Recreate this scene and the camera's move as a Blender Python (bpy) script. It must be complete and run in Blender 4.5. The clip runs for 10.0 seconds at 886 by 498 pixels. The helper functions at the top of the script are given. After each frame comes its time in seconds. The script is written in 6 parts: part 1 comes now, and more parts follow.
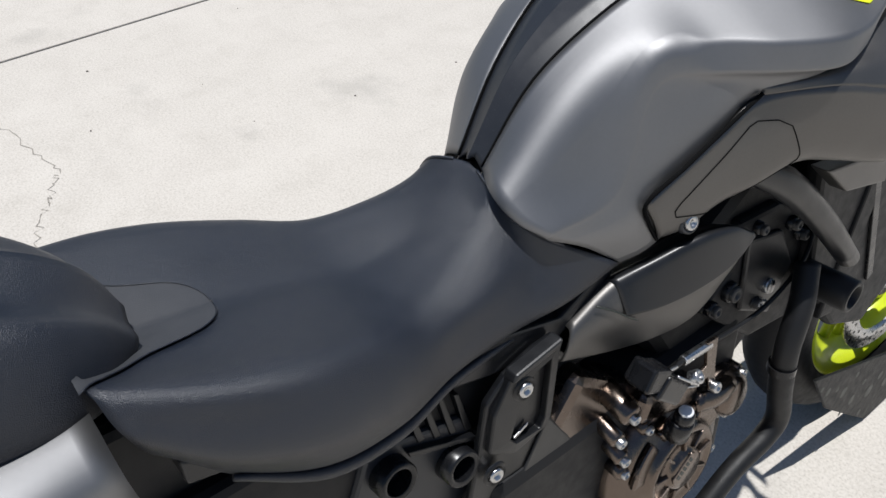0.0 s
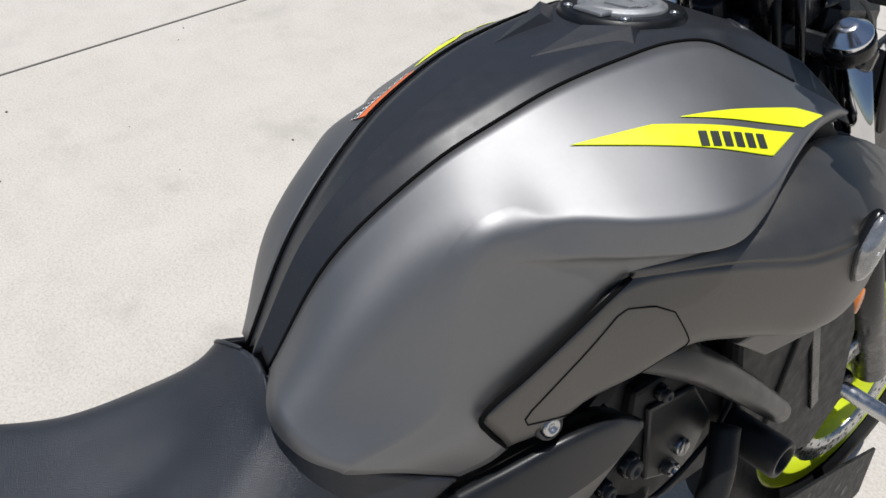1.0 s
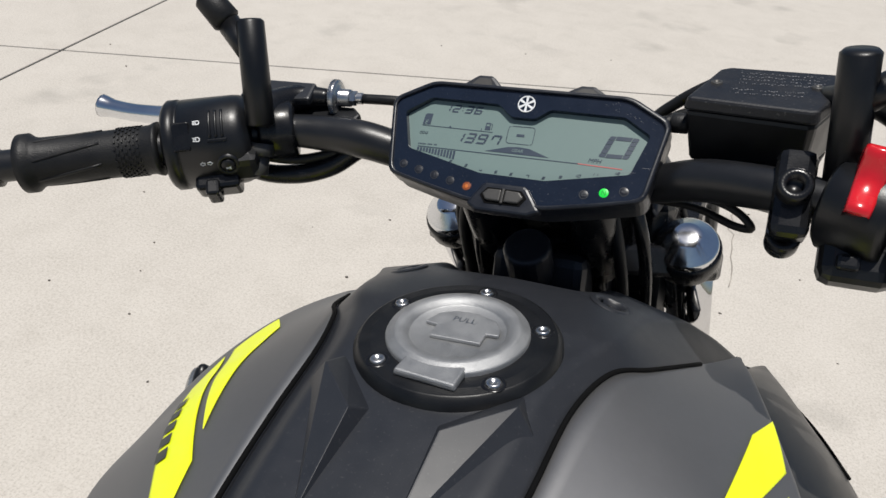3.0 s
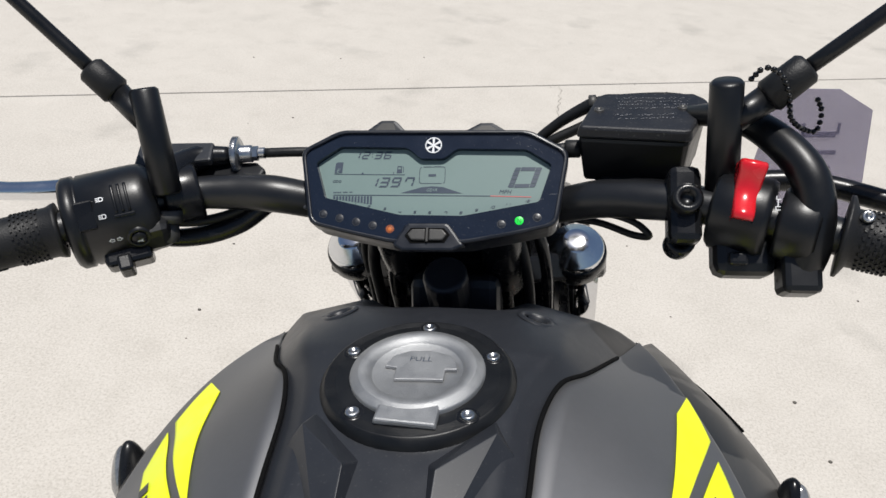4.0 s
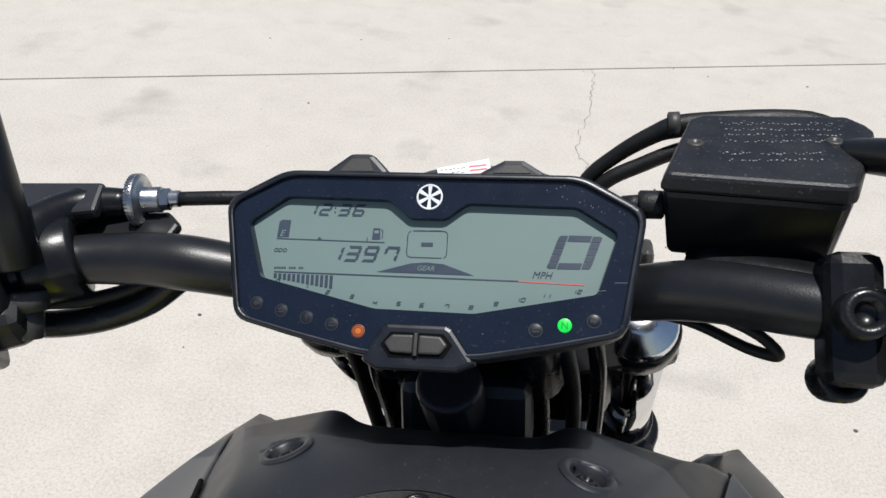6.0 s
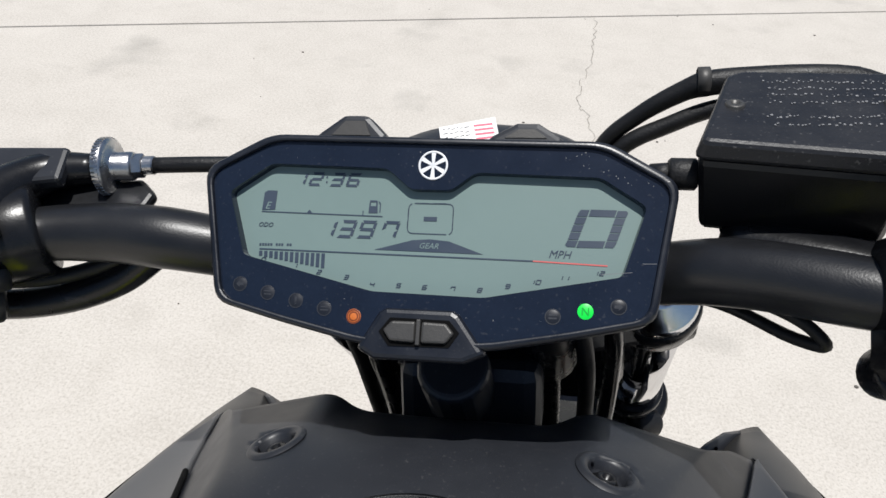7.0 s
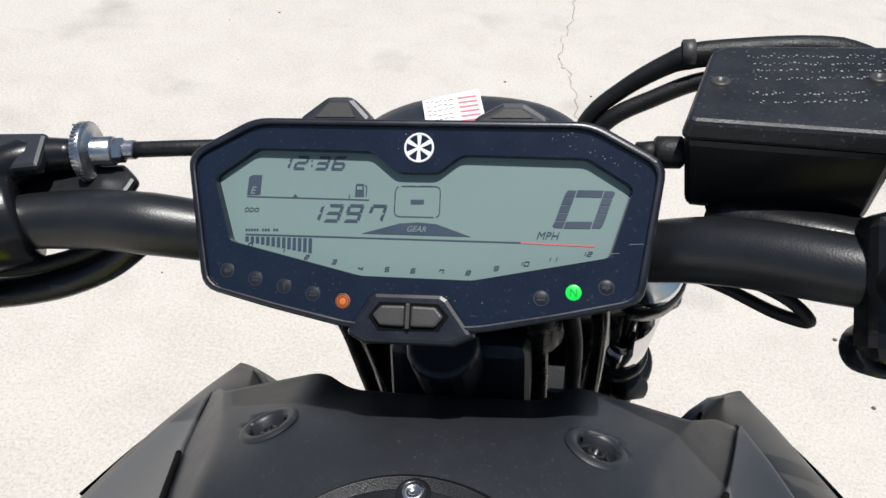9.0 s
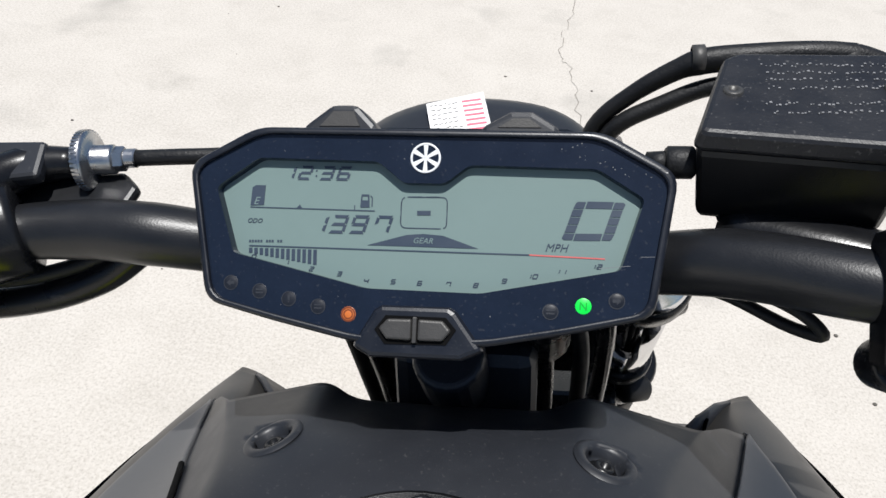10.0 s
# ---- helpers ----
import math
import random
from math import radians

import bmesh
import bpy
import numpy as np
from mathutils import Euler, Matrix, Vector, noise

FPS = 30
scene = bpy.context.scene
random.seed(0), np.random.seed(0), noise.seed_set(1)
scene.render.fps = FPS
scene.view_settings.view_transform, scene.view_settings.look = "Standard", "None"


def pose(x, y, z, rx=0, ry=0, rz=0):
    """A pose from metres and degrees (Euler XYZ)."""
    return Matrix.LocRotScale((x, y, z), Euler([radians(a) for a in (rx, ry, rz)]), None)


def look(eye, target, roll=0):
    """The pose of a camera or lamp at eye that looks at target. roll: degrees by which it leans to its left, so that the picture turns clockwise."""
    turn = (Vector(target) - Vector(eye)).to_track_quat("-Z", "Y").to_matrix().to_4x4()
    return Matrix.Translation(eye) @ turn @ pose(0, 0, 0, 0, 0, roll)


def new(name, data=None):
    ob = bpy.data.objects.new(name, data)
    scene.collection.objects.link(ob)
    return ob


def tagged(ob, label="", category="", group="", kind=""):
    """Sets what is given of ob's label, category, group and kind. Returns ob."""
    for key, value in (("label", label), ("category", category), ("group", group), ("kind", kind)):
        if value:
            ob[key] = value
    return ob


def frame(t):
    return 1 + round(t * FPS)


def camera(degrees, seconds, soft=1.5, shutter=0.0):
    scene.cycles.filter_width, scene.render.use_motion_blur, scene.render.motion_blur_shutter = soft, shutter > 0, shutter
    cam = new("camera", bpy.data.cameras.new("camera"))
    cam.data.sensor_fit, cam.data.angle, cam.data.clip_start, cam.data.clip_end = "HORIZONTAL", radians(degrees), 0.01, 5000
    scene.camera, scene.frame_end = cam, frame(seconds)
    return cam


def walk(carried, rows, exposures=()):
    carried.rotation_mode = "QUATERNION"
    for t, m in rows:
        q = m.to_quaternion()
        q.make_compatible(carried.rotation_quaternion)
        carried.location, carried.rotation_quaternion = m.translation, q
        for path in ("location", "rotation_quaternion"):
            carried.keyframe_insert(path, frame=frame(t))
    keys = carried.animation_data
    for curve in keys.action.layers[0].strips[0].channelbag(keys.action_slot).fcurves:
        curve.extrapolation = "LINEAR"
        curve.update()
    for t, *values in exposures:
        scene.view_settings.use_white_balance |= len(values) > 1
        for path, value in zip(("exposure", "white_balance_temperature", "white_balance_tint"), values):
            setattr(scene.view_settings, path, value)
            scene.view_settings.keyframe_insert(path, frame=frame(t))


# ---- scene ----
# Bike frame: x to the bike's right, y ahead, z up along the upright bike; the whole bike leans on its side stand.
LEAN = 8.22
BIKE = pose(0, 0, 0, 0, -LEAN, 0)
cam = camera(61.0, 10.0)
ROWS = [
    (0, 0.5193, 0.0439, 1.2140, 53.90, -33.98, -3.54),
    (0.5, 0.4686, 0.1983, 1.2414, 54.67, -34.15, -3.44),
    (1, 0.4379, 0.3186, 1.2487, 53.45, -33.77, -3.18),
    (1.5, 0.3930, 0.4514, 1.2511, 52.64, -33.81, -3.17),
    (2, 0.3379, 0.5399, 1.2623, 52.13, -33.93, -3.08),
    (2.5, 0.2203, 0.5696, 1.2768, 38.05, -32.85, -3.17),
    (3, 0.1368, 0.5547, 1.3007, 25.04, -30.97, -4.21),
    (3.2, 0.1171, 0.5517, 1.3113, 20.13, -31.34, -3.93),
    (4.3, 0.0766, 0.5253, 1.3461, 9.42, -32.21, -4.77),
    (4.5, 0.0749, 0.5413, 1.3439, 9.92, -32.17, -4.78),
    (5, 0.0701, 0.6139, 1.3350, 11.15, -31.99, -4.59),
    (5.2, 0.0679, 0.6448, 1.3241, 11.36, -32.15, -4.74),
    (6.3, 0.0611, 0.7309, 1.2849, 12.80, -34.47, -5.33),
    (6.5, 0.0562, 0.7374, 1.2844, 12.55, -35.41, -5.20),
    (7, 0.0527, 0.7519, 1.2780, 12.64, -37.19, -5.30),
    (7.5, 0.0525, 0.7552, 1.2798, 12.28, -38.48, -5.44),
    (8, 0.0517, 0.7565, 1.2846, 11.93, -39.36, -5.55),
    (8.5, 0.0503, 0.7578, 1.2854, 11.53, -39.87, -5.54),
    (9, 0.0507, 0.7574, 1.2850, 11.41, -40.39, -5.67),
    (9.5, 0.0502, 0.7614, 1.2871, 11.43, -40.70, -5.70),
    (10, 0.0469, 0.7652, 1.2875, 11.42, -40.91, -5.72),
]


def eye_pose(x, y, z, yaw, pitch, roll):
    return pose(x, y, z) @ pose(0, 0, 0, 0, 0, yaw) @ pose(0, 0, 0, 90 + pitch, 0, 0) @ pose(0, 0, 0, 0, 0, roll)


EXPOSURES = [(0, 0.06, 6150, 10), (1, -0.03, 6250, 10), (1.5, -0.14, 6350, 10), (2, -0.30, 6450, 10), (2.5, -0.34, 6700, 10), (3.2, -0.04, 6450, 10), (4.5, 0.01, 6400, 10), (6.5, 0.07, 6300, 10), (8, 0.16, 6300, 10), (10, 0.21, 6250, 10)]
walk(cam, [(t, BIKE @ eye_pose(*row)) for t, *row in ROWS], EXPOSURES)
# ---- light ----
SUN_TO = Vector((0.01, -0.06, 0.998)).normalized()
world = bpy.data.worlds.new("sky")
scene.world = world
world.use_nodes = True
sky = world.node_tree.nodes.new("ShaderNodeTexSky")
sky.sky_type, sky.sun_disc = "NISHITA", False
sky.sun_elevation = math.asin(SUN_TO.z)
sky.sun_rotation = math.atan2(SUN_TO.x, SUN_TO.y)
world.node_tree.links.new(sky.outputs[0], world.node_tree.nodes["Background"].inputs[0])
world.node_tree.nodes["Background"].inputs[1].default_value = 0.065
sun = new("sun", bpy.data.lights.new("sun", "SUN"))
sun.data.energy, sun.data.angle, sun.data.color = 4.6, radians(0.55), (1.0, 0.965, 0.91)
sun.matrix_world = look(SUN_TO * 20, (0, 0, 0))


# ---- materials ----
def material(name, colour, rough=0.5, metal=0.0, spread=0.12, scale=40.0, bump=0.0, bump_scale=300.0,
             coat=0.0, rough_spread=0.08, second=None, speck=0.0, speck_scale=900.0, emit=0.0, ior=1.5):
    """A surface whose colour and gloss vary at two scales, with fine relief."""
    m = bpy.data.materials.new(name)
    m.use_nodes = True
    n, l = m.node_tree.nodes, m.node_tree.links
    b = n["Principled BSDF"]
    co = n.new("ShaderNodeTexCoord")
    big, small = n.new("ShaderNodeTexNoise"), n.new("ShaderNodeTexNoise")
    big.inputs["Scale"].default_value, big.inputs["Detail"].default_value = scale, 5
    small.inputs["Scale"].default_value, small.inputs["Detail"].default_value = scale * 9, 3
    for t in (big, small):
        l.new(co.outputs["Object"], t.inputs["Vector"])
    mix = n.new("ShaderNodeMix")
    mix.data_type, mix.inputs[0].default_value = "FLOAT", 0.4
    l.new(big.outputs[0], mix.inputs[2])
    l.new(small.outputs[0], mix.inputs[3])
    ramp = n.new("ShaderNodeValToRGB")
    lo = [c * (1 - spread) for c in colour]
    hi = [min(1, c * (1 + spread)) for c in (second or colour)]
    ramp.color_ramp.elements[0].position, ramp.color_ramp.elements[0].color = 0.3, (*lo, 1)
    ramp.color_ramp.elements[1].position, ramp.color_ramp.elements[1].color = 0.7, (*hi, 1)
    l.new(mix.outputs[0], ramp.inputs[0])
    colour_out = ramp.outputs[0]
    if speck:
        dust = n.new("ShaderNodeTexNoise")
        dust.inputs["Scale"].default_value, dust.inputs["Detail"].default_value = speck_scale, 1
        l.new(co.outputs["Object"], dust.inputs["Vector"])
        cut = n.new("ShaderNodeMapRange")
        cut.inputs[1].default_value, cut.inputs[2].default_value = 0.66, 0.76
        cut.inputs[4].default_value = speck
        l.new(dust.outputs[0], cut.inputs[0])
        over = n.new("ShaderNodeMix")
        over.data_type = "RGBA"
        over.inputs[7].default_value = (0.55, 0.53, 0.5, 1)
        l.new(cut.outputs[0], over.inputs[0])
        l.new(colour_out, over.inputs[6])
        colour_out = over.outputs[2]
    l.new(colour_out, b.inputs["Base Color"])
    gloss = n.new("ShaderNodeMapRange")
    gloss.inputs[3].default_value, gloss.inputs[4].default_value = max(0.02, rough - rough_spread), min(1, rough + rough_spread)
    gloss.inputs[1].default_value, gloss.inputs[2].default_value = 0.3, 0.7
    l.new(big.outputs[0], gloss.inputs[0])
    l.new(gloss.outputs[0], b.inputs["Roughness"])
    b.inputs["Metallic"].default_value, b.inputs["IOR"].default_value = metal, ior
    b.inputs["Coat Weight"].default_value, b.inputs["Coat Roughness"].default_value = coat, 0.15
    if bump:
        grain = n.new("ShaderNodeTexNoise")
        grain.inputs["Scale"].default_value, grain.inputs["Detail"].default_value = bump_scale, 2
        l.new(co.outputs["Object"], grain.inputs["Vector"])
        bp = n.new("ShaderNodeBump")
        bp.inputs["Strength"].default_value, bp.inputs["Distance"].default_value = bump, 0.001
        l.new(grain.outputs[0], bp.inputs["Height"])
        l.new(bp.outputs[0], b.inputs["Normal"])
    if emit:
        b.inputs["Emission Color"].default_value, b.inputs["Emission Strength"].default_value = (*colour, 1), emit
    return m


M_SILVER = material("satin_grey_paint", (0.234, 0.234, 0.238), 0.53, 0.95, 0.03, 25, 0.05, 2500, rough_spread=0.015)
M_BLACK = material("black_plastic", (0.0172, 0.0190, 0.0236), 0.43, 0, 0.06, 90, 0.05, 2200, rough_spread=0.025, speck=0.035, speck_scale=600)
M_VINYL = material("black_vinyl", (0.0054, 0.0083, 0.0160), 0.41, 0, 0.12, 40, 0.66, 1350, rough_spread=0.04, ior=1.68)
M_VINYL_GREY = material("grey_vinyl", (0.036, 0.038, 0.043), 0.60, 0, 0.12, 60, 0.3, 1500)
M_GLOSS = material("black_paint", (0.0075, 0.0078, 0.0090), 0.27, 0, 0.25, 50, 0.05, 900, ior=1.42)
M_DARKGREY = material("dark_grey_plastic", (0.06, 0.058, 0.055), 0.45, 0.3, 0.12, 50, 0.1, 1500)
M_RUBBER = material("rubber", (0.0085, 0.0086, 0.0092), 0.5, 0, 0.25, 70, 0.25, 900, ior=1.4)
M_CHROME = material("bright_metal", (0.75, 0.76, 0.78), 0.16, 1, 0.06, 50)
M_STEEL = material("zinc_steel", (0.52, 0.52, 0.52), 0.30, 1, 0.12, 120, 0.1, 900)
M_CAP = material("cast_aluminium", (0.34, 0.345, 0.35), 0.56, 0.8, 0.06, 90, 0.3, 1500)
M_BRONZE = material("bronze_engine_paint", (0.150, 0.122, 0.104), 0.24, 1.0, 0.18, 40, 0.12, 900)
M_YELLOW = material("yellow_decal", (0.78, 0.86, 0.012), 0.42, 0, 0.02, 60)
M_RIM = material("yellow_paint", (0.62, 0.72, 0.02), 0.35, 0, 0.06, 40, coat=0.3)
M_ORANGE = material("orange_sticker", (0.75, 0.16, 0.04), 0.45, 0, 0.05, 60)
M_INK = material("dark_print", (0.03, 0.035, 0.03), 0.5, 0, 0.1, 80)
M_WHITE = material("white_print", (0.72, 0.73, 0.74), 0.45, 0, 0.04, 80)
M_RED = material("red_plastic", (0.62, 0.012, 0.02), 0.25, 0, 0.06, 60, coat=0.4)
M_LCD = material("lcd_glass", (0.158, 0.220, 0.208), 0.35, 0, 0.02, 20, rough_spread=0.02)
M_SEGMENT = material("lcd_segment", (0.035, 0.05, 0.075), 0.4, 0, 0.05, 60)
M_REDLINE = material("red_line", (0.55, 0.12, 0.11), 0.4, 0, 0.05, 60)
M_FACE = material("gauge_face", (0.0085, 0.0135, 0.026), 0.16, 0, 0.15, 60, rough_spread=0.03, speck=0.03, speck_scale=700)
M_PAPER = material("paper", (0.8, 0.79, 0.77), 0.7, 0, 0.03, 60)
M_PINK = material("red_print", (0.72, 0.16, 0.22), 0.7, 0, 0.05, 60)
M_LENS = material("clear_lens", (0.34, 0.34, 0.34), 0.16, 0.7, 0.45, 70)
M_AMBER = material("amber_lamp", (0.50, 0.13, 0.022), 0.4, 0, 0.1, 400, emit=0.04)
M_AMBER_GLASS = material("amber_reflector", (0.75, 0.20, 0.02), 0.2, 0, 0.15, 300)
# near-black that stands in for the shade inside panel gaps, wells and slits
M_GAP = material("gap_shade_black", (0.0035, 0.0035, 0.0037), 0.9, 0, 0.1, 60, ior=1.2)
M_RING = material("black_anodised_ring", (0.006, 0.0065, 0.0075), 0.42, 0, 0.2, 80, 0.1, 1500, ior=1.42)
M_DEEP = material("dull_black_plastic", (0.0090, 0.0092, 0.0102), 0.55, 0, 0.2, 60, 0.2, 700, ior=1.35)
M_BEZEL = material("bezel_plastic", (0.008, 0.010, 0.0155), 0.36, 0, 0.2, 90, 0.05, 1500, speck=0.03, speck_scale=900)
M_GREEN = material("green_lamp", (0.008, 0.60, 0.05), 0.4, 0, 0.1, 400, emit=0.30)
M_LID = material("dusty_black_plastic", (0.010, 0.0105, 0.013), 0.46, 0, 0.25, 60, 0.15, 900, speck=0.10, speck_scale=650)
M_SHROUD = material("satin_dark_grey", (0.135, 0.130, 0.124), 0.44, 0.85, 0.06, 40, 0.08, 1500, rough_spread=0.03)
M_SATIN = material("satin_black", (0.010, 0.0105, 0.012), 0.36, 0, 0.2, 50, 0.08, 1200, rough_spread=0.05)
M_FORK = material("polished_fork_tube", (0.70, 0.70, 0.71), 0.07, 1, 0.04, 40, rough_spread=0.02)
M_FILM = material("tinted_film", (0.42, 0.40, 0.50), 0.15, 0, 0.05, 40)
M_FILM.node_tree.nodes["Principled BSDF"].inputs["Transmission Weight"].default_value = 0.75
M_FILM.node_tree.nodes["Principled BSDF"].inputs["IOR"].default_value = 1.05
M_SIGN = material("faint_lamp_print", (0.022, 0.025, 0.032), 0.5, 0, 0.1, 90)
M_AMBER_DIM = material("amber_lamp_rim", (0.16, 0.035, 0.01), 0.4, 0, 0.1, 400)
M_GREEN_DIM = material("green_lamp_sign", (0.005, 0.30, 0.03), 0.4, 0, 0.1, 400, emit=0.3)
M_SCUFF = material("pale_dust", (0.16, 0.165, 0.175), 0.7, 0, 0.2, 300)
M_CONTROL = material("control_plastic", (0.0058, 0.0062, 0.0074), 0.36, 0, 0.2, 60, 0.08, 1500, rough_spread=0.06, ior=1.46)
M_LIDPRINT = material("worn_raised_print", (0.20, 0.20, 0.205), 0.6, 0, 0.5, 900)
M_DIM = material("unlit_lamp", (0.010, 0.012, 0.018), 0.4, 0, 0.2, 90)


def ground_material(name, a, b, stain=0.5):
    m = bpy.data.materials.new(name)
    m.use_nodes = True
    n, l = m.node_tree.nodes, m.node_tree.links
    p = n["Principled BSDF"]
    co = n.new("ShaderNodeTexCoord")
    tex = []
    for scale, detail in ((0.6, 5), (6.0, 7), (170.0, 4), (620.0, 2)):
        t = n.new("ShaderNodeTexNoise")
        t.inputs["Scale"].default_value, t.inputs["Detail"].default_value = scale, detail
        l.new(co.outputs["Object"], t.inputs["Vector"])
        tex.append(t)

    def mixed(x, y, f):
        k = n.new("ShaderNodeMix")
        k.data_type, k.inputs[0].default_value = "FLOAT", f
        l.new(x, k.inputs[2])
        l.new(y, k.inputs[3])
        return k.outputs[0]

    v = mixed(mixed(tex[0].outputs[0], tex[1].outputs[0], 0.55), mixed(tex[2].outputs[0], tex[3].outputs[0], 0.4), 0.62)
    ramp = n.new("ShaderNodeValToRGB")
    ramp.color_ramp.elements[0].position, ramp.color_ramp.elements[0].color = 0.40, (*a, 1)
    ramp.color_ramp.elements[1].position, ramp.color_ramp.elements[1].color = 0.59, (*b, 1)
    l.new(v, ramp.inputs[0])
    # sand grains, and pits at two sizes
    last = ramp.outputs[0]
    for scale, detail, lo, hi, top, tone in ((120.0, 6, 0.38, 0.62, 0.66, (0.560, 0.525, 0.475)), (190.0, 5, 0.53, 0.68, 0.50, (0.30, 0.272, 0.230)), (38.0, 4, 0.60, 0.72, 0.20, (0.33, 0.30, 0.26)), (9.0, 8, 0.54, 0.74, 0.22, (0.36, 0.33, 0.285))):
        grain = n.new("ShaderNodeTexNoise")
        grain.inputs["Scale"].default_value, grain.inputs["Detail"].default_value = scale, detail
        l.new(co.outputs["Object"], grain.inputs["Vector"])
        pit = n.new("ShaderNodeMapRange")
        pit.inputs[1].default_value, pit.inputs[2].default_value, pit.inputs[4].default_value = lo, hi, top
        l.new(grain.outputs[0], pit.inputs[0])
        over = n.new("ShaderNodeMix")
        over.data_type = "RGBA"
        over.inputs[7].default_value = (*tone, 1)
        l.new(pit.outputs[0], over.inputs[0])
        l.new(last, over.inputs[6])
        last = over.outputs[2]
    # small dark stains
    st = n.new("ShaderNodeTexNoise")
    st.inputs["Scale"].default_value, st.inputs["Detail"].default_value = 2.6, 7
    l.new(co.outputs["Object"], st.inputs["Vector"])
    cut = n.new("ShaderNodeMapRange")
    cut.inputs[1].default_value, cut.inputs[2].default_value, cut.inputs[4].default_value = 0.59, 0.76, stain
    l.new(st.outputs[0], cut.inputs[0])
    dark = n.new("ShaderNodeMix")
    dark.data_type = "RGBA"
    dark.inputs[7].default_value = (0.25, 0.235, 0.21, 1)
    l.new(cut.outputs[0], dark.inputs[0])
    l.new(last, dark.inputs[6])
    l.new(dark.outputs[2], p.inputs["Base Color"])
    p.inputs["Roughness"].default_value = 0.85
    bp = n.new("ShaderNodeBump")
    bp.inputs["Strength"].default_value, bp.inputs["Distance"].default_value = 0.3, 0.0006
    l.new(tex[2].outputs[0], bp.inputs["Height"])
    l.new(bp.outputs[0], p.inputs["Normal"])
    return m


M_CONCRETE = ground_material("concrete", (0.415, 0.382, 0.336), (0.545, 0.508, 0.454))
M_CRACK = material("crack_dirt", (0.26, 0.24, 0.21), 0.9, 0, 0.2, 20)
M_JOINT = material("joint_dirt", (0.12, 0.11, 0.095), 0.9, 0, 0.2, 20)


# ---- mesh helpers ----
def link(name, bm, mat, parent=None, label="", smooth=True, solid=0.0, bevel=0.0, offset=-1.0):
    me = bpy.data.meshes.new(name)
    bm.normal_update()
    bm.to_mesh(me)
    bm.free()
    if smooth:
        for f in me.polygons:
            f.use_smooth = True
    me.materials.append(mat)
    ob = new(name, me)
    if parent:
        ob.parent = parent
    if label:
        ob["label"] = label
    if solid:
        s = ob.modifiers.new("solid", "SOLIDIFY")
        s.thickness, s.offset = solid, offset
    if bevel:
        v = ob.modifiers.new("bevel", "BEVEL")
        v.width, v.segments, v.limit_method, v.angle_limit = bevel, 2, "ANGLE", radians(35)
        v.harden_normals = False
    return ob


def part(name, bm, mat, parent, label="", **kw):
    return link(name, bm, mat, parent, label, **kw)


def curve_through(points, n=6):
    """A smooth row of points through the given ones, n steps between each two, without overshoot where they lie unevenly."""
    p = np.array(points, float)
    q = np.vstack([2 * p[0] - p[1], p, 2 * p[-1] - p[-2]])
    out = []
    for i in range(1, len(q) - 2):
        a, b, c, d = q[i - 1], q[i], q[i + 1], q[i + 2]
        ta, tb, tc = (max(float(np.linalg.norm(v)), 1e-9) ** 0.5 for v in (b - a, c - b, d - c))
        m0 = ((b - a) / ta - (c - a) / (ta + tb) + (c - b) / tb) * tb
        m1 = ((c - b) / tb - (d - b) / (tb + tc) + (d - c) / tc) * tb
        for k in range(n):
            t = k / n
            out.append((2 * t ** 3 - 3 * t * t + 1) * b + (t ** 3 - 2 * t * t + t) * m0 + (3 * t * t - 2 * t ** 3) * c + (t ** 3 - t * t) * m1)
    out.append(p[-1])
    return np.array(out)


def sheet_bm(grid, flip=False, wrap=False):
    """A sheet of quads over rows of points."""
    bm = bmesh.new()
    v = [[bm.verts.new(p) for p in row] for row in grid]
    cols = len(v[0])
    for i in range(len(v) - 1):
        for j in range(cols if wrap else cols - 1):
            k = (j + 1) % cols
            q = (v[i][j], v[i + 1][j], v[i + 1][k], v[i][k])
            bm.faces.new(q[::-1] if flip else q)
    return bm


def rail_grid(rails, nu=5, nv=5):
    """Points of a skin stretched smoothly over rails that have the same number of points."""
    along = [curve_through(r, nu) for r in rails]
    return np.array([curve_through([a[i] for a in along], nv) for i in range(len(along[0]))])


def facet_grid(rails, radii, nu=6, nf=5, nl=3):
    """A skin of flat bands between rails, its edges rounded over the given reach."""
    along = [curve_through(r, nu) for r in rails]
    out = []
    for i in range(len(along[0])):
        p = [a[i] for a in along]
        row = [p[0]]
        for k in range(1, len(p) - 1):
            back, fore = p[k - 1] - p[k], p[k + 1] - p[k]
            lb, lf = max(np.linalg.norm(back), 1e-6), max(np.linalg.norm(fore), 1e-6)
            reach = radii[k](p[k][1]) if callable(radii[k]) else radii[k]
            s, e = p[k] + back / lb * min(reach, 0.48 * lb), p[k] + fore / lf * min(reach, 0.48 * lf)
            row += [row[-1] + (s - row[-1]) * j / nl for j in range(1, nl)]
            row += [s * (1 - f) ** 2 + p[k] * 2 * f * (1 - f) + e * f * f for f in (j / nf for j in range(nf + 1))]
        row += [row[-1] + (p[-1] - row[-1]) * j / nl for j in range(1, nl + 1)]
        out.append(row)
    return np.array(out)


def mirrored(grid):
    return np.array(grid) * (-1, 1, 1)


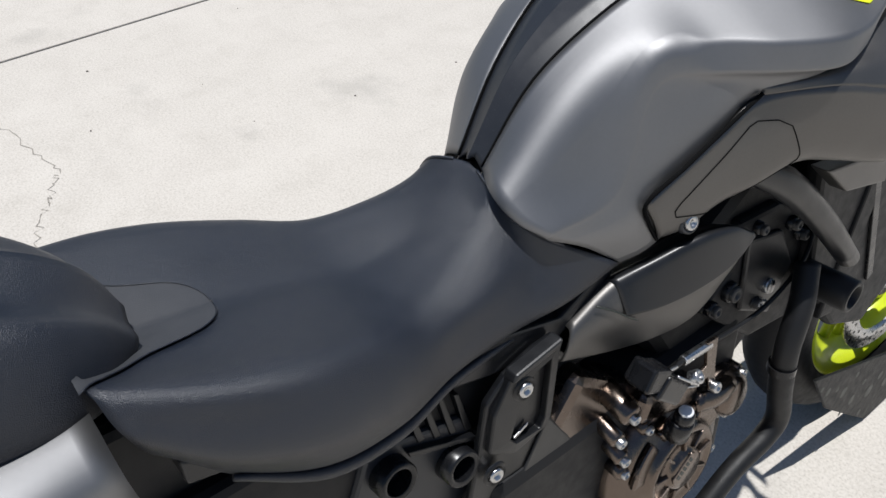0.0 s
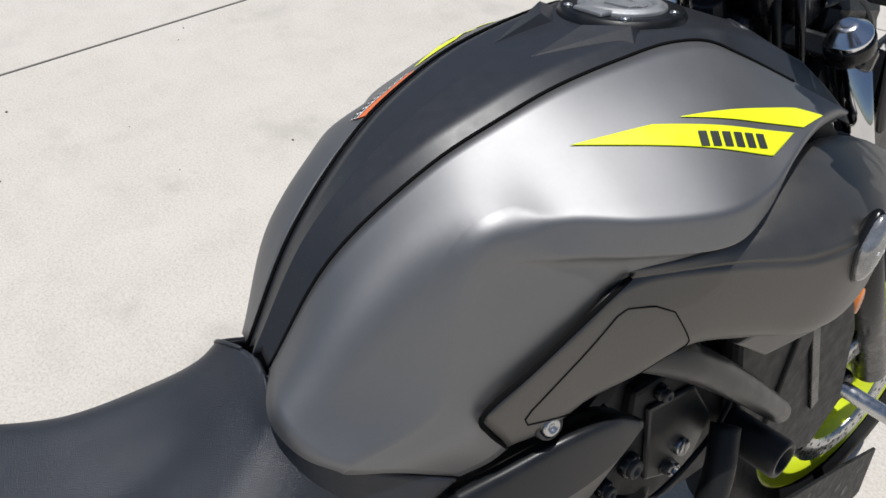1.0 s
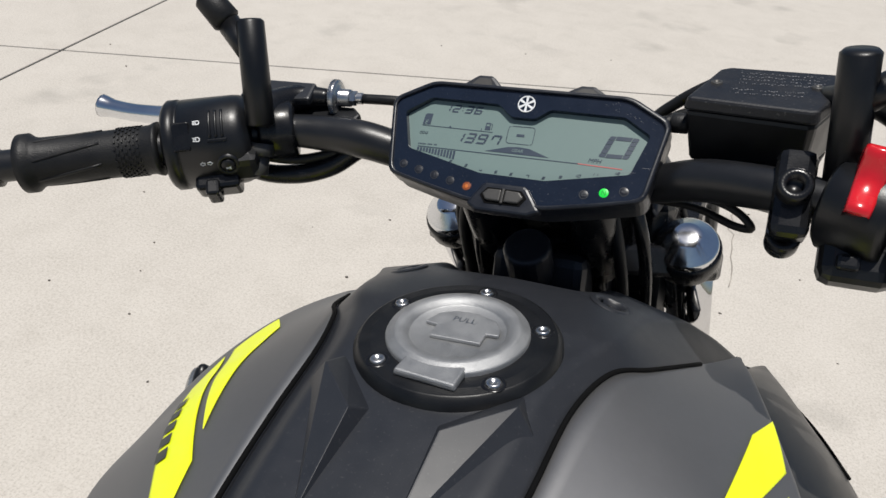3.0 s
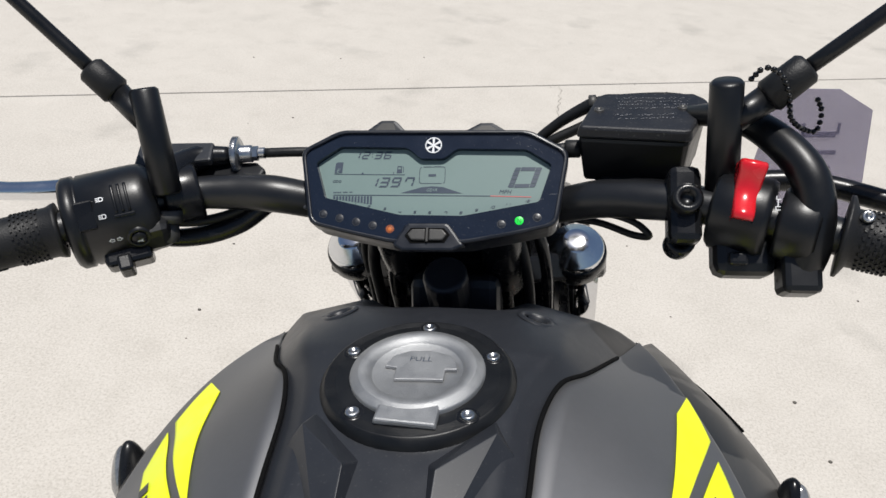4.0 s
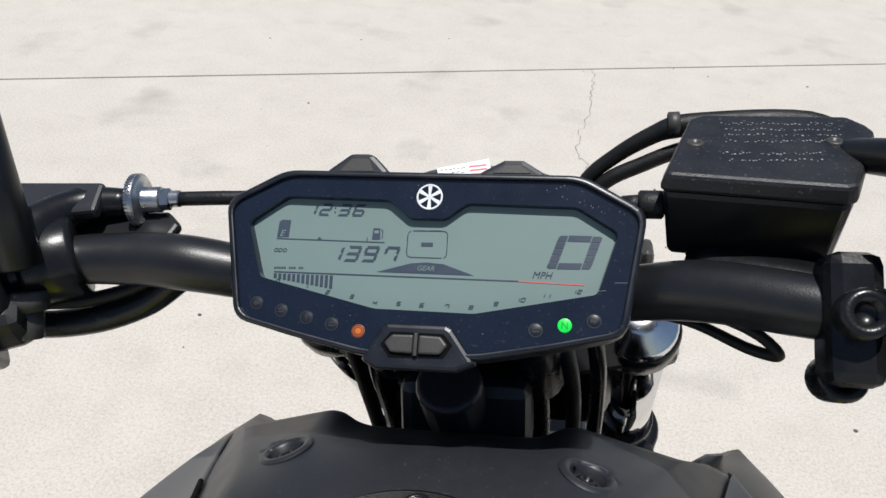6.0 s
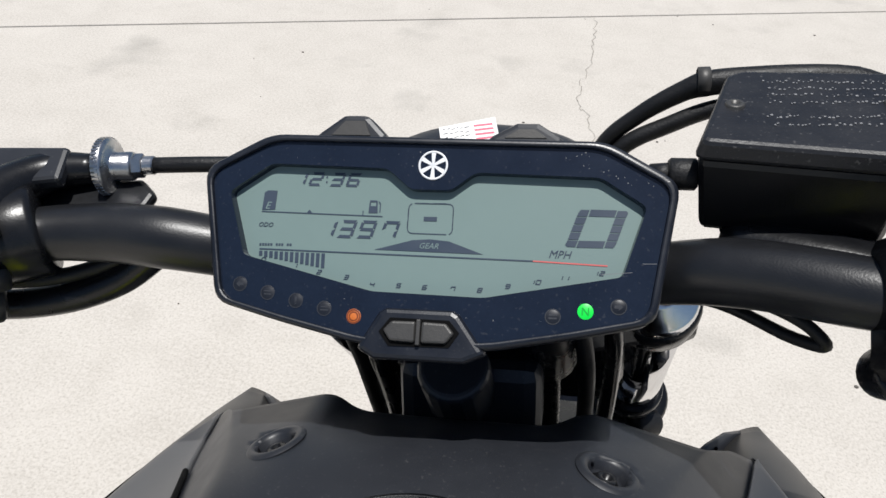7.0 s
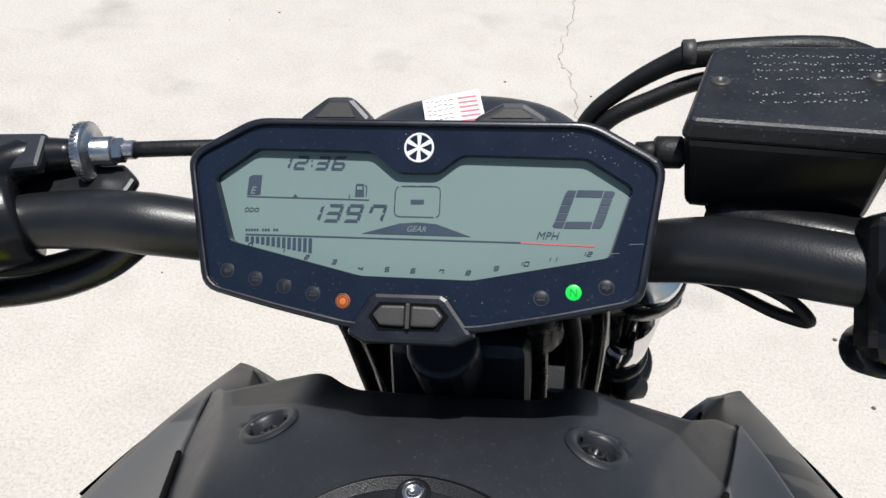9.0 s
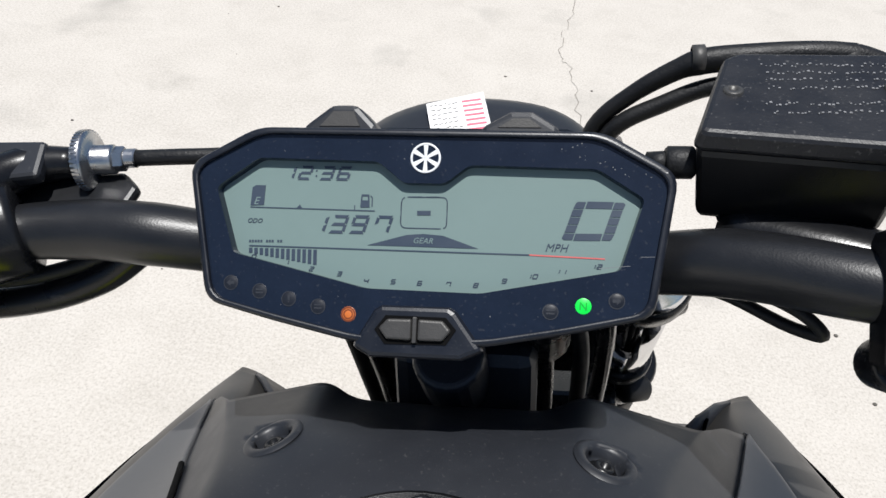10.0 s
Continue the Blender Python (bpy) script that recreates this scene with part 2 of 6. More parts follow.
def tube_bm(points, r, n=14, steps=6, caps=True):
    """A round tube along a smooth path; r is one radius or one per point."""
    path = curve_through(points, steps) if steps > 1 else np.array(points, float)
    rs = np.interp(np.linspace(0, 1, len(path)), np.linspace(0, 1, len(points)), r if hasattr(r, "__len__") else [r] * len(points))
    bm = bmesh.new()
    rings, side = [], None
    for i, p in enumerate(path):
        d = Vector(path[min(i + 1, len(path) - 1)] - path[max(i - 1, 0)]).normalized()
        if side is None:
            side = d.cross(Vector((0, 0, 1)) if abs(d.z) < 0.9 else Vector((1, 0, 0))).normalized()
        side = (side - d * side.dot(d)).normalized()
        up = d.cross(side)
        rings.append([bm.verts.new(Vector(p) + float(rs[i]) * (math.cos(a) * side + math.sin(a) * up)) for a in np.linspace(0, 2 * math.pi, n, endpoint=False)])
    for a, b in zip(rings, rings[1:]):
        for j in range(n):
            bm.faces.new((a[j], a[(j + 1) % n], b[(j + 1) % n], b[j]))
    if caps:
        bm.faces.new(rings[0][::-1])
        bm.faces.new(rings[-1])
    bmesh.ops.recalc_face_normals(bm, faces=bm.faces)
    return bm


def frame_of(origin, axis, up=(0, 0, 1)):
    """A matrix with its z along axis, and its y as near up as can be."""
    z = Vector(axis).normalized()
    x = Vector(up).cross(z)
    if x.length < 1e-4:
        x = Vector((1, 0, 0)).cross(z)
    x.normalize()
    return Matrix.Translation(origin) @ Matrix((x, z.cross(x), z)).transposed().to_4x4()


def lathe_bm(profile, m, n=28):
    """A turned shape: rows of (radius, height) about the z of matrix m."""
    bm = bmesh.new()
    rings = []
    for r, h in profile:
        if r < 1e-6:
            rings.append([bm.verts.new(m @ Vector((0, 0, h)))] * n)
        else:
            rings.append([bm.verts.new(m @ Vector((r * math.cos(a), r * math.sin(a), h))) for a in np.linspace(0, 2 * math.pi, n, endpoint=False)])
    for a, b in zip(rings, rings[1:]):
        for j in range(n):
            q = []
            for v in (a[j], a[(j + 1) % n], b[(j + 1) % n], b[j]):
                if v not in q:
                    q.append(v)
            if len(q) > 2:
                bm.faces.new(q)
    bmesh.ops.recalc_face_normals(bm, faces=bm.faces)
    return bm


def cyl_bm(p0, p1, r0, r1=None, n=20, edge=0.0):
    """A round bar between two points, its rims rounded by edge."""
    d = Vector(p1) - Vector(p0)
    r1, h = r0 if r1 is None else r1, d.length
    e = min(edge, r0 * 0.9, r1 * 0.9, h * 0.45)
    prof = [(0, 0), (r0 - e, 0), (r0, e), (r1, h - e), (r1 - e, h), (0, h)] if e else [(0, 0), (r0, 0), (r1, h), (0, h)]
    return lathe_bm(prof, frame_of(p0, d), n)


def plate_bm(outline, thick, m, taper=1.0):
    """A flat piece with the given outline in x and y of m, from z = 0 up to thick."""
    bm = bmesh.new()
    c = np.mean(np.array(outline), axis=0)
    lo = [bm.verts.new(m @ Vector((x, y, 0))) for x, y in outline]
    hi = [bm.verts.new(m @ Vector((c[0] + (x - c[0]) * taper, c[1] + (y - c[1]) * taper, thick))) for x, y in outline]
    k = len(lo)
    bm.faces.new(lo[::-1])
    bm.faces.new(hi)
    for j in range(k):
        bm.faces.new((lo[j], lo[(j + 1) % k], hi[(j + 1) % k], hi[j]))
    bmesh.ops.recalc_face_normals(bm, faces=bm.faces)
    return bm


def box_bm(size, m, shrink=1.0):
    x, y, z = (s / 2 for s in size)
    return plate_bm([(-x, -y), (x, -y), (x, y), (-x, y)], size[2], m @ Matrix.Translation((0, 0, -z)), shrink)


def joined(*meshes):
    bm = bmesh.new()
    for b in meshes:
        me = bpy.data.meshes.new("piece")
        b.to_mesh(me)
        b.free()
        bm.from_mesh(me)
        bpy.data.meshes.remove(me)
    return bm


def text_bm(words, size, m, depth=0.0002):
    """Raised writing in the built-in font, centred on the origin of m."""
    cu = bpy.data.curves.new("writing", "FONT")
    cu.body, cu.size, cu.extrude, cu.align_x, cu.align_y = words, size, depth, "CENTER", "CENTER"
    cu.resolution_u = 2
    ob = bpy.data.objects.new("writing", cu)
    me = ob.to_mesh()
    bm = bmesh.new()
    bm.from_mesh(me)
    ob.to_mesh_clear()
    bpy.data.objects.remove(ob)
    bpy.data.curves.remove(cu)
    bm.transform(m)
    return bm


def bolt(parent, place, axis, r=0.006, h=0.004, mat=None, name="screw", label=""):
    """A hexagon-socket screw."""
    m = frame_of(place, axis)
    bm = lathe_bm([(0, h * 0.35), (r * 0.42, h * 0.35), (r * 0.5, h), (r * 0.85, h), (r, h * 0.7), (r, -h)], m, 14)
    return part(name, bm, mat or M_STEEL, parent, label)


# ---- ground ----
def ground():
    g = tagged(new("ground"), "sunlit pale concrete paving with straight joints and cracks", "ground", kind="structure")
    base = bmesh.new()
    bmesh.ops.create_grid(base, x_segments=2, y_segments=2, size=150)
    base.transform(Matrix.Translation((0, 0, -0.012)))
    part("joint_bed", base, M_JOINT, g)
    # joint lines: one ahead of the bike across it, one along its left
    u = Vector((0.930, 0.368)).normalized()
    w = Vector((-0.145, 0.989)).normalized()
    o = Vector((-2.90, 3.015))
    gap = 0.009

    def corner(i, j):
        return o + u * 8.5 * i + w * 6.5 * j

    for i in range(-4, 5):
        for j in range(-4, 5):
            a, b, c, d = corner(i, j), corner(i + 1, j), corner(i + 1, j + 1), corner(i, j + 1)
            mid = (a + b + c + d) / 4
            pts = [p + (mid - p).normalized() * gap for p in (a, b, c, d)]
            bm = plate_bm([(p.x, p.y) for p in pts], 0.012, Matrix.Translation((0, 0, -0.012)))
            part("slab", bm, M_CONCRETE, g, smooth=False, bevel=0.004)
    # beyond the slabs
    ring = bmesh.new()
    inner = [corner(-4, -4), corner(5, -4), corner(5, 5), corner(-4, 5)]
    vi = [ring.verts.new((p.x, p.y, -0.002)) for p in inner]
    vo = [ring.verts.new((p.x * 100, p.y * 100, -0.002)) for p in inner]
    for k in range(4):
        ring.faces.new((vi[k], vo[k], vo[(k + 1) % 4], vi[(k + 1) % 4]))
    bmesh.ops.recalc_face_normals(ring, faces=ring.faces)
    part("outer_paving", ring, M_CONCRETE, g, smooth=False)
    rnd = random.Random(4)
    for way in (((0.10, 4.19), (0.082, 3.71), (0.035, 3.38), (0.08, 3.17), (0.12, 2.6)),
                ((-2.6, 0.30), (-2.06, 0.253), (-1.73, 0.313), (-1.60, 0.25), (-1.455, 0.18), (-0.9, 0.05))):
        bm = bmesh.new()
        pts = curve_through([(x, y) for x, y in way], 14)
        row = []
        for k, (x, y) in enumerate(pts):
            s = 0.0022 * rnd.uniform(0.25, 1.0)
            x, y = x + rnd.uniform(-0.012, 0.012), y + rnd.uniform(-0.012, 0.012)
            across = (0, s) if abs(way[-1][0] - way[0][0]) > abs(way[-1][1] - way[0][1]) else (s, 0)
            row.append((bm.verts.new((x - across[0], y - across[1], 0.0012)), bm.verts.new((x + across[0], y + across[1], 0.0012))))
        for a, b in zip(row, row[1:]):
            bm.faces.new((a[0], b[0], b[1], a[1]))
        bmesh.ops.recalc_face_normals(bm, faces=bm.faces)
        part("crack", bm, M_CRACK, g, "thin ragged crack", smooth=False)
    return g


ground()
# bits of grit on the paving
rnd = random.Random(12)
grit = bmesh.new()
for k in range(160):
    a, d = rnd.uniform(0, 2 * math.pi), 0.5 + 3.2 * rnd.random()
    size = rnd.uniform(0.002, 0.006)
    bmesh.ops.create_icosphere(grit, subdivisions=1, radius=size, matrix=Matrix.Translation((math.cos(a) * d, 0.9 + math.sin(a) * d, size * 0.3)) @ Matrix.Diagonal((1.0, rnd.uniform(0.5, 1.0), 0.5, 1)))
tagged(link("grit", grit, M_JOINT), "scattered dark grit on the concrete", "grit", kind="stuff")

# ---- motorcycle ----
bike = tagged(new("motorcycle"), "matte grey and black motorcycle with yellow wheels, parked on concrete", "motorcycle")
bike.matrix_world = BIKE


# ---- tank ----
SEAM = [(0.018, 0.462, 0.868), (0.028, 0.520, 0.944), (0.046, 0.60, 0.998), (0.057, 0.66, 1.020), (0.063, 0.71, 1.032), (0.069, 0.775, 1.038),
        (0.074, 0.83, 1.039), (0.085, 0.866, 1.034), (0.101, 0.890, 1.021), (0.125, 0.945, 0.988), (0.148, 1.012, 0.948)]
BROW = [(0.060, 0.435, 0.865), (0.080, 0.522, 0.936), (0.090, 0.597, 0.983), (0.101, 0.654, 0.9955), (0.115, 0.706, 1.005), (0.130, 0.77, 1.013),
        (0.140, 0.822, 1.011), (0.138, 0.868, 1.004), (0.135, 0.905, 0.996), (0.138, 0.962, 0.974), (0.149, 1.013, 0.947)]
SHOULDER = [(0.088, 0.444, 0.842), (0.100, 0.532, 0.874), (0.113, 0.592, 0.972), (0.138, 0.646, 0.976), (0.174, 0.690, 0.973), (0.2025, 0.748, 0.970),
            (0.203, 0.795, 0.969), (0.190, 0.852, 0.979), (0.173, 0.914, 0.977), (0.157, 0.982, 0.960), (0.150, 1.014, 0.945)]
LIP = [(0.104, 0.465, 0.827), (0.116, 0.547, 0.846), (0.118, 0.594, 0.948), (0.147, 0.648, 0.948), (0.178, 0.690, 0.945), (0.207, 0.750, 0.942),
       (0.204, 0.790, 0.948), (0.187, 0.848, 0.964), (0.169, 0.912, 0.963), (0.154, 0.980, 0.952), (0.149, 1.013, 0.944)]
FLANK = [(0.114, 0.506, 0.804), (0.129, 0.566, 0.812), (0.135, 0.600, 0.856), (0.149, 0.646, 0.888), (0.160, 0.687, 0.916), (0.190, 0.746, 0.932),
         (0.194, 0.784, 0.940), (0.178, 0.842, 0.956), (0.160, 0.905, 0.954), (0.146, 0.972, 0.944), (0.144, 1.005, 0.938)]
HEM = [(0.118, 0.560, 0.760), (0.128, 0.588, 0.768), (0.134, 0.62, 0.788), (0.143, 0.655, 0.824), (0.150, 0.688, 0.872), (0.174, 0.742, 0.920),
       (0.180, 0.776, 0.932), (0.166, 0.834, 0.947), (0.148, 0.898, 0.944), (0.136, 0.962, 0.934), (0.135, 0.996, 0.930)]


def fade(y, start, end):
    """0 before start, 1 past end."""
    return min(1.0, max(0.0, (y - start) / (end - start)))


def between(a, b, f):
    return [tuple(Vector(p).lerp(Vector(q), f)) for p, q in zip(a, b)]


# a crisp shoulder, a band below it and a lip over the knee recess
BELOW = [tuple(Vector(p) + (Vector(q) - Vector(p)).normalized() * 0.004 + Vector((-d, 0, -0.004))) for p, q, d in zip(LIP, FLANK, (0, 0, 0.0008, 0.005, 0.009, 0.010, 0.009, 0.007, 0.006, 0.004, 0.002))]
REACH = (0, 0.03, lambda y: 0.005 + 0.05 * fade(y, 0.635, 0.56), lambda y: 0.0028 + 0.05 * fade(y, 0.64, 0.57), lambda y: 0.006 + 0.05 * fade(y, 0.64, 0.57), 0.03, 0)
RAILS = [SEAM, BROW, SHOULDER, LIP, BELOW, FLANK, HEM]
TUCKED = [(0.018, 0.462, 0.868), (0.056, 0.470, 0.856), (0.086, 0.498, 0.806), (0.102, 0.518, 0.795), (0.103, 0.519, 0.790), (0.113, 0.540, 0.785), (0.118, 0.560, 0.760)]
side_grid = facet_grid(RAILS, REACH, 8)
SLIM = (0, 0, 0.006, 0.008, 0.008, 0.008, 0.006, 0.003, 0, 0, 0)
left_grid = mirrored(facet_grid([[q] + [(x - d * (k > 1), y, z - 0.8 * d * (k > 1)) for (x, y, z), d in zip(r[1:], SLIM[1:])] for k, (q, r) in enumerate(zip(TUCKED, RAILS))], REACH, 8))


for sign in (1, -1):
    grid = side_grid if sign > 0 else left_grid
    cover = part("tank_side_cover", sheet_bm(grid, flip=sign > 0), M_SILVER, bike, "satin metallic grey tank side cover", solid=0.004, offset=-1)
    # a near-black bead paints the shaded gap along the seam
    part("cover_gap", tube_bm([(x * sign, y, z + 0.0003) for x, y, z in SEAM[:-1]], 0.0015, 8, 6), M_GAP, cover)

CENTRE = [(0, 0.458, 0.872), (0, 0.520, 0.955), (0, 0.60, 1.008), (0, 0.66, 1.0305), (0, 0.71, 1.0405), (0, 0.775, 1.0465), (0, 0.83, 1.0475),
          (0, 0.866, 1.0455), (0, 0.890, 1.0425), (0, 0.938, 1.0325), (0, 0.976, 1.004)]
RIDGE = [(max(x - 0.016, 0.006), y + 0.001, z + 0.007) for x, y, z in SEAM[:8]] + [(0.082, 0.893, 1.0365), (0.092, 0.938, 1.0190), (0.113, 0.978, 0.9945)]
EDGE = [(x - 0.0012, y, z - 0.0018) for x, y, z in SEAM]
TUCK = [(x + 0.006, y, z - 0.012) for x, y, z in SEAM]
# towards the front the cover has a sunk middle between two raised shoulders
INNER = between(CENTRE, RIDGE, 0.5)[:8] + [(0.045, 0.890, 1.0410), (0.047, 0.938, 1.0300), (0.046, 0.977, 1.0035)]
PEAK = between(CENTRE, RIDGE, 0.75)[:8] + [(0.060, 0.892, 1.0400), (0.062, 0.940, 1.0290), (0.060, 0.986, 1.0050)]
FOLD = between(RIDGE, EDGE, 0.5)[:9] + [(0.108, 0.941, 1.0035), (0.131, 1.000, 0.9680)]
half = facet_grid([CENTRE, INNER, PEAK, RIDGE, FOLD, EDGE, TUCK], (0, 0.008, 0.008, 0.005, 0.006, 0.003, 0), 14, 5, 5)
whole = np.array([np.vstack([row[::-1], mirrored(row[1:])]) for row in half])
CUP_AT = (0.0690, 0.938)
cover_bm = sheet_bm(whole)
bmesh.ops.delete(cover_bm, geom=[f for f in cover_bm.faces if (f.calc_center_median().xy - Vector((math.copysign(CUP_AT[0], f.calc_center_median().x), CUP_AT[1]))).length < 0.0092], context="FACES")
tank_cover = part("tank_cover", cover_bm, M_BLACK, bike, "matte black plastic tank centre cover", solid=0.003)

from mathutils.bvhtree import BVHTree


def tree_of(grid):
    bm = sheet_bm(grid)
    t = BVHTree.FromBMesh(bm)
    bm.free()
    return t


SIDE_TREE, COVER_TREE = tree_of(side_grid), tree_of(whole)
LEFT_TREE = tree_of(mirrored(left_grid))


def laid(p, tree, lift, sign=1):
    """The place p set down on a skin, lifted off it."""
    q, nrm, _, _ = tree.find_nearest(Vector(p))
    if nrm.x + nrm.z < 0:
        nrm = -nrm
    r = q + nrm * lift
    return Vector((r.x * sign, r.y, r.z))


OUT = Vector((0.5, -0.35, 0.79)).normalized()


def cast_bm(corners, tree, lift=0.0012, sign=1, nu=44, nv=14):
    """A thin patch thrown onto a skin from outside."""
    a, b, c, d = (Vector(q) for q in corners)
    grid = []
    for i in range(nu + 1):
        row = []
        for k in range(nv + 1):
            p = a.lerp(b, i / nu).lerp(d.lerp(c, i / nu), k / nv)
            r = (tree.ray_cast(p + OUT * 0.1, -OUT)[0] or p) + OUT * lift
            row.append(Vector((r.x * sign, r.y, r.z)))
        grid.append(row)
    return sheet_bm(grid, flip=sign > 0)


def drop(x, y, tree, lift=0.0):
    hit = tree.ray_cast(Vector((x + 0.00013, y + 0.00017, 2)), Vector((0, 0, -1)))[0] or tree.find_nearest(Vector((x, y, 1.0)))[0]
    return Vector((x, y, hit.z + lift))


covers = [o for o in bike.children if o.name.startswith("tank_side_cover")]
for cover, sign in zip(covers, (1, -1)):
    skin_tree = SIDE_TREE if sign > 0 else LEFT_TREE
    if sign > 0:
        low = [(0.127, 0.7455, 1.012), (0.179, 0.857, 0.986), (0.1875, 0.8175, 0.984), (0.099, 0.688, 1.000)]
        tail = (0.1337, 0.7702, 1.0125)
        a, b, down, count = Vector((0.1488, 0.7707, 1.006)), Vector((0.173, 0.8262, 0.994)), Vector((0.0103, -0.0075, -0.0053)), 6
    else:
        low = [(0.1010, 0.7480, 1.0213), (0.1728, 0.8560, 0.9873), (0.176, 0.820, 0.991), (0.082, 0.6845, 1.015)]
        tail = (0.111, 0.7685, 1.021)
        a, b, down, count = Vector((0.124, 0.750, 1.013)), Vector((0.158, 0.806, 1.000)), Vector((0.0060, -0.0045, -0.0030)), 5
    part("decal", cast_bm(low, skin_tree, 0.0012, sign), M_YELLOW, cover, "fluorescent yellow stripe decal", solid=0.0004)
    if sign > 0:
        top, nose, foot = (0.1568, 0.8928, 0.987), (0.1656, 0.9216, 0.972), (0.1751, 0.8756, 0.981)
    else:
        top, nose, foot = (0.1430, 0.8840, 0.998), (0.1610, 0.9080, 0.982), (0.1715, 0.8640, 0.988)
    wedge = joined(cast_bm([tail, top, foot, (tail[0] + 0.0005, tail[1], tail[2])], skin_tree, 0.0012, sign),
                         cast_bm([top, nose, (nose[0] + 0.0002, nose[1] - 0.0004, nose[2]), foot], skin_tree, 0.0012, sign))
    bmesh.ops.remove_doubles(wedge, verts=wedge.verts, dist=2e-5)
    bmesh.ops.recalc_face_normals(wedge, faces=wedge.faces)
    part("decal", wedge, M_YELLOW, cover, "fluorescent yellow wedge decal", solid=0.0004)
    # the maker's lettering, as plain marks
    for k in range(count):
        p, q = a.lerp(b, (k + 0.10) / count), a.lerp(b, (k + 0.80) / count)
        part("mark", cast_bm([p, q, q + down, p + down], skin_tree, 0.0020, sign, 8, 8), M_INK, cover, "dark lettering mark")
left = covers[1]
LA, LB, LD = Vector((0.0490, 0.612, 1.000)), Vector((0.0615, 0.673, 1.020)), Vector((0.0150, -0.005, -0.008))
part("warning_label", cast_bm([LA, LB, LB + LD, LA + LD], LEFT_TREE, 0.0012, -1), M_ORANGE, left, "orange warning sticker")
part("warning_label", cast_bm([LA + LD * 0.5, LB + LD * 0.5, LB + LD, LA + LD], LEFT_TREE, 0.0017, -1), M_WHITE, left, "white strip of small print")
for k in range(9):
    for j in range(2):
        o = LD * (0.58 + 0.22 * j)
        p, q = LA.lerp(LB, (k + 0.12) / 9) + o, LA.lerp(LB, (k + 0.85) / 9) + o
        part("print_bar", cast_bm([p, q, q + LD * 0.14, p + LD * 0.14], LEFT_TREE, 0.0021, -1, 8, 4), M_INK, left)

# screws of the centre cover
for s in (1, -1):
    low = {k: drop(x * s, y, COVER_TREE) for k, (x, y) in dict(R=(0.0222, 0.7235), I=(0.0236, 0.7785), A=(0.0525, 0.806), F=(0.0500, 0.824), J=(0.0175, 0.7900), O=(0.0640, 0.7995)).items()}
    bm = bmesh.new()
    w = {"R": bm.verts.new(low["R"] + Vector((0, 0, 0.0003))), "I": bm.verts.new((0.0236 * s, 0.7785, 1.0548)), "A": bm.verts.new((0.0525 * s, 0.806, 1.0538))}
    for k in "FJO":
        w[k] = bm.verts.new(low[k] - Vector((0, 0, 0.0015)))
    w["U"] = bm.verts.new(low["R"] - Vector((0, 0, 0.0015)))
    for tri in ("RIA", "RJI", "IJF", "IFA", "RAO", "AFO", "RUJ", "ROU", "UOJ", "JOF"):
        bm.faces.new([w[k] for k in tri])
    bmesh.ops.recalc_face_normals(bm, faces=bm.faces)
    part("raised_wedge", bm, M_BLACK, tank_cover, smooth=False, bevel=0.0008)
    c = drop(CUP_AT[0] * s, CUP_AT[1], COVER_TREE)
    e, f = drop((CUP_AT[0] + 0.012) * s, CUP_AT[1], COVER_TREE), drop(CUP_AT[0] * s, CUP_AT[1] + 0.012, COVER_TREE)
    axis = (e - c).cross(f - c) * s
    m = frame_of(c, axis, (0, 1, 0))
    part("screw_cup", lathe_bm([(0, -0.0062), (0.0070, -0.0062), (0.0076, -0.0046), (0.0082, -0.0014), (0.0092, -0.0002), (0.0104, 0.0003), (0.0122, 0.0001), (0.0136, -0.0010)], m, 40), M_BLACK, tank_cover, "deep round recess for a screw")
    bolt(tank_cover, m @ Vector((0, -0.0008, -0.0058)), axis, 0.0046, 0.0034, M_GLOSS)
    part("washer", lathe_bm([(0.0036, -0.0060), (0.0062, -0.0055), (0.0064, -0.0066)], m, 28), M_RING, tank_cover)

# filler cap
CAP = Matrix.Translation((0.0025, 0.853, 1.0462)) @ pose(0, 0, 0, -4.5, 0, 0)
flange = part("filler_ring", lathe_bm([(0.036, 0.0035), (0.0478, 0.0035)] + [(0.0480 + 0.0006 * k + d, 0.0035 - h) for k in range(9) for d, h in ((0, 0), (0.00022, 0.00022), (0.00044, 0))] + [(0.0536, 0.0035), (0.0547, 0.003), (0.0556, 0.001), (0.0575, -0.001), (0.058, -0.008)], CAP, 56), M_RING, bike, "black filler ring with five screws")
for x, y in ((-0.0425, 0.0184), (0, 0.0462), (0.0425, 0.018), (0.0332, -0.0352), (-0.030, -0.037)):
    bolt(flange, CAP @ Vector((x, y, 0.0037)), CAP.to_3x3() @ Vector((0, 0, 1)), 0.0040, 0.0014, M_STEEL)
    part("screw_seat", lathe_bm([(0.0048, 0.0036), (0.0058, 0.0042), (0.0066, 0.0034)], CAP @ Matrix.Translation((x, y, 0)), 18), M_GLOSS, flange)
cap = part("filler_cap", lathe_bm([(0, 0.0052), (0.0262, 0.0052), (0.0270, 0.0058), (0.0285, 0.0082), (0.0335, 0.0088), (0.0350, 0.0084), (0.0362, 0.0072), (0.0388, 0.0066), (0.0396, 0.0052), (0.0396, 0)], CAP, 56),
           M_CAP, bike, "silver cast fuel filler cap")
lid = [(-0.0205, 0.001), (-0.0135, 0.000), (-0.013, -0.011), (0.0155, -0.010), (0.0155, -0.0005), (0.0225, 0.000), (0.0215, 0.006), (0.0165, 0.0135), (0.004, 0.0175), (-0.008, 0.0165), (-0.0165, 0.0115)]
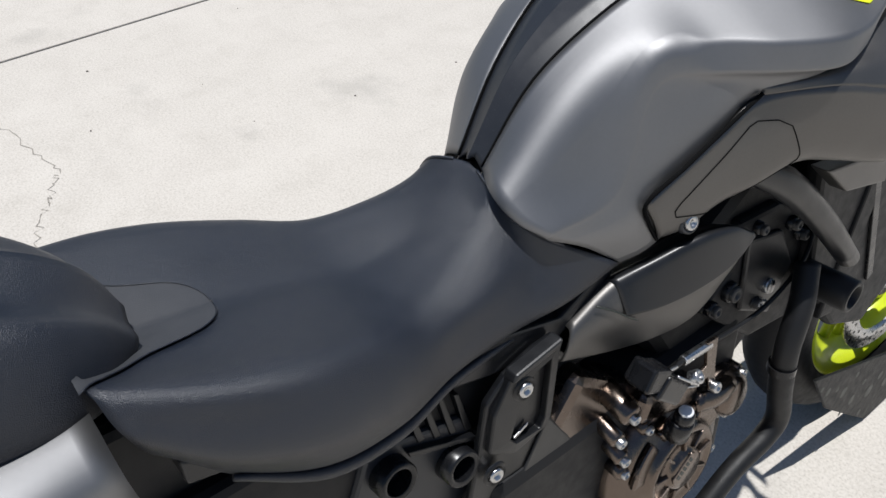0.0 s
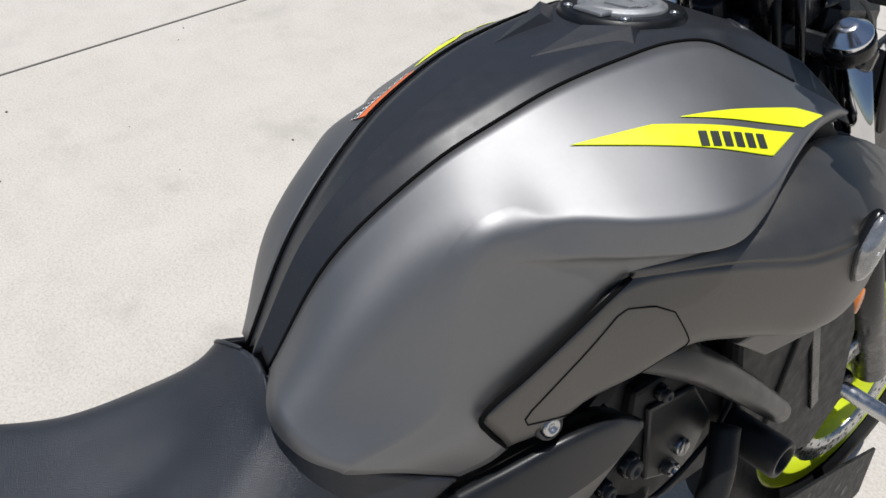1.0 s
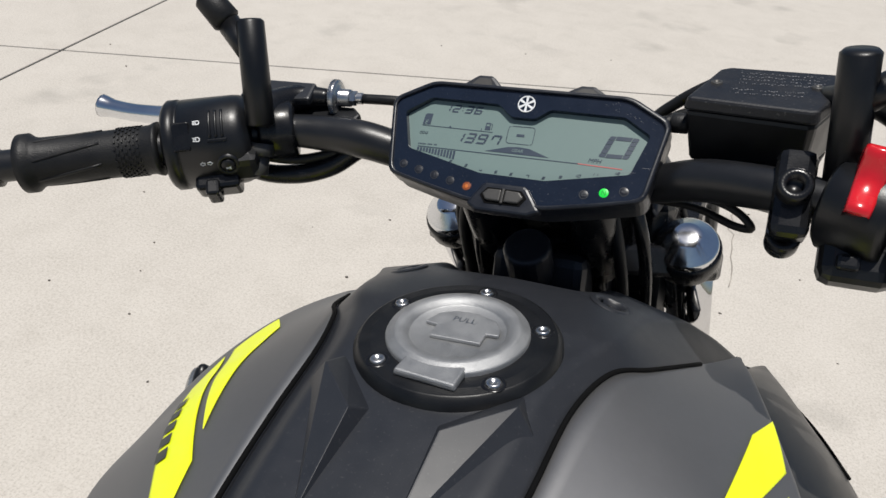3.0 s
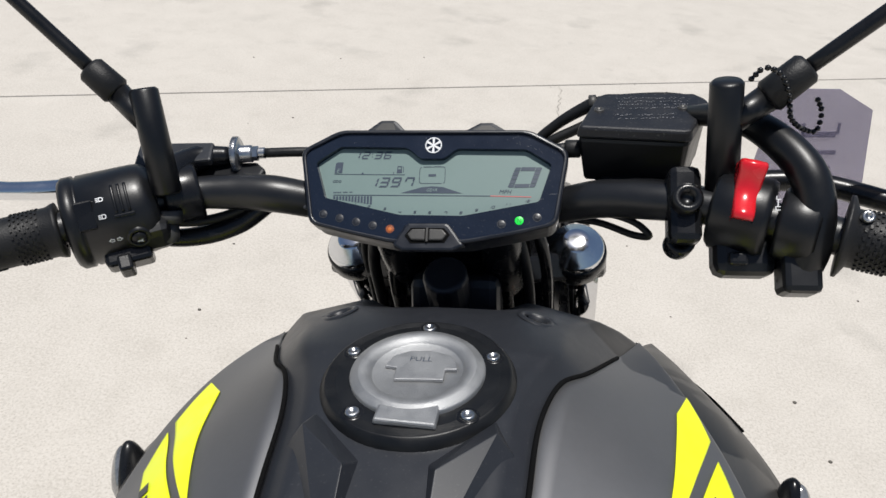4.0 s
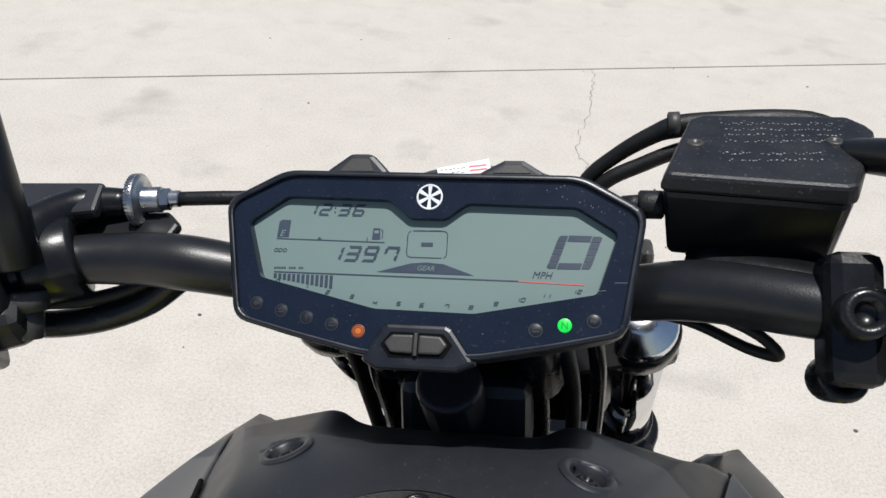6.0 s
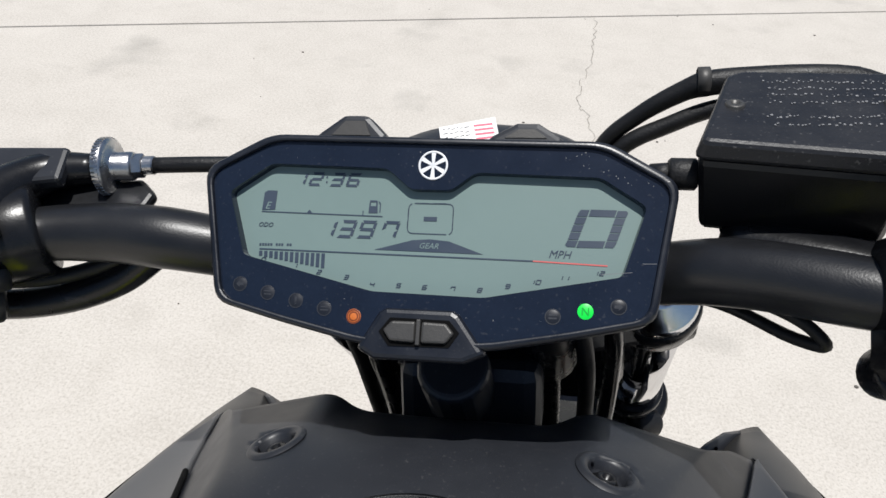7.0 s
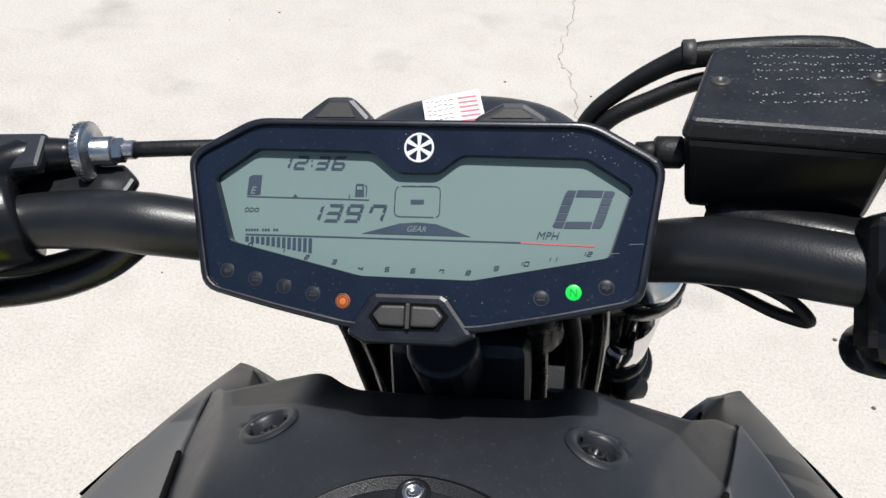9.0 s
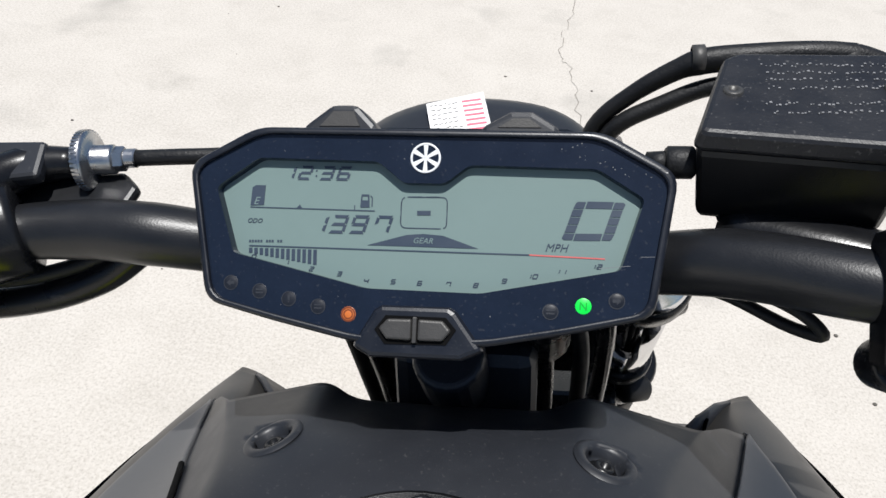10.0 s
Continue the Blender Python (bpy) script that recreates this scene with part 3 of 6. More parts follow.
part("key_cover", plate_bm(lid, 0.0022, CAP @ Matrix.Translation((0.001, 0, 0.0052))), M_CAP, cap, "silver key cover", smooth=False, bevel=0.0006)
part("raised_word", text_bm("PULL", 0.0062, CAP @ Matrix.Translation((0.001, 0.008, 0.0075)), 0.0002), M_STEEL, cap, "raised word PULL", smooth=False)
flap = [(-0.0175, 0.0), (0.0175, 0.0), (0.0180, -0.0180), (-0.0175, -0.0172)]
part("hinge_flap", plate_bm(flap, 0.0038, CAP @ Matrix.Translation((0.0010, -0.0295, 0.0035)) @ pose(0, 0, 0, 0, 0, -3), 0.95), M_CAP, cap, "silver hinge flap", smooth=False, bevel=0.0012)


# ---- seat ----
S_MID = [(0, 0.060, 0.846), (0, 0.12, 0.841), (0, 0.18, 0.836), (0, 0.25, 0.820), (0, 0.32, 0.806), (0, 0.38, 0.816), (0, 0.43, 0.846), (0, 0.460, 0.868)]
S_EDGE = [(0.104, 0.066, 0.886), (0.130, 0.13, 0.867), (0.135, 0.19, 0.850), (0.123, 0.26, 0.829), (0.102, 0.325, 0.811), (0.080, 0.385, 0.818), (0.062, 0.43, 0.837), (0.046, 0.449, 0.860)]
S_ROLL = [(0.118, 0.070, 0.866), (0.140, 0.13, 0.843), (0.150, 0.195, 0.824), (0.139, 0.265, 0.808), (0.118, 0.332, 0.797), (0.102, 0.398, 0.803), (0.083, 0.442, 0.818), (0.068, 0.452, 0.842)]
S_SIDE = [(0.123, 0.076, 0.850), (0.146, 0.13, 0.812), (0.157, 0.20, 0.787), (0.146, 0.27, 0.774), (0.121, 0.34, 0.776), (0.110, 0.41, 0.781), (0.098, 0.462, 0.788), (0.088, 0.466, 0.824)]
S_LOW = [(0.113, 0.086, 0.822), (0.126, 0.13, 0.784), (0.141, 0.20, 0.750), (0.138, 0.27, 0.742), (0.121, 0.34, 0.744), (0.114, 0.42, 0.745), (0.115, 0.49, 0.744), (0.119, 0.556, 0.760)]
S_UNDER = [(0.092, 0.092, 0.806), (0.110, 0.13, 0.765), (0.124, 0.20, 0.732), (0.120, 0.27, 0.728), (0.105, 0.34, 0.734), (0.098, 0.42, 0.735), (0.098, 0.49, 0.735), (0.105, 0.55, 0.752)]
half = rail_grid([S_MID, [(e[0] * 0.55, (e[1] + m[1]) / 2, e[2] * 0.55 + m[2] * 0.45 + 0.002) for e, m in zip(S_EDGE, S_MID)], S_EDGE, S_ROLL, S_SIDE, S_LOW, S_UNDER], 8, 6)
whole = np.array([np.vstack([row[::-1], mirrored(row[1:])]) for row in half])
seat = part("rider_seat", sheet_bm(whole), M_VINYL, bike, "black grained vinyl rider seat", solid=0.004)
SEAT_TREE = tree_of(whole)
for s in (1, -1):
    part("seat_base", tube_bm([((x - 0.006) * s, y, z - 0.014) for x, y, z in S_LOW[1:6]], [0.003, 0.006, 0.006, 0.005, 0.003], 10, 6), M_VINYL, seat, "black rim of the seat base")

P_MID = [(0, -0.30, 0.997), (0, -0.15, 0.990), (0, -0.02, 0.974), (0, 0.058, 0.946), (0, 0.098, 0.912), (0, 0.117, 0.868)]
P_EDGE = [(0.085, -0.30, 0.982), (0.089, -0.15, 0.974), (0.087, -0.02, 0.955), (0.075, 0.051, 0.928), (0.058, 0.091, 0.896), (0.040, 0.113, 0.862)]
P_LOW = [(0.105, -0.30, 0.890), (0.110, -0.15, 0.885), (0.108, -0.02, 0.874), (0.098, 0.040, 0.862), (0.078, 0.076, 0.852), (0.045, 0.103, 0.848)]
P_FOOT = [(x * 0.9, y - 0.004, z - 0.012) for x, y, z in P_LOW]
half = rail_grid([P_MID, [(x * 0.55, y, z + 0.003) for x, y, z in P_EDGE], P_EDGE, P_LOW, P_FOOT], 6, 6)
whole = np.array([np.vstack([row[::-1], mirrored(row[1:])]) for row in half])
part("pillion_seat", sheet_bm(whole), M_VINYL, bike, "raised black vinyl pillion seat", solid=0.004)


# seat insert and seams
rows = []
for y, w in curve_through([(0.060, 0.104), (0.076, 0.090), (0.095, 0.070), (0.114, 0.055), (0.140, 0.046), (0.160, 0.039), (0.173, 0.028), (0.180, 0.014), (0.182, 0.0008)], 4):
    rows.append([drop(w * j / 10, y, SEAT_TREE, 0.0022) for j in range(-10, 11)])
part("seat_insert", sheet_bm(rows, flip=True), M_VINYL_GREY, seat, "smooth dark grey vinyl insert")
for s in (1, -1):
    path = [tuple(r[-1 if s > 0 else 0] + Vector((0, 0, 0.0004))) for r in rows[::2]]
    part("stitching", tube_bm(path, 0.0007, 6, 2), M_VINYL, seat)
    piping = [laid((x * s, y + 0.002, z + 0.001), SEAT_TREE, 0.0005) for x, y, z in ((0.020, 0.462, 0.868), (0.046, 0.449, 0.860), (0.068, 0.452, 0.842), (0.088, 0.466, 0.824), (0.118, 0.554, 0.763))]
    part("seat_piping", tube_bm([tuple(p) for p in piping], 0.0017, 8, 6), M_VINYL, seat)


# ---- instrument cluster ----
DASH_C, DASH_A = Vector((-0.0035, 0.975, 1.108)), 43.6
DASH = Matrix.Translation(DASH_C) @ pose(0, 0, 0, DASH_A, 0, 0)


def on_dash(z=0.0, x=0.0, y=0.0):
    return DASH @ Matrix.Translation((x, y, z))


def scaled(pts, sx, sy):
    return [(x * sx, y * sy) for x, y in pts]


def frame_bm(outer, inner, z0, z1, m, dip=0.0):
    """A raised rim between two outlines of the same count."""
    bm = bmesh.new()
    rings = [[bm.verts.new(m @ Vector((x, y, z))) for x, y in pts] for pts, z in ((outer, z0), (outer, z1 - 0.001), (scaled(outer, 0.985, 0.972), z1), (inner, z1), (inner, z1 - dip))]
    k = len(outer)
    for a, b in zip(rings, rings[1:]):
        for j in range(k):
            bm.faces.new((a[j], a[(j + 1) % k], b[(j + 1) % k], b[j]))
    bmesh.ops.recalc_face_normals(bm, faces=bm.faces)
    return bm


OUT = [(-0.0932, 0.0262), (-0.0662, 0.0410), (0.0662, 0.0400), (0.0928, 0.0248), (0.0852, -0.0268), (0.0560, -0.0338), (0.0252, -0.0400), (-0.0228, -0.0404), (-0.0560, -0.0336), (-0.0828, -0.0272)]
DEPTH = 0.0038


def holed_bm(outer, inner, z, m):
    """A flat sheet with a hole."""
    bm = bmesh.new()
    for ring in (outer, inner):
        vs = [bm.verts.new(m @ Vector((x, y, z))) for x, y in ring]
        for k in range(len(vs)):
            bm.edges.new((vs[k - 1], vs[k]))
    bmesh.ops.triangle_fill(bm, use_beauty=True, use_dissolve=False, edges=bm.edges[:])
    bmesh.ops.recalc_face_normals(bm, faces=bm.faces)
    up = m.to_3x3() @ Vector((0, 0, 1))
    if sum((f.normal for f in bm.faces), Vector()).dot(up) < 0:
        bmesh.ops.reverse_faces(bm, faces=bm.faces)
    return bm


def rounded(pts, r, n=4):
    """An outline with its corners rounded."""
    out = []
    k = len(pts)
    for i in range(k):
        p, a, b = Vector(pts[i]), Vector(pts[i - 1]), Vector(pts[(i + 1) % k])
        reach = min(r, 0.45 * (a - p).length, 0.45 * (b - p).length)
        s, e = p + (a - p).normalized() * reach, p + (b - p).normalized() * reach
        out += [tuple(s * (1 - f) ** 2 + p * 2 * f * (1 - f) + e * f * f) for f in (j / n for j in range(n + 1))]
    return out


OUTR = rounded(OUT, 0.006)
cluster = part("dash_unit", plate_bm(scaled(OUTR, 0.99, 0.985), 0.0215, on_dash(-0.027), 1.0), M_BLACK, bike, "black digital instrument cluster with grey-green display", smooth=False, bevel=0.003)
part("bezel", frame_bm(OUTR, scaled(OUTR, 0.966, 0.934), -0.012, 0.0020, DASH, 0.0022), M_BEZEL, cluster, "black bezel with scuffed rim", smooth=False, bevel=0.0012)
OPEN = [(-0.0818, 0.0172), (-0.0650, 0.0290), (-0.0176, 0.0281), (-0.0076, 0.0200), (0.0082, 0.0200), (0.0173, 0.0272), (0.0642, 0.0264), (0.0812, 0.0158), (0.0733, -0.0103), (0.0230, -0.0205), (-0.0200, -0.0202), (-0.0733, -0.0083)]
OPENR = rounded(OPEN, 0.0022, 3)
part("dial_face", holed_bm(scaled(OUTR, 0.975, 0.955), OPENR, 0.0, DASH), M_FACE, cluster, "glossy blue-black face with a window for the display", smooth=False)
wall = bmesh.new()
rings = [[wall.verts.new(on_dash(z) @ Vector((x, y, 0))) for x, y in scaled(OPENR, k, k)] for z, k in ((0.0, 1.0), (-0.0006, 0.998), (-DEPTH, 0.992))]
for r0, r1 in zip(rings, rings[1:]):
    for k in range(len(r0)):
        wall.faces.new((r0[k - 1], r0[k], r1[k], r1[k - 1]))
bmesh.ops.recalc_face_normals(wall, faces=wall.faces)
part("window_wall", wall, M_FACE, cluster, "blue-black wall round the sunk display", smooth=False)
part("rear_cover", plate_bm(scaled(OUT, 0.86, 0.78), -0.022, on_dash(-0.026), 0.75), M_BLACK, cluster, smooth=False, bevel=0.004)
part("display", plate_bm(scaled(OPENR, 1.012, 1.03), 0.0008, on_dash(-DEPTH - 0.0008)), M_LCD, cluster, "grey-green liquid crystal display", smooth=False)
Z = -DEPTH + 0.00012
ZF = 0.0001
ITALIC = Matrix(((1, 0.30, 0, 0), (0, 1, 0, 0), (0, 0, 1, 0), (0, 0, 0, 1)))


def mark(name, pts, mat, z=None, thick=0.00010, parent=None, label=""):
    return part(name, plate_bm(pts, thick, on_dash(Z if z is None else z)), mat, parent or cluster, label, smooth=False)


def bar_shape(x0, y0, x1, y1, w):
    d = Vector((x1 - x0, y1 - y0)).normalized()
    nx, ny = -d.y * w / 2, d.x * w / 2
    return [(x0 + nx, y0 + ny), (x0 - nx, y0 - ny), (x1 - nx, y1 - ny), (x1 + nx, y1 + ny)]


def bar_mark(x0, y0, x1, y1, w, name="print_line", mat=None, z=None):
    return mark(name, bar_shape(x0, y0, x1, y1, w), mat or M_SEGMENT, z)


SEG = {"0": "abcdef", "1": "bc", "2": "abged", "3": "abgcd", "4": "fgbc", "5": "afgcd", "6": "afgedc", "7": "fabc", "8": "abcdefg", "9": "abfgcd"}


def digit_bm(ch, x, y, w, h, t, slant=0.30):
    """One seven-segment figure, its foot at x, y, its segments mitred."""
    lines = {"a": (0, h, w, h), "g": (0, h / 2, w, h / 2), "d": (0, 0, w, 0), "f": (0, h / 2, 0, h), "e": (0, 0, 0, h / 2), "b": (w, h / 2, w, h), "c": (w, 0, w, h / 2)}
    pieces = []
    for s in SEG[ch]:
        x0, y0, x1, y1 = lines[s]
        if y0 == y1:
            lo = t * 0.5 if s == "a" else -t * 0.5
            q = [(x0 - t * 0.2, y0 + lo), (x1 + t * 0.2, y0 + lo), (x1 - t * 0.42, y0 - lo), (x0 + t * 0.42, y0 - lo)]
        else:
            o = -t / 2 if x0 == 0 else t / 2
            q = [(x0 + o, y0 + t * 0.08), (x0 + o, y1 - t * 0.08), (x0 - o, y1 - t * 0.55), (x0 - o, y0 + t * 0.55)]
        pieces.append(plate_bm([(x + a + slant * b, y + b) for a, b in q], 0.00010, on_dash(Z)))
    return joined(*pieces)


def figures(word, places, y, w, h, t, rise=0.0):
    for k, (ch, x) in enumerate(zip(word, places)):
        part("figure", digit_bm(ch, x, y + rise * k, w, h, t), M_SEGMENT, cluster, "dark display figure", smooth=False)


def small_word(word, x, y, size, mat=None, z=0.0001):
    part("print_word", text_bm(word, size, on_dash(Z + z, x, y) @ ITALIC, 0.00006), mat or M_SEGMENT, cluster, smooth=False)


figures("1236", (-0.0568, -0.0500, -0.0412, -0.0345), 0.0216, 0.0042, 0.0046, 0.0010)
for y in (0.0228, 0.0248):
    bar_mark(-0.0432, y, -0.0426, y, 0.0007)
figures("1397", (-0.0442, -0.0363, -0.0282, -0.0190), 0.0010, 0.0052, 0.0060, 0.0012, 0.0001)
# big speed figure in broken segments
ZO = [Vector(p) for p in ((0.0520, 0.0004), (0.0701, 0.0006), (0.0747, 0.0150), (0.0568, 0.0150))]
LEVELS = (0.0, 0.19, 0.40, 0.60, 0.80, 1.0)
for o0, o1 in ((0, 3), (1, 2)):
    for k in range(5):
        lo, hi = LEVELS[k] + 0.012, LEVELS[k + 1] - 0.012
        p, q = ZO[o0].lerp(ZO[o1], lo), ZO[o0].lerp(ZO[o1], hi)
        into = (0.0038 if o0 == 0 else -0.0038)
        cut = 0.0007 * (1 if into > 0 else -1)
        shape = [(p.x, p.y), (p.x + into, p.y), (q.x + into, q.y), (q.x, q.y)]
        if k == 0:
            shape = [(p.x, p.y + 0.0007), (p.x + cut, p.y), (p.x + into, p.y), (q.x + into, q.y), (q.x, q.y)]
        elif k == 4:
            shape = [(p.x, p.y), (p.x + into, p.y), (q.x + into, q.y), (q.x + cut, q.y), (q.x, q.y - 0.0007)]
        mark("figure", shape, M_SEGMENT)
for e, f, rise in ((0, 1, 0.0026), (3, 2, -0.0026)):
    p, q = ZO[e] + Vector((0.0042, 0)), ZO[f] - Vector((0.0042, 0))
    lean = 0.3 * rise
    mark("figure", [(p.x, p.y), (q.x, q.y), (q.x + lean, q.y + rise), (p.x + lean, p.y + rise)], M_SEGMENT)
small_word("MPH", 0.0505, -0.0026, 0.0041)
mark("gear_band", [(-0.0211, -0.0036), (0.0214, -0.0037), (0.0080, 0.0008), (0.0004, 0.0013), (-0.0062, 0.0007)], M_SEGMENT, Z - 0.00002)
small_word("GEAR", 0.0005, -0.0014, 0.0031, M_LCD)
bar_mark(-0.0024, 0.0092, 0.0028, 0.0093, 0.0017)
box = rounded([(-0.0086, 0.0034), (0.0091, 0.0034), (0.0090, 0.0154), (-0.0086, 0.0152)], 0.0022, 4)
part("gear_box", joined(*[plate_bm(bar_shape(*p, *q, 0.00034), 0.0001, on_dash(Z)) for k, (p, q) in enumerate(zip(box, box[1:] + box[:1])) if k % 5 != 0 or k in (0, 10)] + [plate_bm(bar_shape(*p, *q, 0.00034), 0.0001, on_dash(Z)) for p, q in (((-0.0087, 0.0053), (-0.0087, 0.0080)), ((-0.0087, 0.0100), (-0.0087, 0.0132)), ((0.0090, 0.0053), (0.0090, 0.0080)), ((0.0090, 0.0100), (0.0090, 0.0132)), ((-0.0060, 0.0153), (-0.0010, 0.0154)), ((0.0010, 0.0154), (0.0060, 0.0155)))]), M_SEGMENT, cluster, "thin dashed box round the gear sign", smooth=False)
bar_mark(-0.0684, -0.0052, 0.0404, -0.0054, 0.0005)
bar_mark(0.0404, -0.0054, 0.0678, -0.0060, 0.0005, mat=M_REDLINE)
bar_mark(-0.0690, 0.0100, -0.0189, 0.0096, 0.0004)
bar_mark(-0.0269, 0.0098, -0.0269, 0.0116, 0.0004)
mark("fuel_mark", [(-0.0690, 0.0106), (-0.0635, 0.0109), (-0.0632, 0.0187), (-0.0672, 0.0187), (-0.0686, 0.0178)], M_SEGMENT)
small_word("E", -0.0664, 0.0124, 0.0042, M_LCD)
part("pump_mark", joined(*[plate_bm(q, 0.0001, on_dash(Z)) for q in ([(-0.0247, 0.0108), (-0.0210, 0.0109), (-0.0212, 0.0136), (-0.0246, 0.0136)], [(-0.0246, 0.0136), (-0.0240, 0.0136), (-0.0240, 0.0152), (-0.0245, 0.0152)], [(-0.0218, 0.0136), (-0.0212, 0.0136), (-0.0213, 0.0152), (-0.0219, 0.0152)], [(-0.0245, 0.0152), (-0.0213, 0.0152), (-0.0214, 0.0159), (-0.0243, 0.0159)], [(-0.0203, 0.0112), (-0.0199, 0.0112), (-0.0199, 0.0148), (-0.0208, 0.0157), (-0.0209, 0.0152), (-0.0203, 0.0146)])]), M_SEGMENT, cluster, "small fuel pump sign", smooth=False)
mark("level_mark", [(-0.0500, 0.0101), (-0.0478, 0.0101), (-0.0489, 0.0114)], M_SEGMENT)
small_word("ODO", -0.0666, 0.0046, 0.0026)
# tiny caption over the scale, too small to read
part("scale_caption", joined(*[plate_bm(bar_shape(-0.0686 + 0.00115 * k, -0.0034 + 0.00003 * k, -0.0686 + 0.00115 * k + 0.0008, -0.0034 + 0.00003 * k, 0.0009), 0.0001, on_dash(Z)) for k in range(12) if k not in (5, 9)]), M_SEGMENT, cluster, smooth=False)
for k in range(13):
    x = -0.0678 + 0.00218 * k
    mark("rev_bar", bar_shape(x, -0.0060, x + 0.0002, -0.0080 - 0.0038 * k / 12, 0.0014), M_SEGMENT)
for k, (x, y) in enumerate(((-0.0664, -0.0094), (-0.0530, -0.0112), (-0.0428, -0.0134), (-0.0316, -0.0149), (-0.0210, -0.0172), (-0.0105, -0.0171), (-0.0003, -0.0173), (0.0106, -0.0173), (0.0209, -0.0173), (0.0314, -0.0153), (0.0416, -0.0132), (0.0519, -0.0111), (0.0647, -0.0088))):
    word = str(k)
    part("scale_figure", joined(*[digit_bm(ch, x - 0.0008 - 0.0012 * (len(word) - 1) + 0.0023 * j, y - 0.0008, 0.0015, 0.0015, 0.0004) for j, ch in enumerate(word)]), M_SEGMENT, cluster, smooth=False)
# roundel, lamps, buttons
RC = (0.0006, 0.0296)
part("roundel", lathe_bm([(0.0050, ZF), (0.0050, ZF + 0.0003), (0.0058, ZF + 0.0003), (0.0058, ZF)], on_dash(0, *RC), 40), M_WHITE, cluster, "white round emblem")
for k in range(6):
    a = math.pi / 2 + k * math.pi / 3
    c, n = Vector((math.cos(a), math.sin(a))), Vector((-math.sin(a), math.cos(a)))
    tip, root = Vector(RC) + c * 0.0051, Vector(RC)
    mark("roundel_spoke", [tuple(root + n * 0.0004), tuple(root - n * 0.0004), tuple(tip - n * 0.0009), tuple(tip + n * 0.0009)], M_WHITE, ZF, 0.0003)
LAMPS = ((-0.0733, -0.0200), (-0.0615, -0.0228), (-0.0497, -0.0253), (-0.0380, -0.0277), (-0.0261, -0.0301), (0.0488, -0.0260), (0.0604, -0.0235), (0.0721, -0.0212))
for k, (x, y) in enumerate(LAMPS):
    mat = {4: M_AMBER, 6: M_GREEN}.get(k, M_DIM)
    lamp = part("tell_tale", lathe_bm([(0, ZF), (0.0027, ZF), (0.0029, 0)], on_dash(0, x, y), 24), mat, cluster, {4: "lit amber lamp", 6: "lit green neutral lamp"}.get(k, "unlit lamp"))
    if k == 4:
        part("lamp_ring", lathe_bm([(0.0014, ZF + 0.0001), (0.0019, ZF + 0.0001)], on_dash(0, x, y), 24), M_AMBER_DIM, lamp)
        part("lamp_ring", lathe_bm([(0.0022, ZF + 0.0001), (0.0028, ZF + 0.0001)], on_dash(0, x, y), 24), M_AMBER_DIM, lamp)
    elif k != 6:
        part("lamp_ring", lathe_bm([(0.0026, ZF + 0.0001), (0.0029, ZF + 0.0001)], on_dash(0, x, y), 24), M_SIGN, lamp)
        signs = {0: [[(-1.6, 0), (0, 1.4), (0, 0.6), (1.5, 0.6), (1.5, -0.6), (0, -0.6), (0, -1.4)]], 7: [[(1.6, 0), (0, 1.4), (0, 0.6), (-1.5, 0.6), (-1.5, -0.6), (0, -0.6), (0, -1.4)]],
                 2: [[(-0.3, -1.4), (0.3, -1.4), (0.3, -0.9), (-0.3, -0.9)], [(-0.35, -0.5), (0.35, -0.5), (0.5, 1.5), (-0.5, 1.5)]]}.get(k, [[(-1.5, -0.9), (1.5, -0.9), (1.5, -0.3), (-1.5, -0.3)], [(-1.5, 0.3), (1.5, 0.3), (1.5, 0.9), (-1.5, 0.9)]])
        part("lamp_sign", joined(*[plate_bm([(u / 1000, v / 1000) for u, v in q], 0.00005, on_dash(ZF + 0.00005, x, y)) for q in signs]), M_SIGN, lamp, smooth=False)
    else:
        part("lamp_sign", joined(*[plate_bm(bar_shape(*q, 0.0005), 0.00005, on_dash(ZF + 0.00005, x, y)) for q in ((-0.0011, -0.0014, -0.0011, 0.0014), (0.0011, -0.0014, 0.0011, 0.0014), (-0.0011, 0.0014, 0.0011, -0.0014))]), M_GREEN_DIM, lamp, smooth=False)
part("button_hump", plate_bm([(-0.0250, -0.0420), (-0.0168, -0.0276), (-0.0140, -0.0258), (0.0128, -0.0256), (0.0155, -0.0272), (0.0264, -0.0418), (0.0180, -0.0455), (-0.0178, -0.0458)], 0.0052, on_dash(-0.0030), 0.93), M_BEZEL, cluster, smooth=False, bevel=0.0016)
# a near-black plate paints the shade in the well round the buttons
part("button_well", plate_bm([(-0.0152, -0.0352), (-0.0112, -0.0298), (0.0112, -0.0298), (0.0152, -0.0342), (0.0116, -0.0398), (-0.0112, -0.0404)], 0.0006, on_dash(0.0020)), M_GAP, cluster, smooth=False)
for s in (1, -1):
    part("button", plate_bm([(0.0009 * s, -0.0307), (0.0104 * s, -0.0309), (0.0137 * s, -0.0346), (0.0106 * s, -0.0386), (0.0009 * s, -0.0388)], 0.0022, on_dash(0.0022), 0.93), M_DARKGREY, cluster, "grey rubber button", smooth=False, bevel=0.0008)
part("button_rib", box_bm((0.0016, 0.0095, 0.0024), on_dash(0.0032, 0, -0.0348)), M_DARKGREY, cluster, smooth=False, bevel=0.0004)
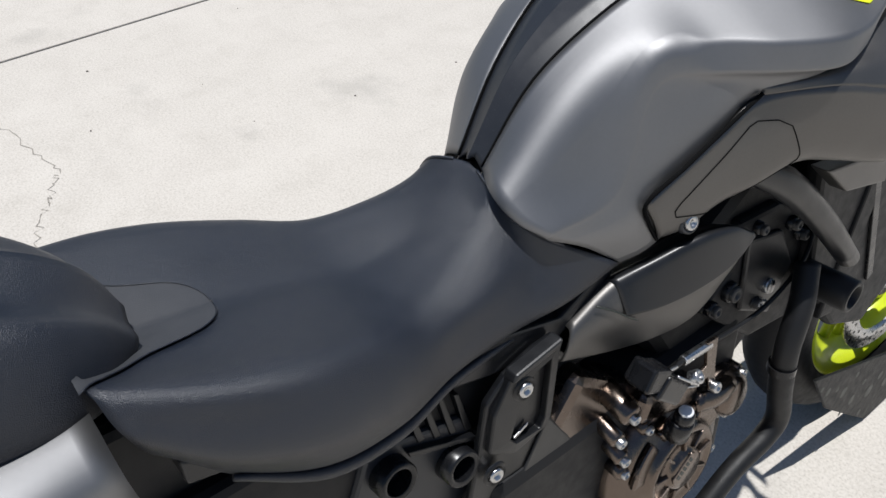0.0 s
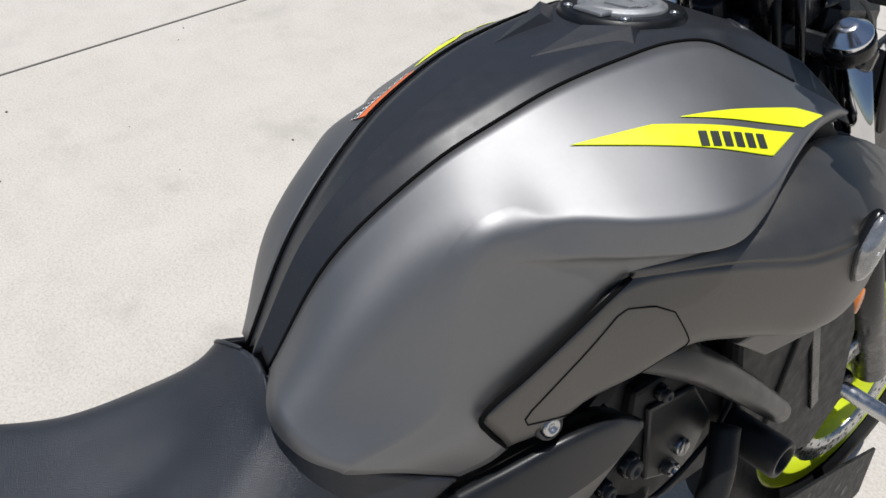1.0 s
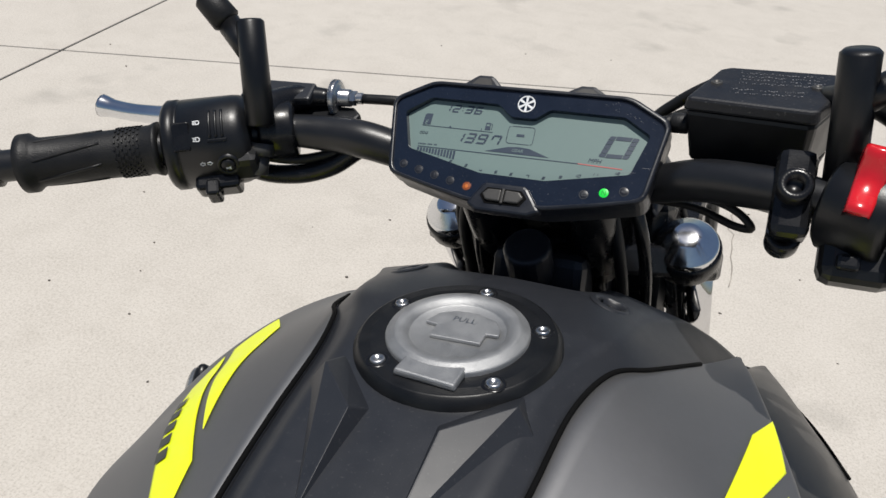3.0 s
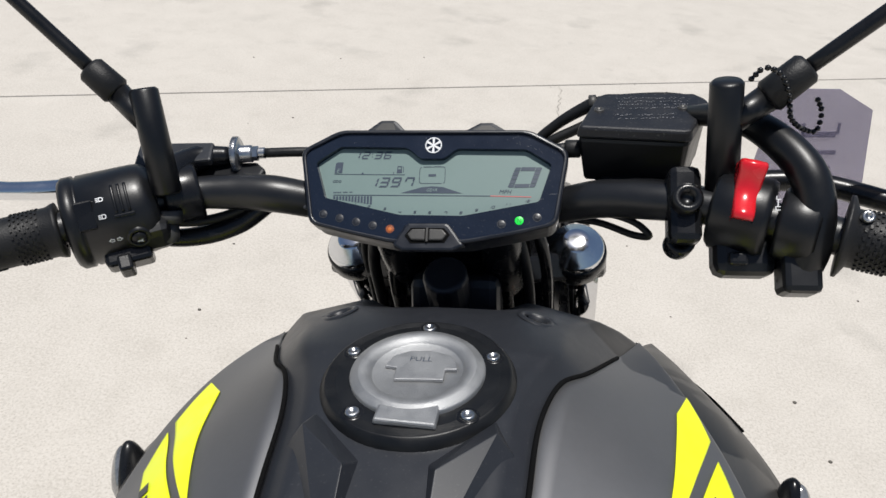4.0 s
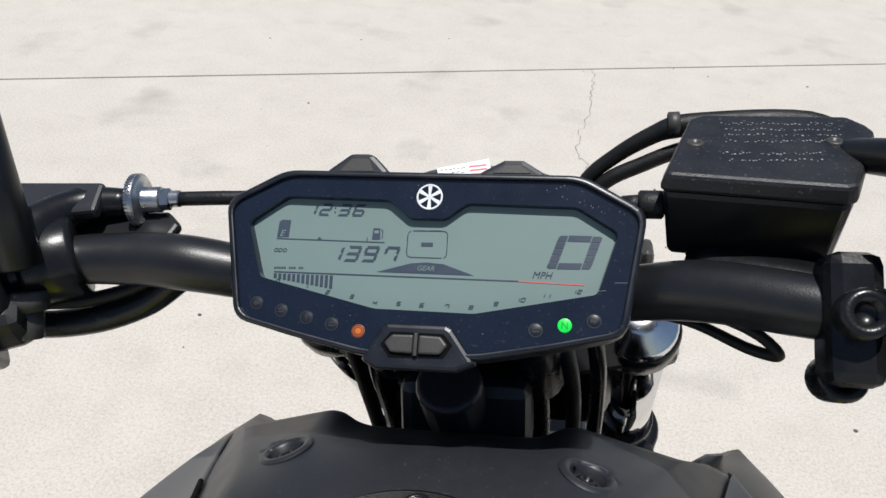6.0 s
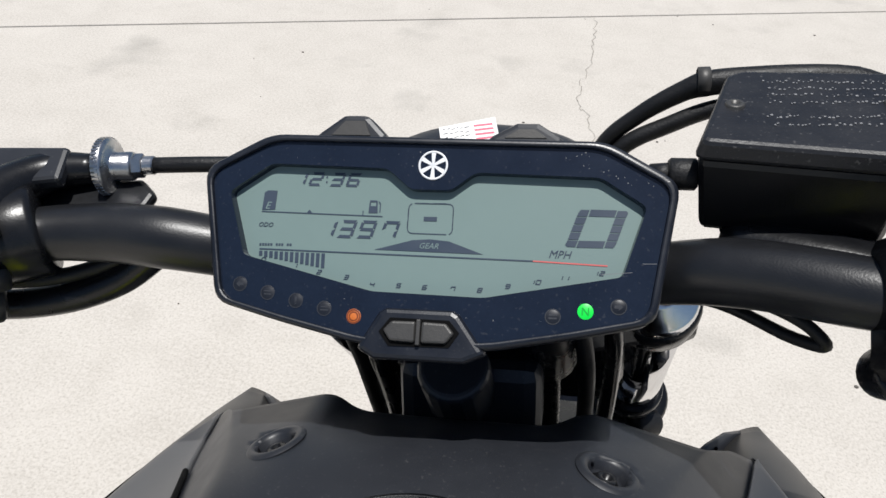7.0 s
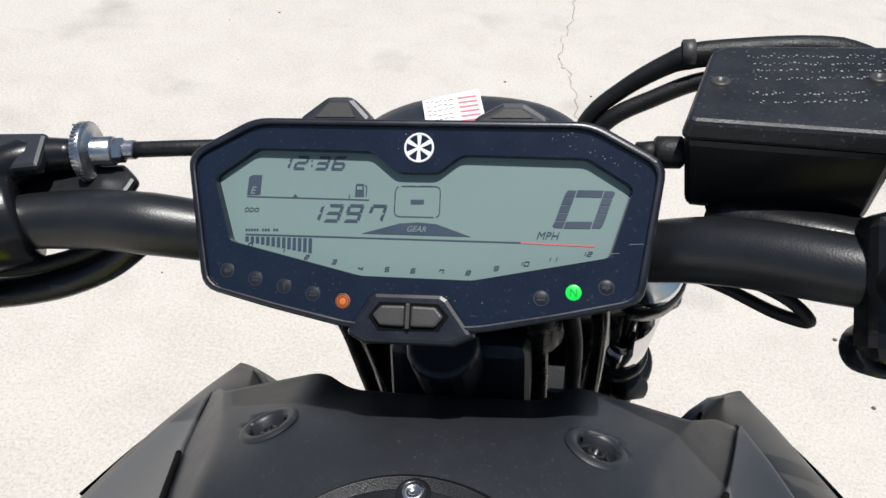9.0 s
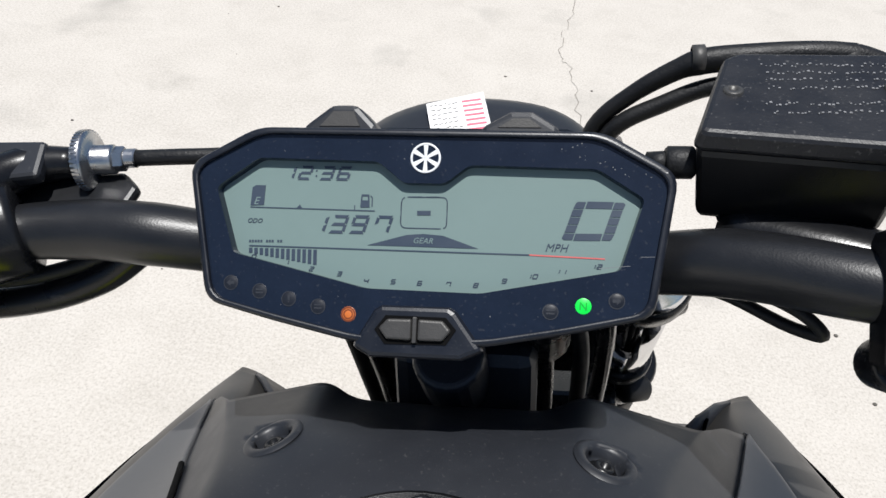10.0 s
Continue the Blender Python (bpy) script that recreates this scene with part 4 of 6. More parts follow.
for x, l, r, high in ((-0.0360, -0.0040, 0.0068, 0.0532), (0.0350, -0.0040, 0.0050, 0.0506)):
    part("top_hump", plate_bm([(x - 0.0165, 0.034), (x + 0.0165, 0.034), (x + 0.0162, 0.0436), (x + r, high), (x + l, high), (x - 0.0160, 0.0440)], 0.016, on_dash(-0.024), 0.93), M_BLACK, cluster, smooth=False, bevel=0.0022)
    part("hump_inset", plate_bm([(x - 0.0085, 0.0435), (x + 0.0085, 0.0435), (x + r - 0.0012, high - 0.0034), (x + l + 0.0012, high - 0.0034)], 0.0006, on_dash(-0.0082), 0.95), M_DARKGREY, cluster, smooth=False)
# pale scratches and dust on the lens and the rim
rnd = random.Random(21)
flecks = []
for k in range(34):
    if k < 22:
        f = rnd.random()
        x, y = 0.050 + 0.041 * f, 0.0385 - 0.016 * f + rnd.uniform(-0.005, 0.001)
    else:
        x, y = rnd.uniform(-0.06, 0.08), rnd.choice((rnd.uniform(0.027, 0.036), rnd.uniform(-0.030, -0.022)))
    w = rnd.uniform(0.00008, 0.00024)
    flecks.append(plate_bm([(x - w, y - w), (x + w, y - w * 0.6), (x + w * 0.7, y + w), (x - w, y + w * 0.8)], 0.00005, on_dash(0.00004)))
for q in ((0.0655, -0.0098, 0.0765, -0.0085), (0.0800, -0.0052, 0.0850, -0.0050)):
    flecks.append(plate_bm(bar_shape(*q, 0.00016), 0.00005, on_dash(0.00004)))
tagged(part("lens_scuffs", joined(*flecks), M_SCUFF, cluster, smooth=False), "pale dust and scratches on the dial", kind="stuff")
for s in (1, -1):
    part("side_buckle", box_bm((0.006, 0.018, 0.014), on_dash(-0.019, 0.0885 * s, -0.004) @ pose(0, 0, 0, 0, 0, 10 * s)), M_STEEL if s > 0 else M_BLACK, cluster, smooth=False, bevel=0.001)

# ---- handlebar ----
BAR = [(-0.350, 0.8624, 1.1015), (-0.26, 0.9159, 1.1015), (-0.185, 0.974, 1.101), (-0.150, 0.984, 1.0985), (-0.120, 0.985, 1.0965), (-0.085, 0.990, 1.087), (0, 0.994, 1.073),
       (0.078, 0.988, 1.086), (0.110, 0.976, 1.0985), (0.142, 0.961, 1.1055), (0.175, 0.948, 1.108), (0.26, 0.915, 1.103), (0.372, 0.873, 1.098)]
BAR_R = [0.0111, 0.0111, 0.0113, 0.0128, 0.0134, 0.0126, 0.0130, 0.0120, 0.0128, 0.0124, 0.0111, 0.0111, 0.0111]
bar = part("handlebar", tube_bm(BAR, BAR_R, 24, 8), M_SATIN, bike, "satin black tapered handlebar")


def along(s, x):
    """A place on the straight end of the bar at distance x from the middle, on side s."""
    if s < 0:
        return Vector((-x, 0.984 - 0.57 * (x - 0.175), 1.100)) if x < 0.24 else Vector((-x, 0.9665 - 0.595 * (x - 0.175), 1.1015))
    t = (x - 0.175) / (0.372 - 0.175)
    return Vector((s * x, 0.948 - 0.075 * t, 1.108 - 0.010 * t))


def run(s, x):
    """The way of the bar there, outwards."""
    return along(s, x + 0.02) - along(s, x) if s > 0 or x >= 0.24 else along(-1, 0.20) - along(-1, 0.18)


def bar_lathe(s, x, profile, n=32):
    return lathe_bm(profile, frame_of(along(s, x), run(s, x)), n)


for s in (-1, 1):
    start = 0.247 if s < 0 else 0.242
    grip = part("grip", bar_lathe(s, start, [(0.012, 0), (0.0240 if s > 0 else 0.0190, 0.0005), (0.0240 if s > 0 else 0.0186, 0.0025), (0.0172, 0.006), (0.0168, 0.02), (0.0166, 0.045), (0.0168, 0.080), (0.0180, 0.084), (0.0205, 0.087), (0.0205, 0.093), (0.0160, 0.095), (0.012, 0.095)]),
                M_RUBBER, bike, "black rubber handlebar grip")
    part("bar_end", bar_lathe(s, start + 0.094, [(0.010, 0), (0.0140, 0.001), (0.0145, 0.012), (0.0120, 0.015), (0, 0.015)]), M_GLOSS, grip, "black bar end weight")
    # knurled band: rows of small studs
    studs = []
    for i in range(7):
        for j in range(22):
            a = 2 * math.pi * (j + 0.5 * (i % 2)) / 22
            m = frame_of(along(s, start + 0.010 + 0.0022 * i), run(s, start)) @ Matrix.Rotation(a, 4, "Z") @ Matrix.Translation((0.0171, 0, 0))
            studs.append(box_bm((0.0012, 0.0022, 0.0013), m))
    part("knurl", joined(*studs), M_RUBBER, grip, smooth=False)
    for j in range(7):
        a = math.pi * 2 * j / 7
        path = []
        for k in range(7):
            m = frame_of(along(s, start + 0.032 + 0.0072 * k), run(s, start)) @ Matrix.Rotation(a + 0.09 * k * s, 4, "Z")
            path.append(tuple(m @ Vector((0.0164, 0, 0))))
        part("grip_rib", tube_bm(path, 0.0011, 6, 1), M_RUBBER, grip)

RIDER = Vector((0, -0.72, 0.69)).normalized()


def facing(p, up=(0, 0.69, 0.72)):
    """A matrix at p whose z looks at the rider."""
    return frame_of(p, RIDER, up)


LEFT_AX = run(-1, 0.18).normalized()
LEFT_OUT = (RIDER - LEFT_AX * RIDER.dot(LEFT_AX)).normalized()
# left switches
LEFT_UP = LEFT_OUT.cross(LEFT_AX).normalized()
if LEFT_UP.z < 0:
    LEFT_UP = -LEFT_UP
DRUM0 = along(-1, 0.178) - LEFT_UP * 0.0040
DRUM_R = 0.0318


def drum(u, deg, lift=0.0):
    """A matrix on the drum's skin, u metres outboard and deg degrees up from the rider's side, z outwards."""
    a = math.radians(deg)
    n = LEFT_OUT * math.cos(a) + LEFT_UP * math.sin(a)
    up = LEFT_UP * math.cos(a) - LEFT_OUT * math.sin(a)
    return frame_of(DRUM0 + LEFT_AX * u + n * (DRUM_R + lift), n, up)


sw = part("switch_housing", lathe_bm([(0.010, 0.026), (0.0235, 0.026), (0.0265, 0.0270), (0.0300, 0.0310), (0.0312, 0.0335), (DRUM_R, 0.0380), (DRUM_R, 0.0735), (0.0308, 0.0742), (0.0308, 0.0758), (0.0322, 0.0765), (0.0322, 0.0830), (0.0300, 0.0855), (0.012, 0.0855)], frame_of(DRUM0, LEFT_AX), 64), M_CONTROL, bike, "black left switch housing")
part("beam_switch", box_bm((0.0120, 0.0200, 0.0050), drum(0.0712, -16.5, -0.0022) @ pose(0, 0, 0, 4, 0, 0)), M_GLOSS, sw, "rocker beam switch", smooth=False, bevel=0.0012)
part("switch_block", box_bm((0.0310, 0.0190, 0.0140), drum(0.0530, -91, 0.0006)), M_GLOSS, sw, smooth=False, bevel=0.0030)
part("signal_switch", box_bm((0.0095, 0.0170, 0.0120), drum(0.0560, -86, 0.0080)), M_GLOSS, sw, "sliding turn-signal switch", smooth=False, bevel=0.0020)
part("switch_lobe", box_bm((0.0260, 0.0240, 0.0200), drum(0.0350, -72, -0.0090)), M_CONTROL, sw, smooth=False, bevel=0.0060)
part("horn_bezel", lathe_bm([(0.0056, 0.0008), (0.0064, 0.0015), (0.0076, 0.0011), (0.0086, -0.0040)], drum(0.0426, -58), 28), M_CONTROL, sw)
horn = part("horn_button", lathe_bm([(0, 0.0026), (0.0040, 0.0024), (0.0050, 0.0014), (0.0055, -0.0020)], drum(0.0426, -58), 28), M_GLOSS, sw, "round horn button")
for k in range(3):
    path = [tuple(drum(0.0432 + 0.0042 * k, d, -0.0002).translation) for d in range(-21, 18, 4)]
    part("rib", tube_bm(path, 0.0011, 8, 1), M_CONTROL, sw)
part("rib_step", box_bm((0.0135, 0.0022, 0.0018), drum(0.0472, -25)), M_GLOSS, sw, smooth=False, bevel=0.0005)


def icon(parent, p, pieces, mat=None):
    """A small printed sign made of flat shapes, given in millimetres."""
    part("printed_sign", joined(*[plate_bm([(x / 1000, y / 1000) for x, y in q], 0.0002, p if isinstance(p, Matrix) else facing(p)) for q in pieces]), mat or M_WHITE, parent, "white printed sign", smooth=False)


LAMP = [[(-0.2, -1.6), (1.4, -1.6), (2.2, -0.7), (2.2, 0.7), (1.4, 1.6), (-0.2, 1.6), (-0.2, 1.0), (1.1, 1.0), (1.6, 0.4), (1.6, -0.4), (1.1, -1.0), (-0.2, -1.0)], [(-0.7, -1.6), (-0.2, -1.6), (-0.2, 1.6), (-0.7, 1.6)], [(-2.6, 0.8), (-0.9, 0.8), (-0.9, 1.4), (-2.6, 1.4)], [(-2.6, -0.3), (-0.9, -0.3), (-0.9, 0.3), (-2.6, 0.3)], [(-2.6, -1.4), (-0.9, -1.4), (-0.9, -0.8), (-2.6, -0.8)]]
ARROW = [[(0, 0), (2.0, 1.7), (2.0, 1.0), (1.5, 0.6), (0.8, 0)], [(0, 0), (0.8, 0), (1.5, -0.6), (2.0, -1.0), (2.0, -1.7)], [(2.0, 1.0), (2.0, 0.55), (3.6, 0.55), (3.6, 1.0)], [(2.0, -0.55), (2.0, -1.0), (3.6, -1.0), (3.6, -0.55)], [(3.2, -0.55), (3.6, -0.55), (3.6, 0.55), (3.2, 0.55)]]
icon(sw, drum(0.0600, -1, 0.0002), LAMP)
icon(sw, drum(0.0606, -22, 0.0002), LAMP)
icon(sw, drum(0.0616, -53.5, 0.0002), ARROW)
icon(sw, drum(0.0528, -53.5, 0.0002) @ pose(0, 0, 0, 0, 0, 180), ARROW)
icon(horn, drum(0.0426, -60, 0.0024), [[(-1.8, -0.5), (0.4, -0.5), (1.8, -1.4), (1.8, 1.4), (0.4, 0.5), (-1.8, 0.5)]])

# left perch, mirror post and lever
perch = part("clutch_perch", bar_lathe(-1, 0.176, [(0.010, -0.002), (0.0195, -0.0015), (0.0208, 0.001), (0.0208, 0.021), (0.0195, 0.024), (0.010, 0.0245)]), M_GLOSS, bike, "gloss black clutch lever perch")
part("perch_arm", tube_bm([(-0.189, 0.958, 1.114), (-0.190, 0.982, 1.117), (-0.178, 1.002, 1.117), (-0.157, 1.008, 1.116)], [0.010, 0.011, 0.009, 0.0065], 14, 5), M_GLOSS, perch)
part("perch_shelf", plate_bm([(-0.026, -0.011), (0.030, -0.008), (0.030, 0.010), (-0.026, 0.014)], 0.007, Matrix.Translation((-0.196, 0.997, 1.117)) @ pose(0, 0, 0, 20, 0, 8)), M_BLACK, perch, smooth=False, bevel=0.002)
WHEEL = frame_of((-0.1545, 1.0085, 1.1165), (0.98, 0.10, 0.0))
adjuster = part("cable_adjuster", lathe_bm([(0, 0), (0.0118, 0), (0.0128, 0.0008), (0.0128, 0.0036), (0.0120, 0.0044), (0.0110, 0.0050), (0.0066, 0.0054), (0.0063, 0.0060), (0.0063, 0.0135), (0.0055, 0.0145), (0, 0.0145)], WHEEL, 40), M_STEEL, perch, "bright zinc cable adjuster wheel")
teeth = [box_bm((0.0007, 0.0010, 0.0030), WHEEL @ Matrix.Rotation(2 * math.pi * k / 44, 4, "Z") @ Matrix.Translation((0.0128, 0, 0.0022))) for k in range(44)]
part("knurling", joined(*teeth), M_STEEL, adjuster, smooth=False)
part("lock_nut", joined(cyl_bm((-0.1405, 1.0099, 1.1165), (-0.1360, 1.0104, 1.1165), 0.0054, n=6, edge=0.0005), cyl_bm((-0.1360, 1.0104, 1.1165), (-0.1310, 1.0109, 1.1165), 0.0042, edge=0.0005)), M_STEEL, adjuster, smooth=False)
part("adjuster_shelf", plate_bm([(-0.036, -0.010), (0.020, -0.009), (0.024, 0.004), (0.016, 0.012), (-0.036, 0.012)], 0.006, Matrix.Translation((-0.154, 0.999, 1.1010)) @ pose(0, 0, 0, 16, 0, 4)), M_SATIN, perch, smooth=False, bevel=0.002)
part("clutch_cable", tube_bm([(-0.1315, 1.0108, 1.1165), (-0.105, 1.0135, 1.1160), (-0.080, 1.020, 1.112), (-0.060, 1.040, 1.09), (-0.05, 1.06, 1.0)], 0.0036, 10, 6), M_RUBBER, perch)
part("clamp_bolt", joined(cyl_bm((-0.187, 0.953, 1.090), (-0.187, 0.947, 1.078), 0.0075, n=6, edge=0.001), cyl_bm((-0.187, 0.957, 1.098), (-0.187, 0.953, 1.090), 0.0095)), M_DARKGREY, perch, "dull clamp bolt")
part("lever_pivot", cyl_bm((-0.205, 0.985, 1.108), (-0.205, 0.987, 1.128), 0.0070, edge=0.001), M_STEEL, perch)
part("clutch_lever", tube_bm([(-0.192, 0.998, 1.116), (-0.220, 1.000, 1.107), (-0.25, 0.998, 1.100), (-0.29, 0.991, 1.0965), (-0.330, 0.986, 1.0975), (-0.350, 0.984, 1.1000), (-0.360, 0.983, 1.1020)], [0.007, 0.0075, 0.0068, 0.0078, 0.0072, 0.0075, 0.0095], 14, 6), M_CHROME, bike, "polished alloy clutch lever")


def mirror_post(s, foot, head, arm0, arm1, end):
    post = part("mirror_post", cyl_bm(foot, head, 0.0100, 0.0096, 24, 0.0018), M_CONTROL, bike, "black mirror mount post")
    a0, a1 = Vector(arm0).lerp(Vector(arm1), 0.25), Vector(arm1)
    part("mirror_arm", cyl_bm(Vector(foot).lerp(Vector(head), 0.62), a0, 0.0075, 0.0085), M_CONTROL, post)
    part("rubber_sleeve", cyl_bm(a0, a1, 0.0104, 0.0098, 24, 0.0022), M_RUBBER, post, "rubber sleeve on the mirror stem")
    part("mirror_stem", tube_bm([tuple(a1 - (a1 - a0) * 0.3), tuple(a1.lerp(Vector(end), 0.5)), end], 0.0047, 14, 4), M_GLOSS, post, "thin gloss black mirror stem")


mirror_post(-1, (-0.183, 0.955, 1.112), (-0.192, 0.977, 1.180), (-0.207, 0.979, 1.170), (-0.228, 0.980, 1.194), (-0.330, 0.985, 1.318))
mirror_post(1, (0.181, 0.955, 1.112), (0.176, 0.959, 1.185), (0.193, 0.962, 1.166), (0.221, 0.966, 1.190), (0.345, 0.975, 1.290))

# wiring below the bar
part("wiring_loom", tube_bm([(-0.212, 0.955, 1.082), (-0.196, 0.966, 1.070), (-0.172, 0.976, 1.0675), (-0.148, 0.983, 1.0735), (-0.130, 0.988, 1.084), (-0.112, 0.994, 1.095)], [0.0060, 0.0068, 0.0074, 0.0072, 0.0064, 0.005], 14, 6), M_GLOSS, bar, "gloss black wiring sleeve")
part("wiring_loom", tube_bm([(-0.20, 0.962, 1.086), (-0.176, 0.975, 1.079), (-0.152, 0.984, 1.0815), (-0.13, 0.992, 1.090)], 0.0036, 10, 6), M_RUBBER, bar)
part("wiring_loom", tube_bm([(0.09, 0.985, 1.080), (0.116, 0.974, 1.088), (0.134, 0.964, 1.086), (0.141, 0.960, 1.080), (0.133, 0.967, 1.076), (0.108, 0.986, 1.075), (0.07, 1.0, 1.070)], 0.0024, 10, 6), M_RUBBER, bar)

# right clamp, reservoir
clamp = part("brake_clamp", box_bm((0.020, 0.048, 0.022), facing((0.1580, 0.949, 1.108))), M_GLOSS, bike, "gloss black brake master cylinder clamp", smooth=False, bevel=0.005)
for p in ((0.158, 0.9385, 1.119), (0.157, 0.9400, 1.088)):
    part("clamp_boss", lathe_bm([(0.0090, -0.012), (0.0090, 0.0035), (0.0078, 0.0050), (0.0048, 0.0050), (0.0042, 0.0005), (0, 0.0005)], facing(p), 24), M_GLOSS, clamp)
RES = [(-0.0405, -0.0235), (-0.038, -0.0255), (0.027, -0.0335), (0.031, -0.032), (0.048, 0.012), (0.046, 0.018), (0.040, 0.026), (-0.020, 0.028), (-0.026, 0.024)]
RESM = Matrix.Translation((0.1345, 1.022, 1.1345)) @ pose(0, 0, 0, 3, 0, 0)
res = part("brake_reservoir", plate_bm(RES, -0.034, RESM, 0.90), M_CONTROL, bike, "black brake fluid reservoir", smooth=False, bevel=0.003)
part("reservoir_lid", plate_bm(scaled(RES, 1.03, 1.03), 0.008, RESM, 0.96), M_LID, res, "black lid speckled with dust", smooth=False, bevel=0.0018)
for x, y in ((-0.0255, 0.000), (0.030, 0.002)):
    bolt(res, RESM @ Vector((x, y, 0.0078)), (0, 0, 1), 0.0036, 0.0012, M_DARKGREY)
rnd = random.Random(9)
marks = []
for r in range(7):
    if r == 4:
        continue
    x = -0.016 + rnd.uniform(0, 0.004)
    while x < (0.034 if r < 4 else 0.022):
        w = rnd.uniform(0.0005, 0.0011)
        y = 0.0175 - 0.0052 * r + rnd.uniform(-0.0010, 0.0010)
        if rnd.random() < 0.85:
            marks.append(plate_bm([(x, y), (x + w, y + rnd.uniform(-0.0003, 0.0003)), (x + w * 0.9, y + w * 0.9), (x + 0.0001, y + w * 0.7)], 0.00022, RESM @ Matrix.Translation((0, 0, 0.0080))))
        x += w + rnd.uniform(0.0002, 0.0013)
tagged(part("embossed_print", joined(*marks), M_LIDPRINT, res, "embossed rows of small print", smooth=False), "embossed rows of small print on the lid", kind="stuff")
part("reservoir_foot", plate_bm(scaled(RES, 0.80, 0.80), -0.014, RESM @ Matrix.Translation((0.004, -0.002, -0.034)), 0.86), M_DEEP, res, smooth=False, bevel=0.003)
part("master_cylinder", tube_bm([(0.110, 1.005, 1.092), (0.145, 0.990, 1.092), (0.178, 0.978, 1.092)], [0.012, 0.014, 0.013], 18, 4), M_GLOSS, res)
part("hose_union", joined(cyl_bm((0.097, 1.008, 1.120), (0.086, 1.008, 1.120), 0.0062, edge=0.001), cyl_bm((0.088, 1.008, 1.120), (0.080, 1.010, 1.118), 0.0045)), M_RUBBER, res)
part("brake_hose", tube_bm([(0.20, 1.086, 1.114), (0.172, 1.090, 1.1215), (0.121, 1.090, 1.1205), (0.1075, 1.090, 1.1185), (0.1000, 1.090, 1.1155), (0.080, 1.089, 1.1030), (0.0627, 1.086, 1.0865), (0.052, 1.08, 1.04)], [0.0030, 0.0056, 0.0060, 0.0060, 0.0050, 0.0042, 0.0040, 0.0040], 14, 6), M_RUBBER, res, "black brake hose in a thick sleeve")
for x in (0.1715, 0.1075):
    part("sleeve_end", lathe_bm([(0.0055, -0.003), (0.0064, -0.0026), (0.0064, 0.0026), (0.0055, 0.003)], frame_of((x, 1.090, 1.1203), (1, 0, 0.05)), 20), M_DARKGREY, res)
part("brake_hose", tube_bm([(0.150, 1.075, 1.112), (0.118, 1.086, 1.1090), (0.094, 1.085, 1.1000), (0.071, 1.082, 1.087), (0.058, 1.078, 1.05)], 0.0042, 12, 6), M_RUBBER, res)

# right switches and throttle
swr = part("switch_housing", bar_lathe(1, 0.175, [(0.012, 0), (0.0210, 0.0005), (0.0240, 0.003), (0.0245, 0.030), (0.0225, 0.034), (0.012, 0.034)], 36), M_CONTROL, bike, "black right switch housing")
c = along(1, 0.192)
part("switch_block", box_bm((0.036, 0.026, 0.024), facing(c + Vector((0.000, -0.012, -0.022)))), M_CONTROL, swr, smooth=False, bevel=0.0065)
part("start_button", box_bm((0.011, 0.008, 0.012), facing(c + Vector((-0.005, -0.022, -0.018)))), M_GLOSS, swr, "sliding start button", smooth=False, bevel=0.002)
KM = facing(c + Vector((-0.003, 0.006, 0.004)) + RIDER * 0.0205) @ pose(0, 0, 0, 0, 0, -13)
profile = [(-0.0175, 0.0100), (-0.0140, 0.0112), (-0.0050, 0.0070), (0.0010, 0.0062), (0.0060, 0.0078), (0.0150, 0.0125), (0.0180, 0.0108)]
rocker = []
for y, h in curve_through(profile, 4):
    w = 0.0066 + 0.0010 * (y / 0.018)
    rocker.append([KM @ Vector((x, y, z)) for x, z in ((-w * 1.05, -0.004), (-w, h - 0.0022), (-w * 0.82, h - 0.0004), (0, h + 0.0002), (w * 0.82, h - 0.0004), (w, h - 0.0022), (w * 1.05, -0.004))])
bm = sheet_bm(rocker)
bmesh.ops.holes_fill(bm, edges=bm.edges[:], sides=0)
bmesh.ops.recalc_face_normals(bm, faces=bm.faces)
part("kill_switch", bm, M_RED, swr, "glossy red engine stop rocker")
icon(swr, c + Vector((0.0135, 0.001, 0.000)) + RIDER * 0.0247, [[(-1.6, -4.2), (1.2, -4.2), (1.2, -3.7), (-1.6, -3.7)], [(-1.6, -2.2), (1.2, -2.2), (1.2, -1.7), (-1.6, -1.7)], [(-1.6, -4.2), (-1.1, -4.2), (-1.1, -1.7), (-1.6, -1.7)], [(-0.4, -1.7), (0.1, -1.7), (0.3, 2.0), (-0.2, 2.0)], [(-1.0, 2.0), (1.6, 2.0), (1.6, 2.5), (-1.0, 2.5)], [(-1.0, 2.0), (-0.5, 2.0), (-0.3, 4.4), (-0.8, 4.4)]])
thr = part("throttle_housing", bar_lathe(1, 0.210, [(0.012, 0), (0.0200, 0.0005), (0.0220, 0.003), (0.0220, 0.020), (0.0200, 0.023), (0.012, 0.023)], 30), M_CONTROL, bike, "black throttle housing")
part("cable_elbow", tube_bm([(0.220, 0.916, 1.075), (0.227, 0.920, 1.105), (0.224, 0.936, 1.134), (0.208, 0.962, 1.148), (0.190, 0.988, 1.150), (0.16, 1.04, 1.13)], [0.0110, 0.0112, 0.0110, 0.0100, 0.0085, 0.006], 18, 6), M_CONTROL, thr, "thick curved cable elbow")
part("throttle_block", box_bm((0.022, 0.040, 0.024), facing(along(1, 0.221) + Vector((0, -0.010, -0.018)))), M_CONTROL, thr, smooth=False, bevel=0.004)
bolt(thr, along(1, 0.250) + Vector((0, -0.006, 0.018)), RIDER, 0.0035, 0.002)
part("brake_lever", tube_bm([(0.19, 0.995, 1.10), (0.24, 0.995, 1.102), (0.30, 0.975, 1.094), (0.37, 0.945, 1.088)], 0.0072, 12, 5), M_GLOSS, bike, "black brake lever")


